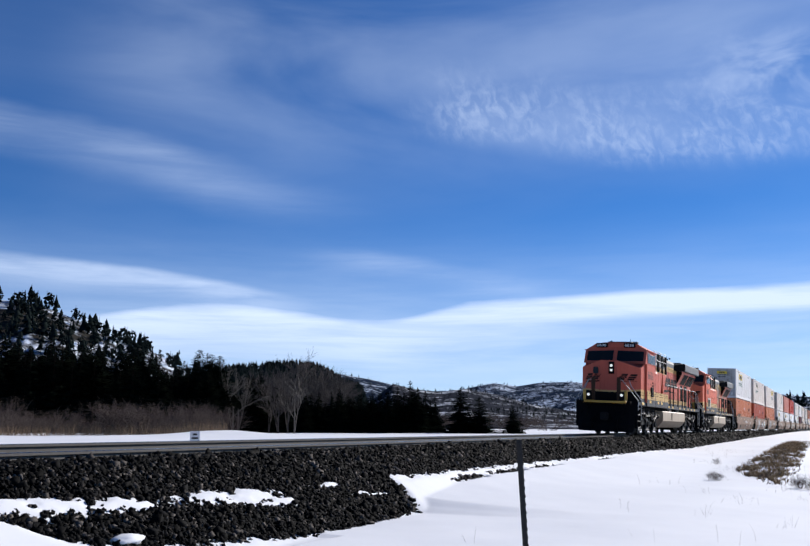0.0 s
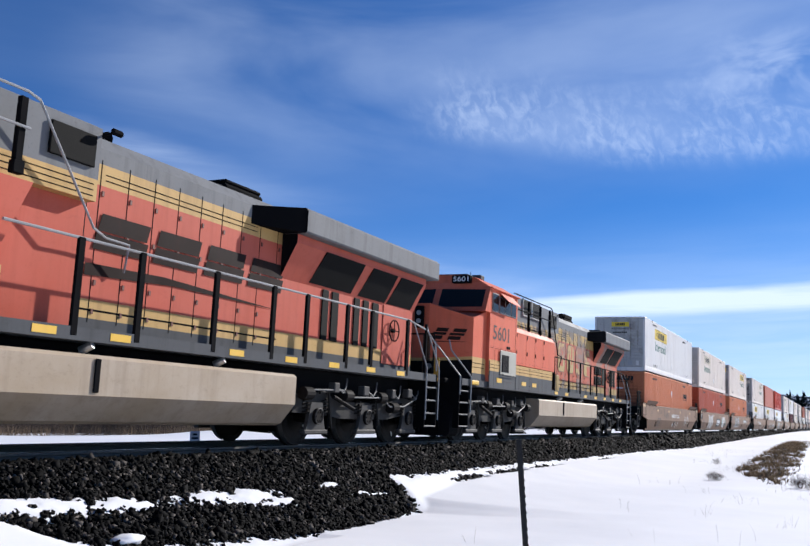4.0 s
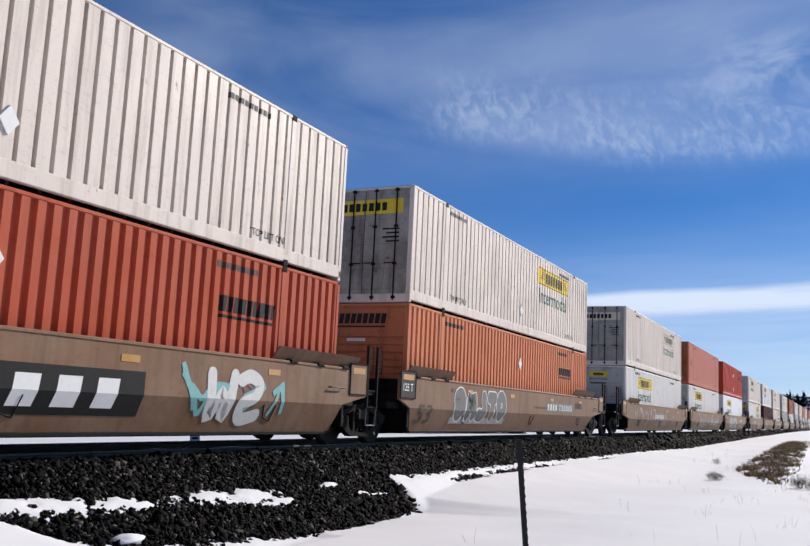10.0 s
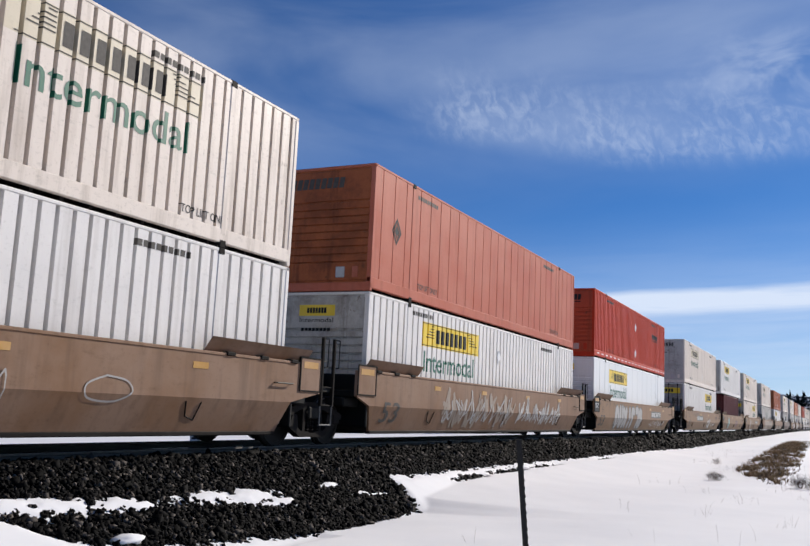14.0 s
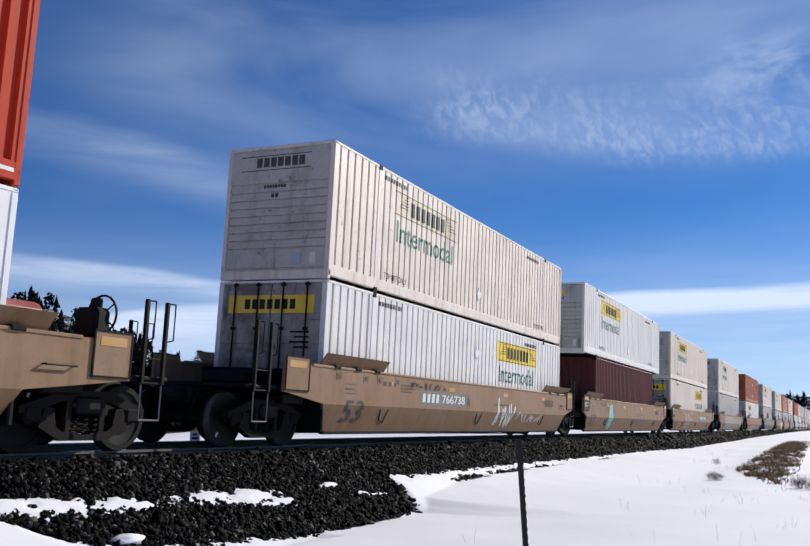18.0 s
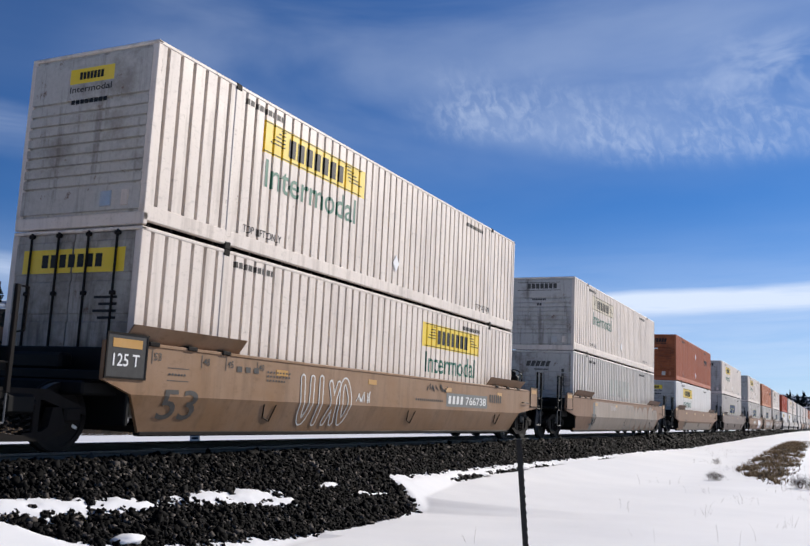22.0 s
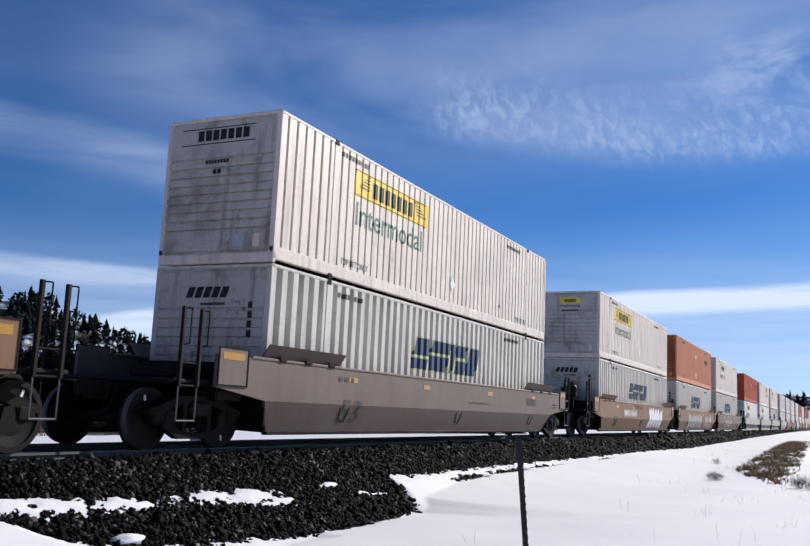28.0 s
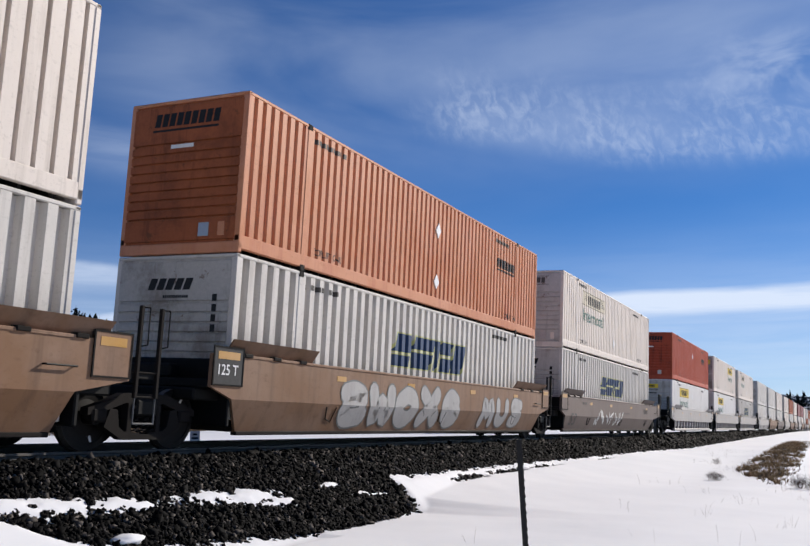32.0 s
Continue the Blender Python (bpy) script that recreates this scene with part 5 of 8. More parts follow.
        part("brake_stand", Geo().cbox(x - 0.05, x + 0.05, -0.72, -0.52, 1.08, 2.15, 0.03).cbox(x - 0.22, x + 0.1, -0.85, -0.4, 1.55, 2.0, 0.06), M_BLACK, car)
    # trucks
    if front == "end":
        freight_truck(car, -h - 1.42, x_front + h - h - 1.42)
    else:
        freight_truck(car, -h - 1.62, x_front - 1.62)
    if rear == "end":
        freight_truck(car, h + 1.66, x_front + L + 1.66)
    # markings on the side towards the field road
    for i, (what, x, z, w, hh, ink, *rest) in enumerate(marks):
        g = Geo()
        y = -1.507 if x > 0 else -1.521
        x = -h + x
        if what == "word":
            letters(g, rest[0], x, y, z, hh, w)
        elif what == "blocks":
            blocks(g, rest[0], x, y, z, w, hh, 0, -1, rest[1] if len(rest) > 1 else 0.0, 0.42)
        elif what == "panel":
            g.quad([(x, -1.504, z), (x + w, -1.504, z), (x + w, -1.504, z + hh), (x, -1.504, z + hh)])
        elif what == "scrawl":
            scrawl(g, x, z, w, hh, rest[0], 11 * i + int(x_front), y, rest[1] if len(rest) > 1 else 0.035)
        elif what == "throwup":
            throwup(g, x, z, w, hh, rest[0].split(), 7 * i + int(x_front), rest[2], rest[3], y, rest[4] if len(rest) > 4 else 0.0)
        # bends with the sloping lower side
        bm = bmesh.new()
        me = g.mesh("tmp", [ink, rest[1], M_PINK] if what == "throwup" else ink)
        bm.from_mesh(me)
        bmesh.ops.bisect_plane(bm, geom=bm.verts[:] + bm.edges[:] + bm.faces[:], plane_co=(0, 0, zm), plane_no=(0, 0, 1), dist=1e-5)
        for v in bm.verts:
            if v.co.z < zm:
                v.co.y += (zm - v.co.z) / (zm - zb) * 0.22 - 0.002
        bm.to_mesh(me)
        bm.free()
        me.name = {"word": "stencil", "blocks": "reporting_mark", "panel": "paint_patch", "scrawl": "graffiti", "throwup": "graffiti"}[what]
        tagged(part(me.name, me, None, car), kind="stuff")
    RIDERS.append((car, x_front + h, 0.0, False))
    return car
# ---- the train behind the locomotives ----
def m53(x=0.3, ink=M_INK_FADED):
    return ("word", x, 0.46, 0.80, 0.44, ink, "53")


def board_mark():
    return ("word", -0.56, 1.17, 0.5, 0.17, M_PLAC, "125 T")


def plate_mark(x, number, w=2.6, patch=M_GGRAF, h=0.20):
    """A car's number on its patch, with the owner's mark as four plain blocks before it."""
    out = [("panel", x - 0.12, 0.88, w + 0.24, h + 0.13, patch)] if patch else []
    return out + [("blocks", x, 0.945, w * 0.40, h, M_WGRAF, 4, 0.12), ("word", x + w * 0.44, 0.945, w * 0.56, h, M_WGRAF, number)]


def ticks():
    """Small length figures beside their marks along the top of the side."""
    out = []
    for x, n in ((0.25, "53"), (1.35, "48"), (1.95, "45"), (2.80, "40")):
        out += [("word", x, 1.29, 0.15, 0.11, M_INK_FADED, n), ("panel", x - 0.05, 1.24, 0.018, 0.20, M_INK_FADED)]
    return out + [("panel", 0.55, 1.02, 0.48, 0.012, M_INK_FADED), ("panel", 0.55, 1.20, 0.48, 0.012, M_INK_FADED), ("blocks", 0.58, 1.10, 0.40, 0.03, M_INK_FADED, 6), ("blocks", 3.05, 1.20, 0.75, 0.03, M_INK_FADED, 8), ("blocks", 3.05, 1.27, 0.75, 0.03, M_INK_FADED, 8), ("blocks", 3.05, 1.13, 0.6, 0.03, M_INK_FADED, 7)]


def stencils(L=16.154):
    return [("blocks", 9.0, 0.98, 1.6, 0.05, M_INK_FADED, 14), ("blocks", 2.2, 1.24, 0.7, 0.09, M_INK_FADED, 3), ("blocks", 13.8, 1.05, 1.0, 0.22, M_INK_FADED, 6)]


Z1, Z2 = 0.40, 3.21
TRAIN = [
    # x, car: front, rear, paint, marks, label, options; upper kind, turned; lower kind, turned
    (90.77, "end", "mid", M_BROWN, [m53(2.6)] + ticks() + plate_mark(6.9, "733065", 2.6, None) + [("scrawl", 11.6, 0.45, 1.6, 0.9, M_WGRAF, 3), ("scrawl", 7.4, 0.36, 2.0, 0.45, M_WGRAF, 4, 0.025), ("scrawl", 4.4, 0.85, 1.3, 0.5, M_INK_FADED, 3)],
     "dusty brown well car with white scrawled graffiti", {}, ("white_fresh", False), ("orange", False)),
    (110.24, "mid", "mid", M_BROWN, [m53(0.55), board_mark()] + [("throwup", 3.5, 0.30, 2.5, 1.14, M_SILVER, "ring hook lobes ring fork", M_WGRAF, 0.30, 0.035), ("panel", 8.1, 0.50, 2.5, 0.62, M_INK), ("blocks", 8.35, 0.60, 2.0, 0.40, M_PLAC, 3, 0.12), ("throwup", 11.9, 0.34, 1.6, 1.0, M_WGRAF, "lobes curl", M_WGRAF, 0.26, 0.01), ("scrawl", 11.3, 0.5, 2.9, 0.85, M_TGRAF, 4, 0.09), ("scrawl", 11.9, 0.45, 1.6, 0.8, M_PURPLE, 2, 0.04)],
     "dusty brown well car with white bubble graffiti", {}, ("white_faded", False), ("red_orange", False)),
    (129.6, "mid", "end", M_BROWN, [m53(0.32), board_mark()] + [("panel", 2.35, 0.46, 4.0, 0.16, M_PALECAR), ("throwup", 2.4, 0.50, 3.9, 0.92, M_GGRAF, "hook lobes elbow arch ring", M_PLAC, 0.42, 0.032)] + plate_mark(10.4, "733065", 3.0) + stencils(),
     "dusty brown well car with a grey block graffiti panel", {}, ("white_aged", True), ("orange", False)),
    (152.98, "end", "mid", M_BROWN, [m53(1.7)] + [("scrawl", 0.8, 0.80, 3.6, 0.62, M_SILVER, 7, 0.03), ("scrawl", 4.0, 0.32, 2.6, 1.05, M_SILVER, 4, 0.04), ("scrawl", 6.9, 0.36, 3.2, 1.0, M_SILVER, 9, 0.022), ("scrawl", 7.1, 0.32, 3.0, 0.95, M_HAZE, 8, 0.03), ("throwup", 11.2, 0.66, 0.75, 0.44, M_SILVER, "ring", M_SILVER, 0.06, 0.0), ("blocks", 6.2, 0.86, 2.6, 0.2, M_PLAC, 10)],
     "brown well car covered with thin white scrawls", {}, ("white_faded", True), ("white_fresh", False)),
    (172.22, "mid", "mid", M_BROWN, [m53(0.5)] + [("scrawl", 3.6, 0.32, 5.4, 1.08, M_HAZE, 10, 0.10), ("scrawl", 3.8, 0.36, 5.0, 1.0, M_SILVER, 9, 0.05), ("scrawl", 9.4, 0.46, 4.6, 0.8, M_SILVER, 9, 0.075), ("scrawl", 9.5, 0.50, 4.4, 0.7, M_WGRAF, 8, 0.03)],
     "brown well car with broad dripping white graffiti", {}, ("pink_sheet", False), ("white_fresh", False)),
    (191.56, "mid", "end", M_TAN, [m53(0.35), board_mark()] + [("throwup", 2.9, 0.32, 5.9, 1.10, M_SILVER, "ring fork twin post elbow elbow curl", M_GGRAF, 0.40, 0.055)] + ticks() + plate_mark(11.3, "766720", 2.4) + [("scrawl", 11.0, 0.36, 4.0, 0.45, M_WGRAF, 9, 0.03)],
     "tan well car with large grey block graffiti", {"brake": "rear"}, ("red", False), ("white_sheet", False)),
    (215.04, "end", "mid", M_TAN, [m53(0.6), ("word", 6.95, 0.90, 0.24, 0.26, M_INK_FADED, "A")] + ticks() + plate_mark(4.2, "766738", 2.6) + [("scrawl", 9.2, 0.36, 1.6, 0.9, M_WGRAF, 4, 0.07), ("scrawl", 11.0, 0.5, 2.6, 0.35, M_WGRAF, 7, 0.03), ("scrawl", 3.4, 1.2, 2.2, 0.22, M_INK, 8, 0.02)] + stencils(),
     "clean tan well car with a grey number patch", {}, ("white_faded", False), ("white_fresh", True)),
    (234.49, "mid", "mid", M_TAN, [m53(0.4), board_mark(), ("word", 6.87, 0.90, 0.22, 0.26, M_INK_FADED, "C")] + [("throwup", 3.42, 0.30, 0.86, 1.15, M_TGRAF, "post", M_WGRAF, 0.80, 0.02), ("throwup", 3.62, 0.92, 0.46, 0.40, M_WGRAF, "fork", M_TGRAF, 0.26, 0.01), ("scrawl", 2.95, 0.98, 0.5, 0.22, M_PURPLE, 2, 0.06), ("scrawl", 4.28, 1.0, 0.5, 0.22, M_PURPLE, 2, 0.06), ("blocks", 9.2, 0.52, 2.1, 0.52, M_PURPLE, 3, 0.1)] + ticks() + stencils(),
     "tan well car with a teal spray figure", {}, ("white_fresh", False), ("maroon", False)),
    (254.36, "mid", "end", M_TAN, [m53(0.5), board_mark()] + [("throwup", 4.1, 0.36, 1.9, 1.0, M_TAN, "fork post twin ring", M_WGRAF, 0.22, 0.028), ("scrawl", 6.2, 0.85, 0.6, 0.25, M_WGRAF, 4, 0.02), ("scrawl", 9.6, 1.2, 1.2, 0.24, M_INK, 5, 0.025)] + ticks() + plate_mark(10.9, "766738", 2.6) + stencils(),
     "tan well car with white outlined graffiti", {"brake": "rear"}, ("white_aged", False), ("white_aged", True)),
    (277.49, "end", "end", M_BROWN, [m53(2.0)] + [("panel", 2.6, 0.30, 7.2, 1.10, M_HAZE), ("panel", 2.25, 0.30, 0.32, 1.05, M_GGRAF), ("throwup", 8.2, 0.30, 7.6, 1.14, M_HAZE, "twin fork ring curl hook lobes", M_GGRAF, 0.52, 0.035), ("word", 5.3, 1.10, 1.0, 0.17, M_PALECAR, "527292")],
     "brown well car with a long pale painted-over graffiti", {}, ("white_faded", False), ("grey_bare", False)),
    (300.85, "end", "end", M_BROWN, [m53(2.0), ("panel", 2.4, 0.28, 12.8, 0.42, M_HAZE)],
     "brown well car with a pale lower side", {}, ("brown_orange", False), ("white_fresh", False)),
    (324.31, "end", "end", M_MAUVE, [m53(2.4)] + stencils(), "greyish brown well car with few markings", {}, ("white_black_end", False), ("grey_wide", False)),
    (348.15, "end", "mid", M_BROWN, [m53(1.9), ("word", 6.92, 0.90, 0.22, 0.26, M_INK_FADED, "B")] + plate_mark(4.0, "765421", 2.7, M_HAZE) + [("throwup", 9.7, 0.32, 3.7, 1.14, M_PLAC, "twin ring hook ring fork", M_INK, 0.50, 0.022, 0.10), ("scrawl", 10.6, 0.9, 0.5, 0.3, M_INK, 2, 0.018), ("scrawl", 10.65, 0.5, 0.4, 0.18, M_INK, 2, 0.018), ("scrawl", 6.3, 1.18, 1.8, 0.3, M_INK, 5, 0.03)],
     "brown well car with fat white bubble graffiti", {"brake": "front"}, ("white_aged", False), ("grey_wide", False)),
    (367.72, "mid", "mid", M_BROWN, [board_mark()] + [("throwup", 3.2, 0.32, 6.2, 1.05, M_SILVER, "curl lobes ring twin hook", M_GGRAF, 0.36, 0.035), ("throwup", 10.8, 0.34, 3.6, 0.95, M_SILVER, "lobes fork curl", M_GGRAF, 0.30, 0.03)],
     "brown well car with broad silvery graffiti", {}, ("faded_orange", False), ("grey_wide", False)),
    (387.06, "mid", "end", M_MAUVE, [m53(0.6)] + [("scrawl", 4.2, 0.4, 5.0, 0.8, M_WGRAF, 6, 0.06)] + stencils(), "greyish brown well car with white graffiti", {}, ("white_faded", False), ("grey_wide", False)),
    (410.54, "end", "mid", M_PALECAR, [], "pale grey well car with open posted sides", {"truss": True}, ("red_orange", False), ("white_fresh", False)),
    (430.0, "mid", "mid", M_PALECAR, [], "pale grey well car with open posted sides", {"truss": True}, ("white_aged", True), ("white_fresh", False)),
    (449.0, "mid", "end", M_PALECAR, [], "pale grey well car with open posted sides", {"truss": True}, ("white_faded", False), ("grey_wide", False)),
]
FAR_UPPER = ("white_48", "white_48", "pale_48", "pale_48", "brown_48", "pale_48", "red_48", "red_48", "pale_48", "white_48", "brown_48")
FAR_LOWER = ("white_48", "white_48", "white_48", "pale_48", "white_48", "pale_48", "white_48", "pale_48", "white_48", "brown_48", "white_48")


def make_train():
    for x, fr, re, mat, marks, label, opt, up, low in TRAIN:
        well_car(x, 16.154, fr, re, mat, marks, label, **opt)
        for (kind, turned), z in ((low, Z1), (up, Z2)):
            off = (16.154 - KINDS[kind][0]) / 2
            container(kind, x + off, z, turned)
    x = 471.6
    for i, (u, l) in enumerate(zip(FAR_UPPER, FAR_LOWER)):
        well_car(x, 14.63, "end" if i % 3 == 0 else "mid", "end" if i % 3 == 2 else "mid", (M_PALECAR, M_BROWN, M_MAUVE)[i % 3], [], "far well car seen edge-on down the line")
        container(l, x, Z1)
        container(u, x, Z2)
        x += 18.0 if i % 3 != 2 else 20.6
# ---- locomotives ----
L_ORANGE = paint("locomotive_orange", (0.48, 0.105, 0.066), 0.5, 0.30, (0.16, 0.035, 0.015), 0.02, spec=0.08)
L_ORANGE_OLD = paint("sunbleached_locomotive_orange", (0.60, 0.130, 0.068), 0.55, 0.4, (0.22, 0.07, 0.04), 0.03, spec=0.08)
L_YELLOW = paint("locomotive_yellow", (0.55, 0.31, 0.04), 0.5, 0.4, (0.15, 0.09, 0.04), 0.05)
L_CREAM = paint("bleached_yellow_band", (0.52, 0.33, 0.12), 0.55, 0.6, (0.20, 0.12, 0.06), 0.03, spec=0.1)
L_GREY = paint("locomotive_dark_grey", (0.078, 0.080, 0.084), 0.6, 0.4, (0.02, 0.018, 0.016), 0.01, spec=0.08)
L_HOODGREY = paint("hood_grey", (0.165, 0.168, 0.172), 0.6, 0.5, (0.03, 0.027, 0.024), 0.02, spec=0.08)
L_PANEL = paint("primer_grey_panel", (0.34, 0.32, 0.26), 0.55, 0.3, (0.15, 0.13, 0.1), 0.1)
L_TANK = paint("dusty_tank", (0.36, 0.275, 0.185), 0.55, 0.5, (0.16, 0.11, 0.07), 0.10, 0.0)
L_LOGO = paint("brown_logo", (0.022, 0.014, 0.012), 0.6, 0.2, (0.10, 0.03, 0.02), 0.0, spec=0.05)
L_BLACK = paint("locomotive_black", (0.006, 0.006, 0.007), 0.8, 0.25, (0.012, 0.011, 0.010), 0.0, spec=0.03)
L_POST = paint("dark_brown_post", (0.05, 0.026, 0.014), 0.6, 0.4, (0.02, 0.012, 0.01), 0.0, spec=0.15)
L_PALE = paint("pale_grille_frame", (0.42, 0.42, 0.40), 0.5, 0.3, (0.15, 0.12, 0.1), 0.05)
L_DULL = plain("dull_steel", (0.13, 0.13, 0.13), 0.55, 0.0, 0.3, 9.0, 0.2, spec=0.15)
L_RAIL = plain("worn_rail_steel", (0.30, 0.30, 0.30), 0.5, 0.0, 0.3, 9.0, 0.1, spec=0.2)
L_FRAME = paint("worn_window_frame", (0.22, 0.20, 0.19), 0.5, 0.5, (0.08, 0.05, 0.04), 0.03, spec=0.2)
L_BOLT = plain("painted_bolt", (0.14, 0.045, 0.03), 0.6, 0, 0.3)
L_GLASS = plain("cab_glass", (0.012, 0.015, 0.018), 0.06, 0, 0.1, 2.0, 0.0)
L_LAMP = plain("lit_headlight", (0.9, 0.85, 0.7), 0.3, 0, 0.02, 1.0, 0.0, (1.0, 0.93, 0.80, 0.45))
L_NUM = paint("road_number_grey", (0.085, 0.072, 0.066), 0.6, 0.2, (0.1, 0.06, 0.05), 0.02, spec=0.08)
L_REFL = paint("yellow_reflector", (0.75, 0.45, 0.04), 0.35, 0.15, (0.3, 0.2, 0.1), 0.05)
L_GRILLE = plain("black_grille", (0.004, 0.004, 0.004), 0.8, 0.0, 0.5, 40.0, 0.4)
L_SLAT = plain("louvre_blade", (0.022, 0.020, 0.019), 0.6, 0.0, 0.3, 9.0, 0.1)
L_FADEDLINE = plain("faded_outline", (0.16, 0.07, 0.045), 0.7, 0, 0.5, 6.0, 0.0)
L_BOX = paint("journal_box_grey", (0.060, 0.056, 0.052), 0.6, 0.6, (0.02, 0.018, 0.016), 0.02, spec=0.1)
L_TRUCK = paint("locomotive_truck_grey", (0.026, 0.024, 0.022), 0.6, 0.7, (0.008, 0.012, 0.011), 0.02, spec=0.1)



def peeling(name, base, bare, share):
    """Paint that flakes off down to grey primer in ragged patches."""
    m, nt, b = nodes_of(name)
    v = obj_vec(nt, shift=False)
    big = tex_noise(nt, v, 0.55, 6.0, 0.62)
    fine = tex_noise(nt, v, 9.0, 5.0, 0.65)
    msk = rng(nt, mixc(nt, 0.22, big, fine), share, share + 0.035)
    col = mixc(nt, rng(nt, fine, 0.35, 0.7), base, tuple(c * 0.72 for c in base))
    run = tex_noise(nt, obj_vec(nt, (4.0, 4.0, 0.3), False), 1.2, 5.0, 0.6)
    col = mixc(nt, msk, col, mixc(nt, run, tuple(c * 0.6 for c in bare), tuple(c * 1.3 for c in bare)))
    col = mixc(nt, rng(nt, run, 0.52, 0.8, 0.0, 0.5), col, (0.07, 0.05, 0.04))
    nt.links.new(col, b.inputs["Base Color"])
    b.inputs["Roughness"].default_value = 0.65
    b.inputs["Specular IOR Level"].default_value = 0.2
    bump(nt, b, msk, 0.3, -0.004)
    return m


L_PEEL = peeling("peeling_orange_hood", (0.50, 0.105, 0.050), (0.25, 0.150, 0.120), 0.480)
L_PEEL_LOGO = peeling("peeling_cream_emblem", (0.46, 0.32, 0.13), (0.30, 0.13, 0.09), 0.475)
L_PEEL_BAND = peeling("peeling_cream_band", (0.46, 0.30, 0.10), (0.15, 0.12, 0.10), 0.49)


def section(pts, x0, x1, pick, cap=0):
    """A closed outline in (y, z) swept along x; pick(y, z) gives the material of each side face."""
    g = Geo()
    n = len(pts)
    g.v = [(x, y, z) for x in (x0, x1) for y, z in pts]
    area = sum(pts[i][0] * pts[(i + 1) % n][1] - pts[(i + 1) % n][0] * pts[i][1] for i in range(n))
    for i in range(n):
        j = (i + 1) % n
        q = (i, j, n + j, n + i)
        g.f.append(q if area > 0 else q[::-1])
        g.m.append(pick((pts[i][0] + pts[j][0]) / 2, (pts[i][1] + pts[j][1]) / 2))
    a, b = tuple(range(n)), tuple(range(n, 2 * n))
    g.f += [a[::-1], b] if area > 0 else [a, b[::-1]]
    g.m += [cap, cap]
    return g


def walls(hw, zs, top=()):
    """Outline of a body with straight sides cut at the heights zs, and extra points over the top from -y to +y."""
    return [(-hw, z) for z in zs] + list(top) + [(hw, z) for z in zs[::-1]]


def slats(parent, x0, x1, y, z0, z1, n, sy, vertical=False):
    """Louvre blades on a grille, each a part of it."""
    for i in range(n):
        if vertical:
            a = x0 + (x1 - x0) * (i + 0.2) / n
            g = Geo().box(a, a + (x1 - x0) / n * 0.45, *sorted((y, y + sy * 0.012)), z0, z1)
        else:
            a = z0 + (z1 - z0) * (i + 0.2) / n
            g = Geo().box(x0, x1, *sorted((y, y + sy * 0.012)), a, a + (z1 - z0) / n * 0.45)
        part("slat", g, L_SLAT, parent)


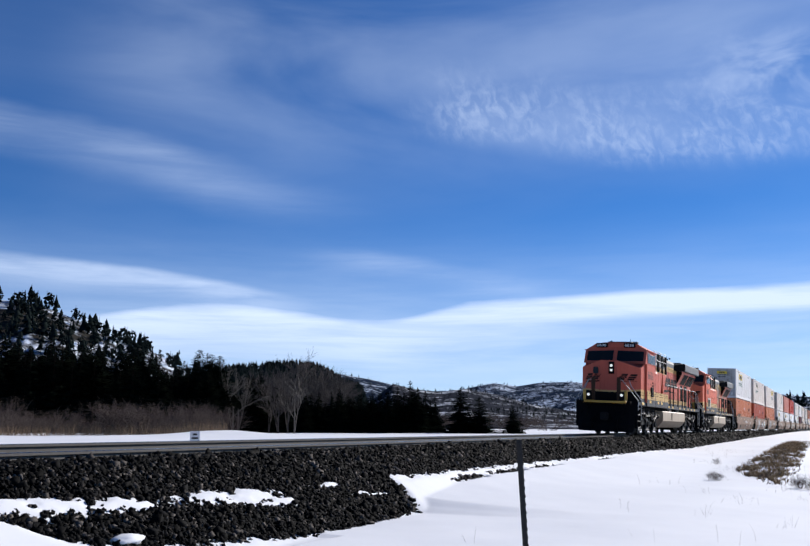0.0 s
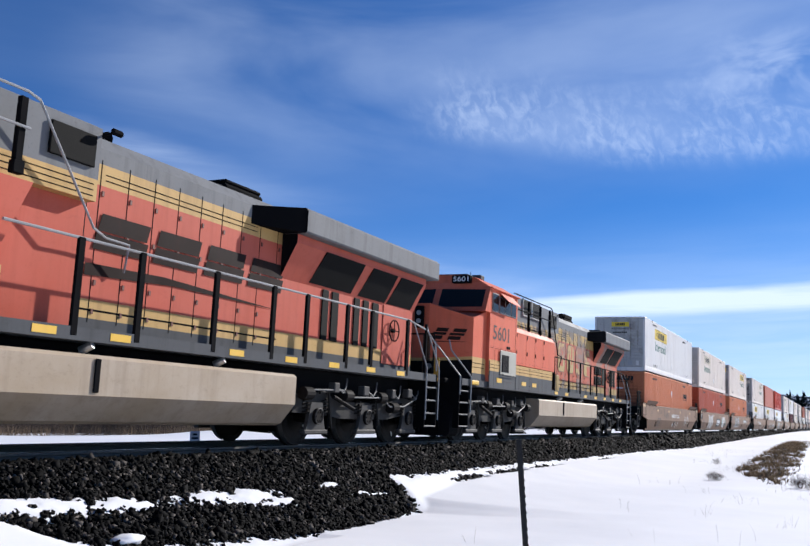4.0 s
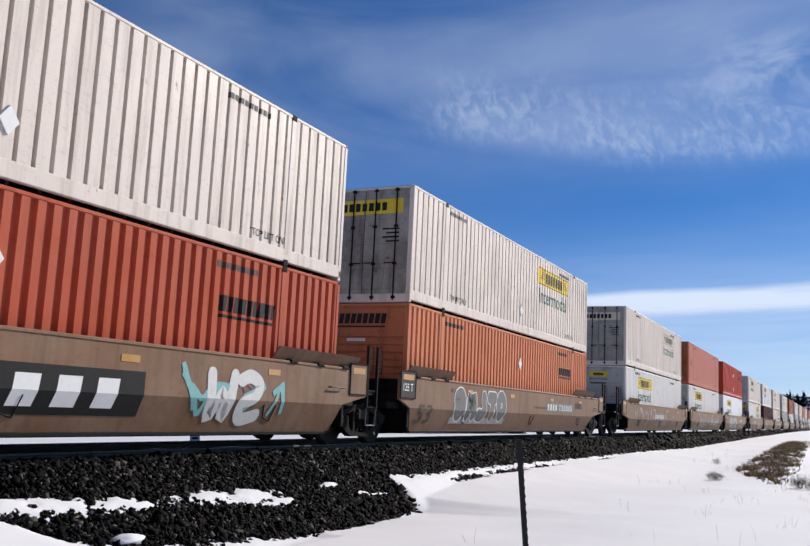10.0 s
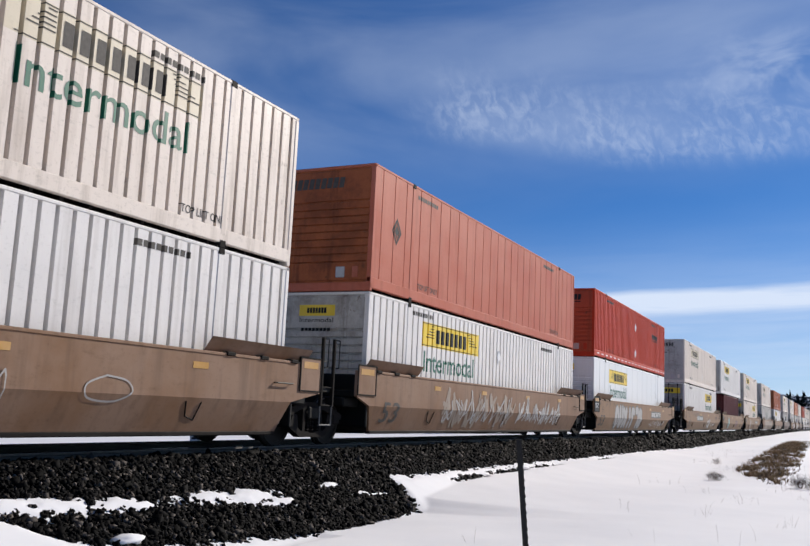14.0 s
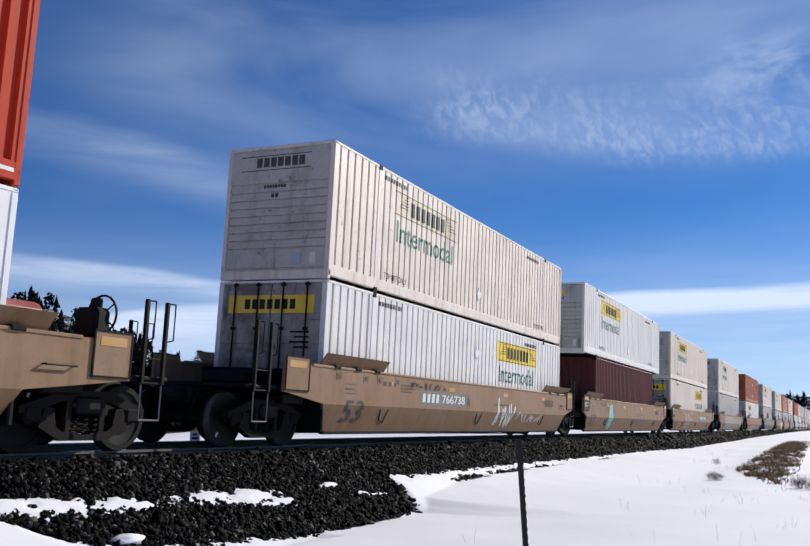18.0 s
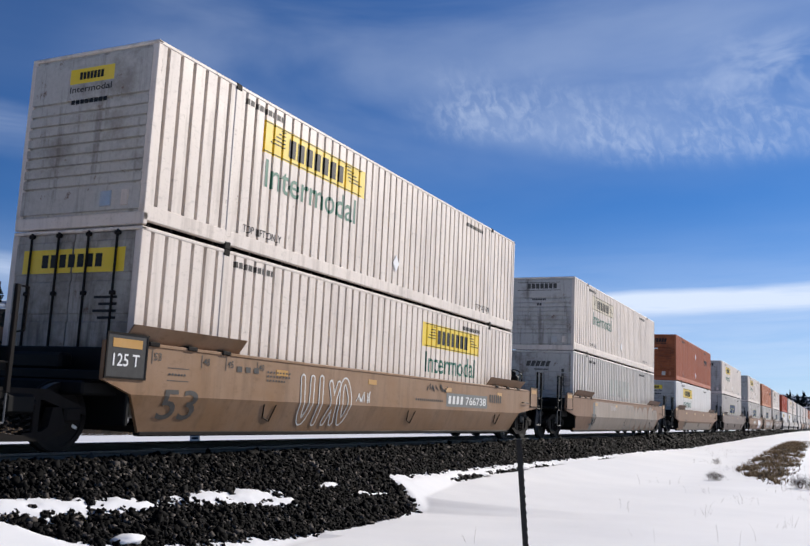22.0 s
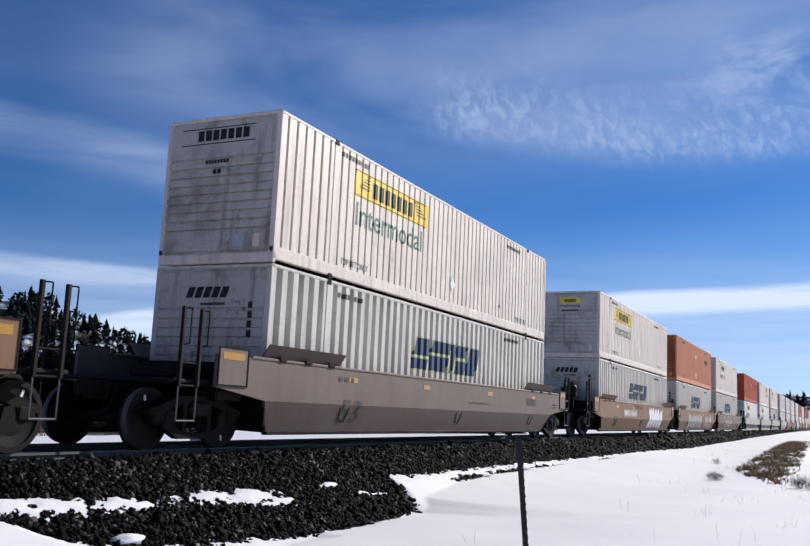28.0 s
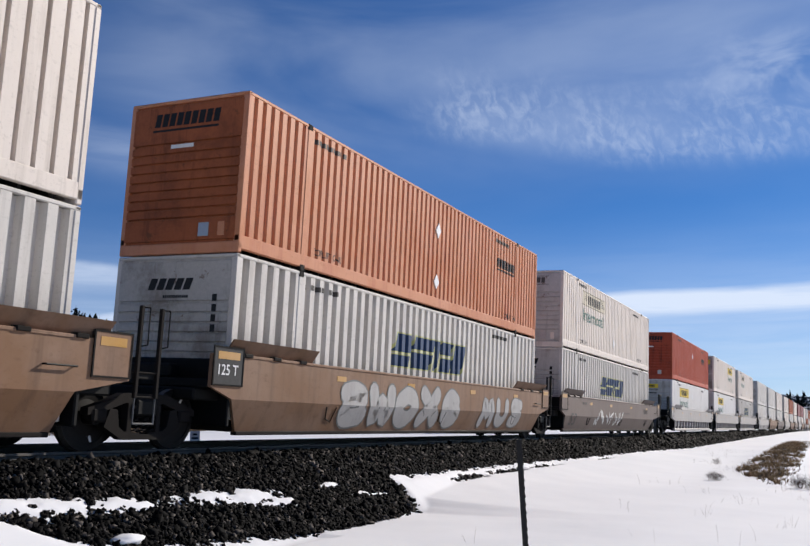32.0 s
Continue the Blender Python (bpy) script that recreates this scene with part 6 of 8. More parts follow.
def locomotive(x_line, number, old):
    orange = L_ORANGE_OLD if old else L_ORANGE
    band = L_CREAM
    ob = thing("locomotive", "sun-bleached orange diesel locomotive with peeling hood logo" if old else "orange diesel locomotive with yellow bands and lit headlights", "locomotive", "locomotives")
    P = lambda name, g, mats, label="", smooth=False: part(name, g, mats, ob, label, smooth)
    body = [L_GREY, band, orange, L_HOODGREY, L_BLACK]
    worn = [L_GREY, L_PEEL_BAND, L_PEEL, L_HOODGREY, L_BLACK] if old else body

    # frame, deck, pilot
    P("frame", Geo().cbox(-10.3, 10.2, -1.05, 1.05, 0.95, 1.45, 0.04), L_BLACK)
    P("deck", section([(-1.50, 1.45), (-1.50, 1.62), (1.50, 1.62), (1.50, 1.45)], -10.2, 10.15, lambda y, z: 0), L_GREY)
    plow = [(-10.88, 0.14), (-10.86, 0.50), (-10.62, 0.95), (-10.42, 1.20), (-10.28, 1.45), (-10.0, 1.45), (-10.0, 0.14)]
    g = Geo()
    across = (-1.34, -1.28, -1.1, -0.7, 0.0, 0.7, 1.1, 1.28, 1.34)
    v = [(x + 0.42 * (abs(y) / 1.5) ** 3 if x < -10.0 else x, y, z + (0.10 if abs(y) > 1.3 and z < 0.2 else 0.0)) for y in across for x, z in plow]
    n = len(plow)
    for k in range(8):
        for i in range(n):
            j = (i + 1) % n
            g.f.append((k * n + i, k * n + j, (k + 1) * n + j, (k + 1) * n + i))
            g.m.append(0)
    g.f += [tuple(range(n))[::-1], tuple(range(8 * n, 9 * n))]
    g.m += [0, 0]
    g.v = v
    P("snow_plow", g, L_BLACK, "black wedge pilot plow")
    P("anticlimber", Geo().cbox(-10.62, -10.0, -1.20, 1.20, 1.46, 1.60, 0.03).cbox(-10.80, -10.60, -1.02, 1.02, 1.50, 1.61, 0.03, 1), [L_BLACK, L_YELLOW])
    for sy in (-1, 1):
        P("plow_brace", Geo().cbox(-10.93, -10.70, sy * 0.62 - 0.03, sy * 0.62 + 0.03, 0.20, 0.80, 0.01), L_BLACK)
        P("cut_lever", Geo().path([(-10.85, sy * 0.25, 1.02), (-10.88, sy * 0.5, 1.15), (-10.82, sy * 1.15, 1.15), (-10.80, sy * 1.3, 0.86)], 0.016, 6), L_BLACK)
        P("hose_rack", Geo().path([(-10.82, sy * 0.35, 1.2), (-10.95, sy * 0.42, 0.9), (-10.98, sy * 0.62, 0.72), (-10.90, sy * 0.82, 0.95), (-10.84, sy * 0.9, 1.2)], 0.028, 6), L_BLACK)
        P("grab_loop", Geo().path([(-10.86, sy * 1.16, 0.30), (-10.95, sy * 1.2, 0.55), (-10.90, sy * 1.2, 0.90), (-10.70, sy * 1.2, 1.02)], 0.014, 6), L_BLACK)
    for e in (-1, 1):
        x = e * 10.9
        P("coupler", Geo().cbox(min(x, x - e * 0.8), max(x, x - e * 0.8), -0.17, 0.17, 0.72, 1.02, 0.06).cbox(min(x, x + e * 0.28), max(x, x + e * 0.28), -0.22, 0.14, 0.66, 1.06, 0.07), M_GRIME)
        P("air_hose", Geo().path([(x - e * 0.2, 0.5, 1.0), (x + e * 0.05, 0.55, 0.6), (x + e * 0.2, 0.4, 0.45)], 0.03, 6), L_BLACK)
    # end steps on all four corners
    for e in (-1, 1):
        for sy in (-1, 1):
            y0, y1 = sorted((sy * 0.95, sy * 1.50))
            xa, xb = (-10.35, -9.72) if e < 0 else (9.55, 10.2)
            g = Geo()
            for x in (xa, xb):
                g.cbox(x - 0.02, x + 0.02, y0, y1, 0.36, 1.62, 0.01)
            P("step_well", g, L_BLACK)
            for z in (0.38, 0.68, 0.98, 1.28):
                P("step_tread", Geo().cbox(xa, xb, y0, y1, z, z + 0.035, 0.008), L_DULL)
            for x in ((xa - 0.03, xb + 0.03) if e > 0 else ()):
                P("grab_rail", Geo().path([(x, sy * 1.53, 0.55), (x, sy * 1.53, 1.75), (x + (0.25 if e < 0 else -0.25), sy * 1.42, 2.35), (x + (0.4 if e < 0 else -0.3), sy * 1.30, 2.75)], 0.017, 6), L_RAIL)
    # nose
    rows = [1.62, 1.80, 2.15, 2.23, 3.33]
    g = Geo()
    out = [(-8.44, -1.45), (-9.43, -1.45), (-10.06, -0.42), (-10.06, 0.42), (-9.43, 1.45), (-8.44, 1.45)]
    for z in rows:
        for i, (x, y) in enumerate(out):
            top = z + ((0.26 if i in (2, 3) else 0.22 if i in (0, 5) else -0.07) if z > 3 else -0.10 if i in (2, 3) and z > 2 else 0.0)
            g.v.append((x + (0.04 if z > 3 and i in (2, 3) else 0), y, top))
    for k in range(4):
        for i in range(5):
            q = (k * 6 + i, k * 6 + i + 1, (k + 1) * 6 + i + 1, (k + 1) * 6 + i)
            g.f.append(q[::-1])
            side = i in (0, 4)
            g.m.append((0, 1, 1, 2)[k] if side else (4, 4, 1, 2)[k])
    g.v += [(-8.44, -0.42, 3.62), (-8.44, 0.42, 3.62)]
    g.f += [(24, 25, 26, 30)[::-1], (26, 27, 31, 30)[::-1], (27, 28, 29, 31)[::-1]]
    g.m += [2, 2, 2]
    P("nose", g, body)
    P("nose_window", Geo().prism([(y, z) for y, z in ((0.52, 2.98), (0.56, 2.92), (0.74, 2.92), (0.78, 2.98), (0.78, 3.20), (0.74, 3.26), (0.56, 3.26), (0.52, 3.20))], 0, -10.02, -9.86), L_GLASS, "small rounded window in the nose door")
    for sy in (-1, 1):
        for z in (1.95, 2.06):
            P("pinstripe", Geo().box(-9.42, -8.56, *sorted((sy * 1.449, sy * 1.453)), z, z + 0.018), L_BLACK)
    g = Geo().cbox(-10.10, -10.0, -0.27, -0.01, 2.92, 3.52, 0.02)
    P("headlight_housing", g, L_BLACK)
    for z in (3.11, 3.33):
        P("headlight", Geo().rod((-10.115, -0.14, z), (-10.09, -0.14, z), 0.066, 16), L_LAMP if not old else M_STEEL, "lit round headlight" if not old else "unlit headlight")
    for y in (-0.80, 0.80):
        P("ditch_light_housing", Geo().cbox(-10.78, -10.5, y - 0.12, y + 0.12, 1.64, 2.02, 0.04), L_BLACK)
        P("light_bracket", Geo().cbox(-10.76, -10.70, *sorted((y + (0.13 if y > 0 else -0.13), y + (0.27 if y > 0 else -0.27))), 1.62, 2.10, 0.015), L_YELLOW)
        P("ditch_light", Geo().rod((-10.80, y, 1.88), (-10.77, y, 1.88), 0.07, 16), L_LAMP if not old else M_STEEL)
    for y in (-0.62, 0.62):
        P("nose_post", Geo().cbox(-10.62, -10.50, y - 0.09, y + 0.09, 1.62, 2.74, 0.02), L_POST, "tall dark post beside the walkway chain")
    # nose name as slanted blocks with a line below
    g = Geo()
    sx = lambda y, z: -10.06 + max(0.0, abs(y) - 0.42) / 1.03 * 0.63 - 0.012 + max(0.0, z - 2.23) * 0.035 * (1 - max(0.0, abs(y) - 0.42) / 1.03)
    for a, b in ((-0.47, -0.78), (-0.86, -1.20), (0.86, 0.48), (1.26, 0.94)):
        for z0, z1, c, d in ((2.64, 2.74, 0.0, 0.05), (2.76, 2.83, 0.0, 0.0), (2.85, 2.95, 0.04, 0.0)):
            p = lambda y, z: (sx(y - (z - 2.66) * 0.4, z), y - (z - 2.66) * 0.4, z)
            g.quad([p(a - c, z0), p(b + d, z0), p(b + d, z1), p(a - c, z1)])
    g.quad([(sx(-0.44, 2.56), -0.44, 2.56), (sx(-1.3, 2.60), -1.3, 2.60), (sx(-1.3, 2.6), -1.3, 2.61), (sx(-0.44, 2.6), -0.44, 2.59)])
    g.quad([(sx(1.25, 2.5), 1.25, 2.50), (sx(0.44, 2.54), 0.44, 2.54), (sx(0.44, 2.6), 0.44, 2.60), (sx(1.25, 2.6), 1.25, 2.58)])
    tagged(P("nose_emblem", g, [L_LOGO]), kind="stuff")
    # cab
    zs = [1.62, 1.80, 2.23, 3.36, 4.22]
    cabo = walls(1.55, zs, [(-1.05, 4.52), (-0.6, 4.60), (0.6, 4.60), (1.05, 4.52)])
    g = section(cabo, -8.45, -6.15, lambda y, z: 0 if z < 1.80 else 1 if z < 2.23 else 2, 2)
    P("cab", g, body)
    front = [(-1.55, 3.52), (-1.55, 4.20), (-1.05, 4.50), (-0.6, 4.58), (0.6, 4.58), (1.05, 4.50), (1.55, 4.20), (1.55, 3.52)]
    slope = lambda z: -8.84 + (z - 3.52) / 0.7 * 0.36
    g = Geo()
    brow = lambda z: slope(z) if z <= 4.2 else slope(4.2) + (z - 4.2) / 0.38 * 0.09
    g.v = [(brow(z), y, z) for y, z in front] + [(-8.38, y, z) for y, z in front]
    n = len(front)
    g.f = [(0, 1, 6, 7), (1, 2, 3, 4, 5, 6)] + [(i, n + i, n + (i + 1) % n, (i + 1) % n) for i in range(n)]
    g.m = [0] * len(g.f)
    P("cab_front", g, orange)
    for sy in (-1, 1):
        a, b = sy * 0.10, sy * 1.42
        q = [(slope(3.64) - 0.012, a, 3.64), (slope(3.64) - 0.012, b, 3.64), (slope(4.15) - 0.012, b, 4.15), (slope(4.19) - 0.012, a, 4.19)]
        g = Geo().add(q + [(x + 0.03, y, z) for x, y, z in q], [(0, 1, 2, 3) if sy > 0 else (3, 2, 1, 0), (0, 4, 5, 1), (1, 5, 6, 2), (2, 6, 7, 3), (3, 7, 4, 0)])
        P("windshield", g, L_GLASS, "dark windshield pane")
    for y in (-0.98, 0.42):
        bd = P("number_board", Geo().cbox(-8.62, -8.44, y, y + 0.56, 4.34, 4.56, 0.02), L_BLACK)
        g = Geo()
        v, f = text_geo(number, 0.14, 0.46)
        g.add([(-8.626, y + 0.51 - a, 4.38 + b) for a, b in v], f)
        part("number", g, [M_PLAC], bd)
    P("roof_unit", Geo().cbox(-8.1, -6.8, -0.7, 0.5, 4.60, 4.68, 0.03).cbox(-7.6, -7.3, -0.9, -0.6, 4.58, 4.72, 0.02), L_GREY)
    P("roof_antenna", Geo().rod((-7.4, -0.5, 4.6), (-7.4, -0.5, 4.85), 0.01, 5), L_BLACK)
    P("roof_beacon", Geo().rod((-8.2, 0.3, 4.58), (-8.2, 0.3, 4.72), 0.03, 8), L_BLACK)
    for sy in (-1, 1):
        for x0, x1, pw in ((-8.30, -7.86, 1), (-7.74, -6.84, 2), (-6.74, -6.36, 1)):
            z0, z1 = (3.60, 4.07) if pw != 2 else (3.60, 4.03)
            y = sy * 1.55
            w = P("side_window", Geo().cbox(x0 - 0.03, x1 + 0.03, *sorted((y - sy * 0.02, y + sy * 0.022)), z0 - 0.025, z1 + 0.025, 0.012), L_FRAME, "cab window in a worn metal frame")
            for k in range(pw):
                a = x0 + (x1 - x0) * k / pw + (0.03 if k else 0)
                part("pane", Geo().cbox(a, x0 + (x1 - x0) * (k + 1) / pw - (0.03 if pw > 1 and k == 0 else 0), *sorted((y + sy * 0.018, y + sy * 0.030)), z0, z1, 0.01), L_GLASS, w)
        if old:
            v = [(-7.75, sy * 1.56, 4.15), (-6.7, sy * 1.56, 4.15), (-6.62, sy * 1.82, 3.86), (-7.75, sy * 1.82, 3.90)]
            f = [(0, 1, 2, 3), (7, 6, 5, 4), (0, 3, 7, 4), (1, 5, 6, 2), (3, 2, 6, 7), (0, 4, 5, 1)]
            P("sunshade", Geo().add(v + [(a, b, c + 0.02) for a, b, c in v], f if sy < 0 else [q[::-1] for q in f]), orange, "tilted window shade")
        P("road_number", letters(Geo(), number, -8.19 if sy < 0 else -6.85, sy * 1.556, 2.80, 0.41, 1.34, 0, sy), [L_NUM], "grey road number on the cab side")
        P("drip_rail", Geo().cbox(-8.5, -6.1, *sorted((sy * 1.53, sy * 1.62)), 4.19, 4.235, 0.012), orange)
        P("builder_plate", Geo().cbox(-7.0, -6.72, *sorted((sy * 1.55, sy * 1.562)), 2.44, 2.54, 0.004), L_BLACK)
        # lower side lockers
        seg = [(-8.44, -8.10), (-8.10, -6.25), (-6.22, -5.91), (-5.91, -4.87), (-4.87, -3.60), (-3.60, -2.48)]
        yg = 1.92 if old else 1.78
        y0, y1 = sorted((sy * 1.20, sy * 1.575))
        for i, (a, b) in enumerate(seg):
            zt = 2.20
            pts = [(sy * 1.20, 1.45), (sy * 1.575, 1.45), (sy * 1.575, yg), (sy * 1.575, 2.00), (sy * 1.575, 2.014), (sy * 1.575, 2.09), (sy * 1.575, 2.104), (sy * 1.575, zt), (sy * 1.20, zt)]
            g = section(pts, a + 0.006, b - 0.006, lambda y, z: 0 if z < yg else 4 if (2.0 < z < 2.014 or 2.09 < z < 2.104) else 1, 0)
            P("side_locker", g, body)
            if i in (1, 3, 4):
                P("reflector", Geo().box(a + 0.25, a + 0.66, *sorted((sy * 1.576, sy * 1.582)), 1.62, 1.74), L_REFL)
            for k in range(6):
                z = 1.44 + k * 0.17
                P("latch", Geo().cbox(b - 0.05, b - 0.02, *sorted((sy * 1.575, sy * 1.59)), z, z + 0.03, 0.004), L_BLACK) if i == 3 and k in (1, 4) else None
        if old:
            P("patch_panel", Geo().cbox(-7.64, -6.28, *sorted((sy * 1.57, sy * 1.60)), 1.85, 2.54, 0.01), L_PANEL, "unpainted grey replacement panel")
        g = Geo().cbox(-7.54, -6.95, *sorted((sy * 1.56, sy * 1.612)), 1.93, 2.42, 0.01)
        for xa, xb, za, zb in ((-8.43, -6.26, 2.56, 2.568), (-8.0, -7.99, 1.66, 2.55), (-6.80, -6.79, 1.66, 2.55), (-6.262, -6.254, 2.2, 4.15)):
            P("panel_seam", Geo().box(xa, xb, *sorted((sy * 1.549, sy * 1.5535)), za, zb), L_BLACK)
        P("grab_iron", Geo().path([(-7.5, sy * 1.58, 1.86), (-7.5, sy * 1.64, 1.86), (-6.5, sy * 1.64, 1.86), (-6.5, sy * 1.58, 1.86)], 0.012, 5), L_DULL)
        P("latch_slot", Geo().cbox(-7.02, -6.75, *sorted((sy * 1.55, sy * 1.566)), 2.62, 2.69, 0.006), L_BLACK)
        slats(P("cab_vent", g, L_GRILLE), -7.51, -6.98, sy * 1.612, 1.96, 2.39, 12, sy, True)
        # inverter cabinet with its sloping bulge
        pts = [(sy * 1.0, 2.23), (sy * 1.52, 2.23), (sy * 1.52, 3.20), (sy * 1.40, 3.36), (sy * 1.0, 3.36)]
        for a, b in ((-6.15, -5.15),) if not old else ((-6.15, -5.15), (-5.15, -4.28), (-4.28, -3.38), (-3.38, -2.06)):
            P("cabinet_door", section(pts, a + 0.006, b - 0.006, lambda y, z: 0, 0), orange)
            for z in (2.55, 3.05):
                P("hinge", Geo().cbox(a + 0.06, a + 0.12, *sorted((sy * 1.52, sy * 1.535)), z, z + 0.12, 0.004), L_BLACK)
        if not old:
            # creased bulging panels
            for xa, xb, ya, yb in ((-5.144, -3.83, 1.525, 1.43), (-3.824, -2.42, 1.525, 1.30)):
                v = [(xa, sy * 1.0, 2.23), (xa, sy * ya, 2.23), (xa, sy * ya, 3.26), (xa, sy * 1.0, 3.36), (xb, sy * 1.0, 2.23), (xb, sy * yb, 2.23), (xb + (0.4 if xb > -3 else 0.0), sy * (1.50 if xb < -3 else 1.40), 3.30), (xb, sy * 1.0, 3.36)]
                f = [(0, 1, 2, 3), (7, 6, 5, 4), (1, 5, 2), (5, 6, 2), (2, 6, 7, 3), (0, 4, 5, 1)]
                P("cabinet_door", Geo().add(v, f if sy > 0 else [q[::-1] for q in f]), orange, "creased bulging cabinet panel")
        else:
            P("battery_box", Geo().cbox(-1.75, -0.40, *sorted((sy * 1.0, sy * 1.22)), 1.62, 2.20, 0.02).cbox(-1.77, -1.45, *sorted((sy * 1.0, sy * 1.40)), 1.60, 2.22, 0.02, 1), [L_PEEL_BAND, L_BLACK])
        # grey upper cabinet with grilles
        g = Geo()
        for a, b in ((-5.46, -4.70), (-3.54, -2.75)) if not old else ((-4.61, -3.80), (-3.68, -2.88)):
            g = Geo().cbox(a, b, *sorted((sy * 1.18, sy * 1.225)), 3.90, 4.40, 0.01)
            slats(P("upper_grille", g, L_GRILLE), a + 0.04, b - 0.04, sy * 1.225, 3.92, 4.38, 8, sy)
            if not old:
                P("blower_box", Geo().cbox(a - 0.05, b + 0.25, *sorted((sy * 1.18, sy * 1.30)), 3.66, 3.84, 0.02), L_PALE)
            P("grille_frame", Geo().box(a - 0.035, a, *sorted((sy * 1.18, sy * 1.235)), 3.87, 4.42).box(b, b + 0.035, *sorted((sy * 1.18, sy * 1.235)), 3.87, 4.42).box(a, b, *sorted((sy * 1.18, sy * 1.235)), 3.87, 3.90), L_PALE)
        P("upper_grille", Geo().cbox(-1.68, -0.90, *sorted((sy * 1.18, sy * 1.23)), 3.80, 4.24, 0.01), L_GRILLE)
        # walkway rail round the upper cabinet
        for x in ((-5.95, -4.60, -3.37, -2.30) if not old else (-4.60, -3.39, -2.31)):
            w = 0.055 if not old else 0.02
            P("upper_rail_post", Geo().cbox(x - w, x + w, *sorted((sy * 1.36, sy * 1.44)), 3.34, 4.30, 0.01).cbox(x - w * 1.5, x + w * 1.5, *sorted((sy * 1.36, sy * 1.46)), 3.34, 3.5, 0.01), L_BLACK)
        P("upper_rail", Geo().path([(-6.1, sy * 1.46, 3.92), (-2.2, sy * 1.46, 3.92)], 0.018, 6).path([(-6.1, sy * 1.42, 4.38), (-2.25, sy * 1.42, 4.38), (-2.05, sy * 1.40, 4.34), (-0.85, sy * 1.26, 2.98), (-0.55, sy * 1.2, 2.9), (-0.1, sy * 1.2, 2.88), (-0.05, sy * 1.1, 2.5)], 0.018, 6), L_BLACK if old else L_RAIL)
        # hood doors: seams and latches
        for k in range(9):
            x = -0.55 + k * 0.55
            P("door_seam", Geo().cbox(x - 0.008, x + 0.008, *sorted((sy * 0.995, sy * 1.004)), 1.75, 4.02, 0.002), L_BLACK)
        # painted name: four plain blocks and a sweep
        g = Geo()
        yy = sy * 1.0155
        s = 1 if sy < 0 else -1
        xs = (0.04 if old else -0.70) if sy < 0 else (4.97 if old else 4.35)
        if old:
            for k in range(4):
                xa = xs + s * (0.06 + 1.22 * k)
                for w, c, z0, z1, mi, pr in ((0.46, 0.14, 2.37, 3.45, 2, 0.0), (0.43, 0.12, 2.40, 3.42, 0, 0.001)):
                    xm, y = xa + s * 0.45, yy + sy * pr
                    g.quad([(xm + s * a, y, z) for a, z in ((-w + c, z0), (w - c, z0), (w, z0 + c), (w, z1 - c), (w - c, z1), (-w + c, z1), (-w, z1 - c), (-w, z0 + c))], mi)
                for a0, a1, z0, z1 in (((-0.14, 0.18, 2.60, 2.84), (-0.14, 0.18, 3.00, 3.22)), ((-0.22, -0.06, 2.42, 3.10), (0.08, 0.24, 2.72, 3.40)), ((-0.40, 0.10, 2.62, 2.80), (-0.08, 0.42, 3.02, 3.20)), ((0.02, 0.42, 2.42, 2.78), (0.02, 0.42, 2.98, 3.20)))[k]:
                    xm, y = xa + s * 0.45, yy + sy * 0.002
                    g.quad([(xm + s * a0, y, z0), (xm + s * a1, y, z0), (xm + s * a1, y, z1), (xm + s * a0, y, z1)], 1)
        else:
            blocks(g, 4, xs + s * 0.1, yy, 2.76, 4.8, 0.24, 0, sy, 0.25, 0.14)
            blocks(g, 4, xs + s * 0.17, yy, 3.025, 4.8, 0.25, 0, sy, 0.25, 0.18)
            g.quad([(xs, yy, 2.38), (xs + s * 1.8, yy, 2.47), (xs + s * 4.7, yy, 2.44), (xs + s * 1.6, yy, 2.58), (xs, yy, 2.55)])
        tagged(P("hood_emblem", g, [L_PEEL_LOGO if old else L_LOGO, L_PEEL if old else orange, L_FADEDLINE], "peeling pale block emblem" if old else "dark brown slanted block emblem"), kind="stuff")
        # radiator compartment: shutters, doors, flared screens and wing
        wx = 5.3 if old else 4.0
        for a, b in () if not old else ((5.48, 6.02), (6.10, 6.64)):
            for z0, z1 in ((2.12, 2.48), (2.54, 2.90)):
                g = Geo().cbox(a, b, *sorted((sy * 1.0, sy * 1.03)), z0, z1, 0.01)
                slats(P("shutter", g, L_GRILLE), a + 0.02, b - 0.02, sy * 1.03, z0 + 0.03, z1 - 0.03, 9, sy, True)
        for a, b in ((5.5, 5.75), (5.87, 6.15), (6.8, 7.05), (7.2, 7.45), (7.62, 7.92)) if not old else ((6.82, 7.22), (8.2, 8.42), (8.58, 8.82), (8.96, 9.22)):
            P("hood_vent", Geo().cbox(a, b, *sorted((sy * 1.0, sy * 1.028)), 2.05 if not old else 2.15, 3.05 if not old else 2.86, 0.012), L_GRILLE)
        P("equipment_door", Geo().cbox(*((7.28, 8.08) if old else (8.16, 9.6)), *sorted((sy * 1.0, sy * 1.02)), 1.75, 3.08, 0.01), worn[2])
        hb = 7.7 if old else 8.6
        P("hand_brake", Geo().ring((hb, sy * 1.09, 2.52), 1, 0.24, 0.016, 18).rod((hb, sy * 1.0, 2.52), (hb, sy * 1.1, 2.52), 0.05, 8).rod((hb - 0.24, sy * 1.09, 2.52), (hb + 0.24, sy * 1.09, 2.52), 0.012, 5).rod((hb, sy * 1.09, 2.28), (hb, sy * 1.09, 2.76), 0.012, 5), L_BLACK)
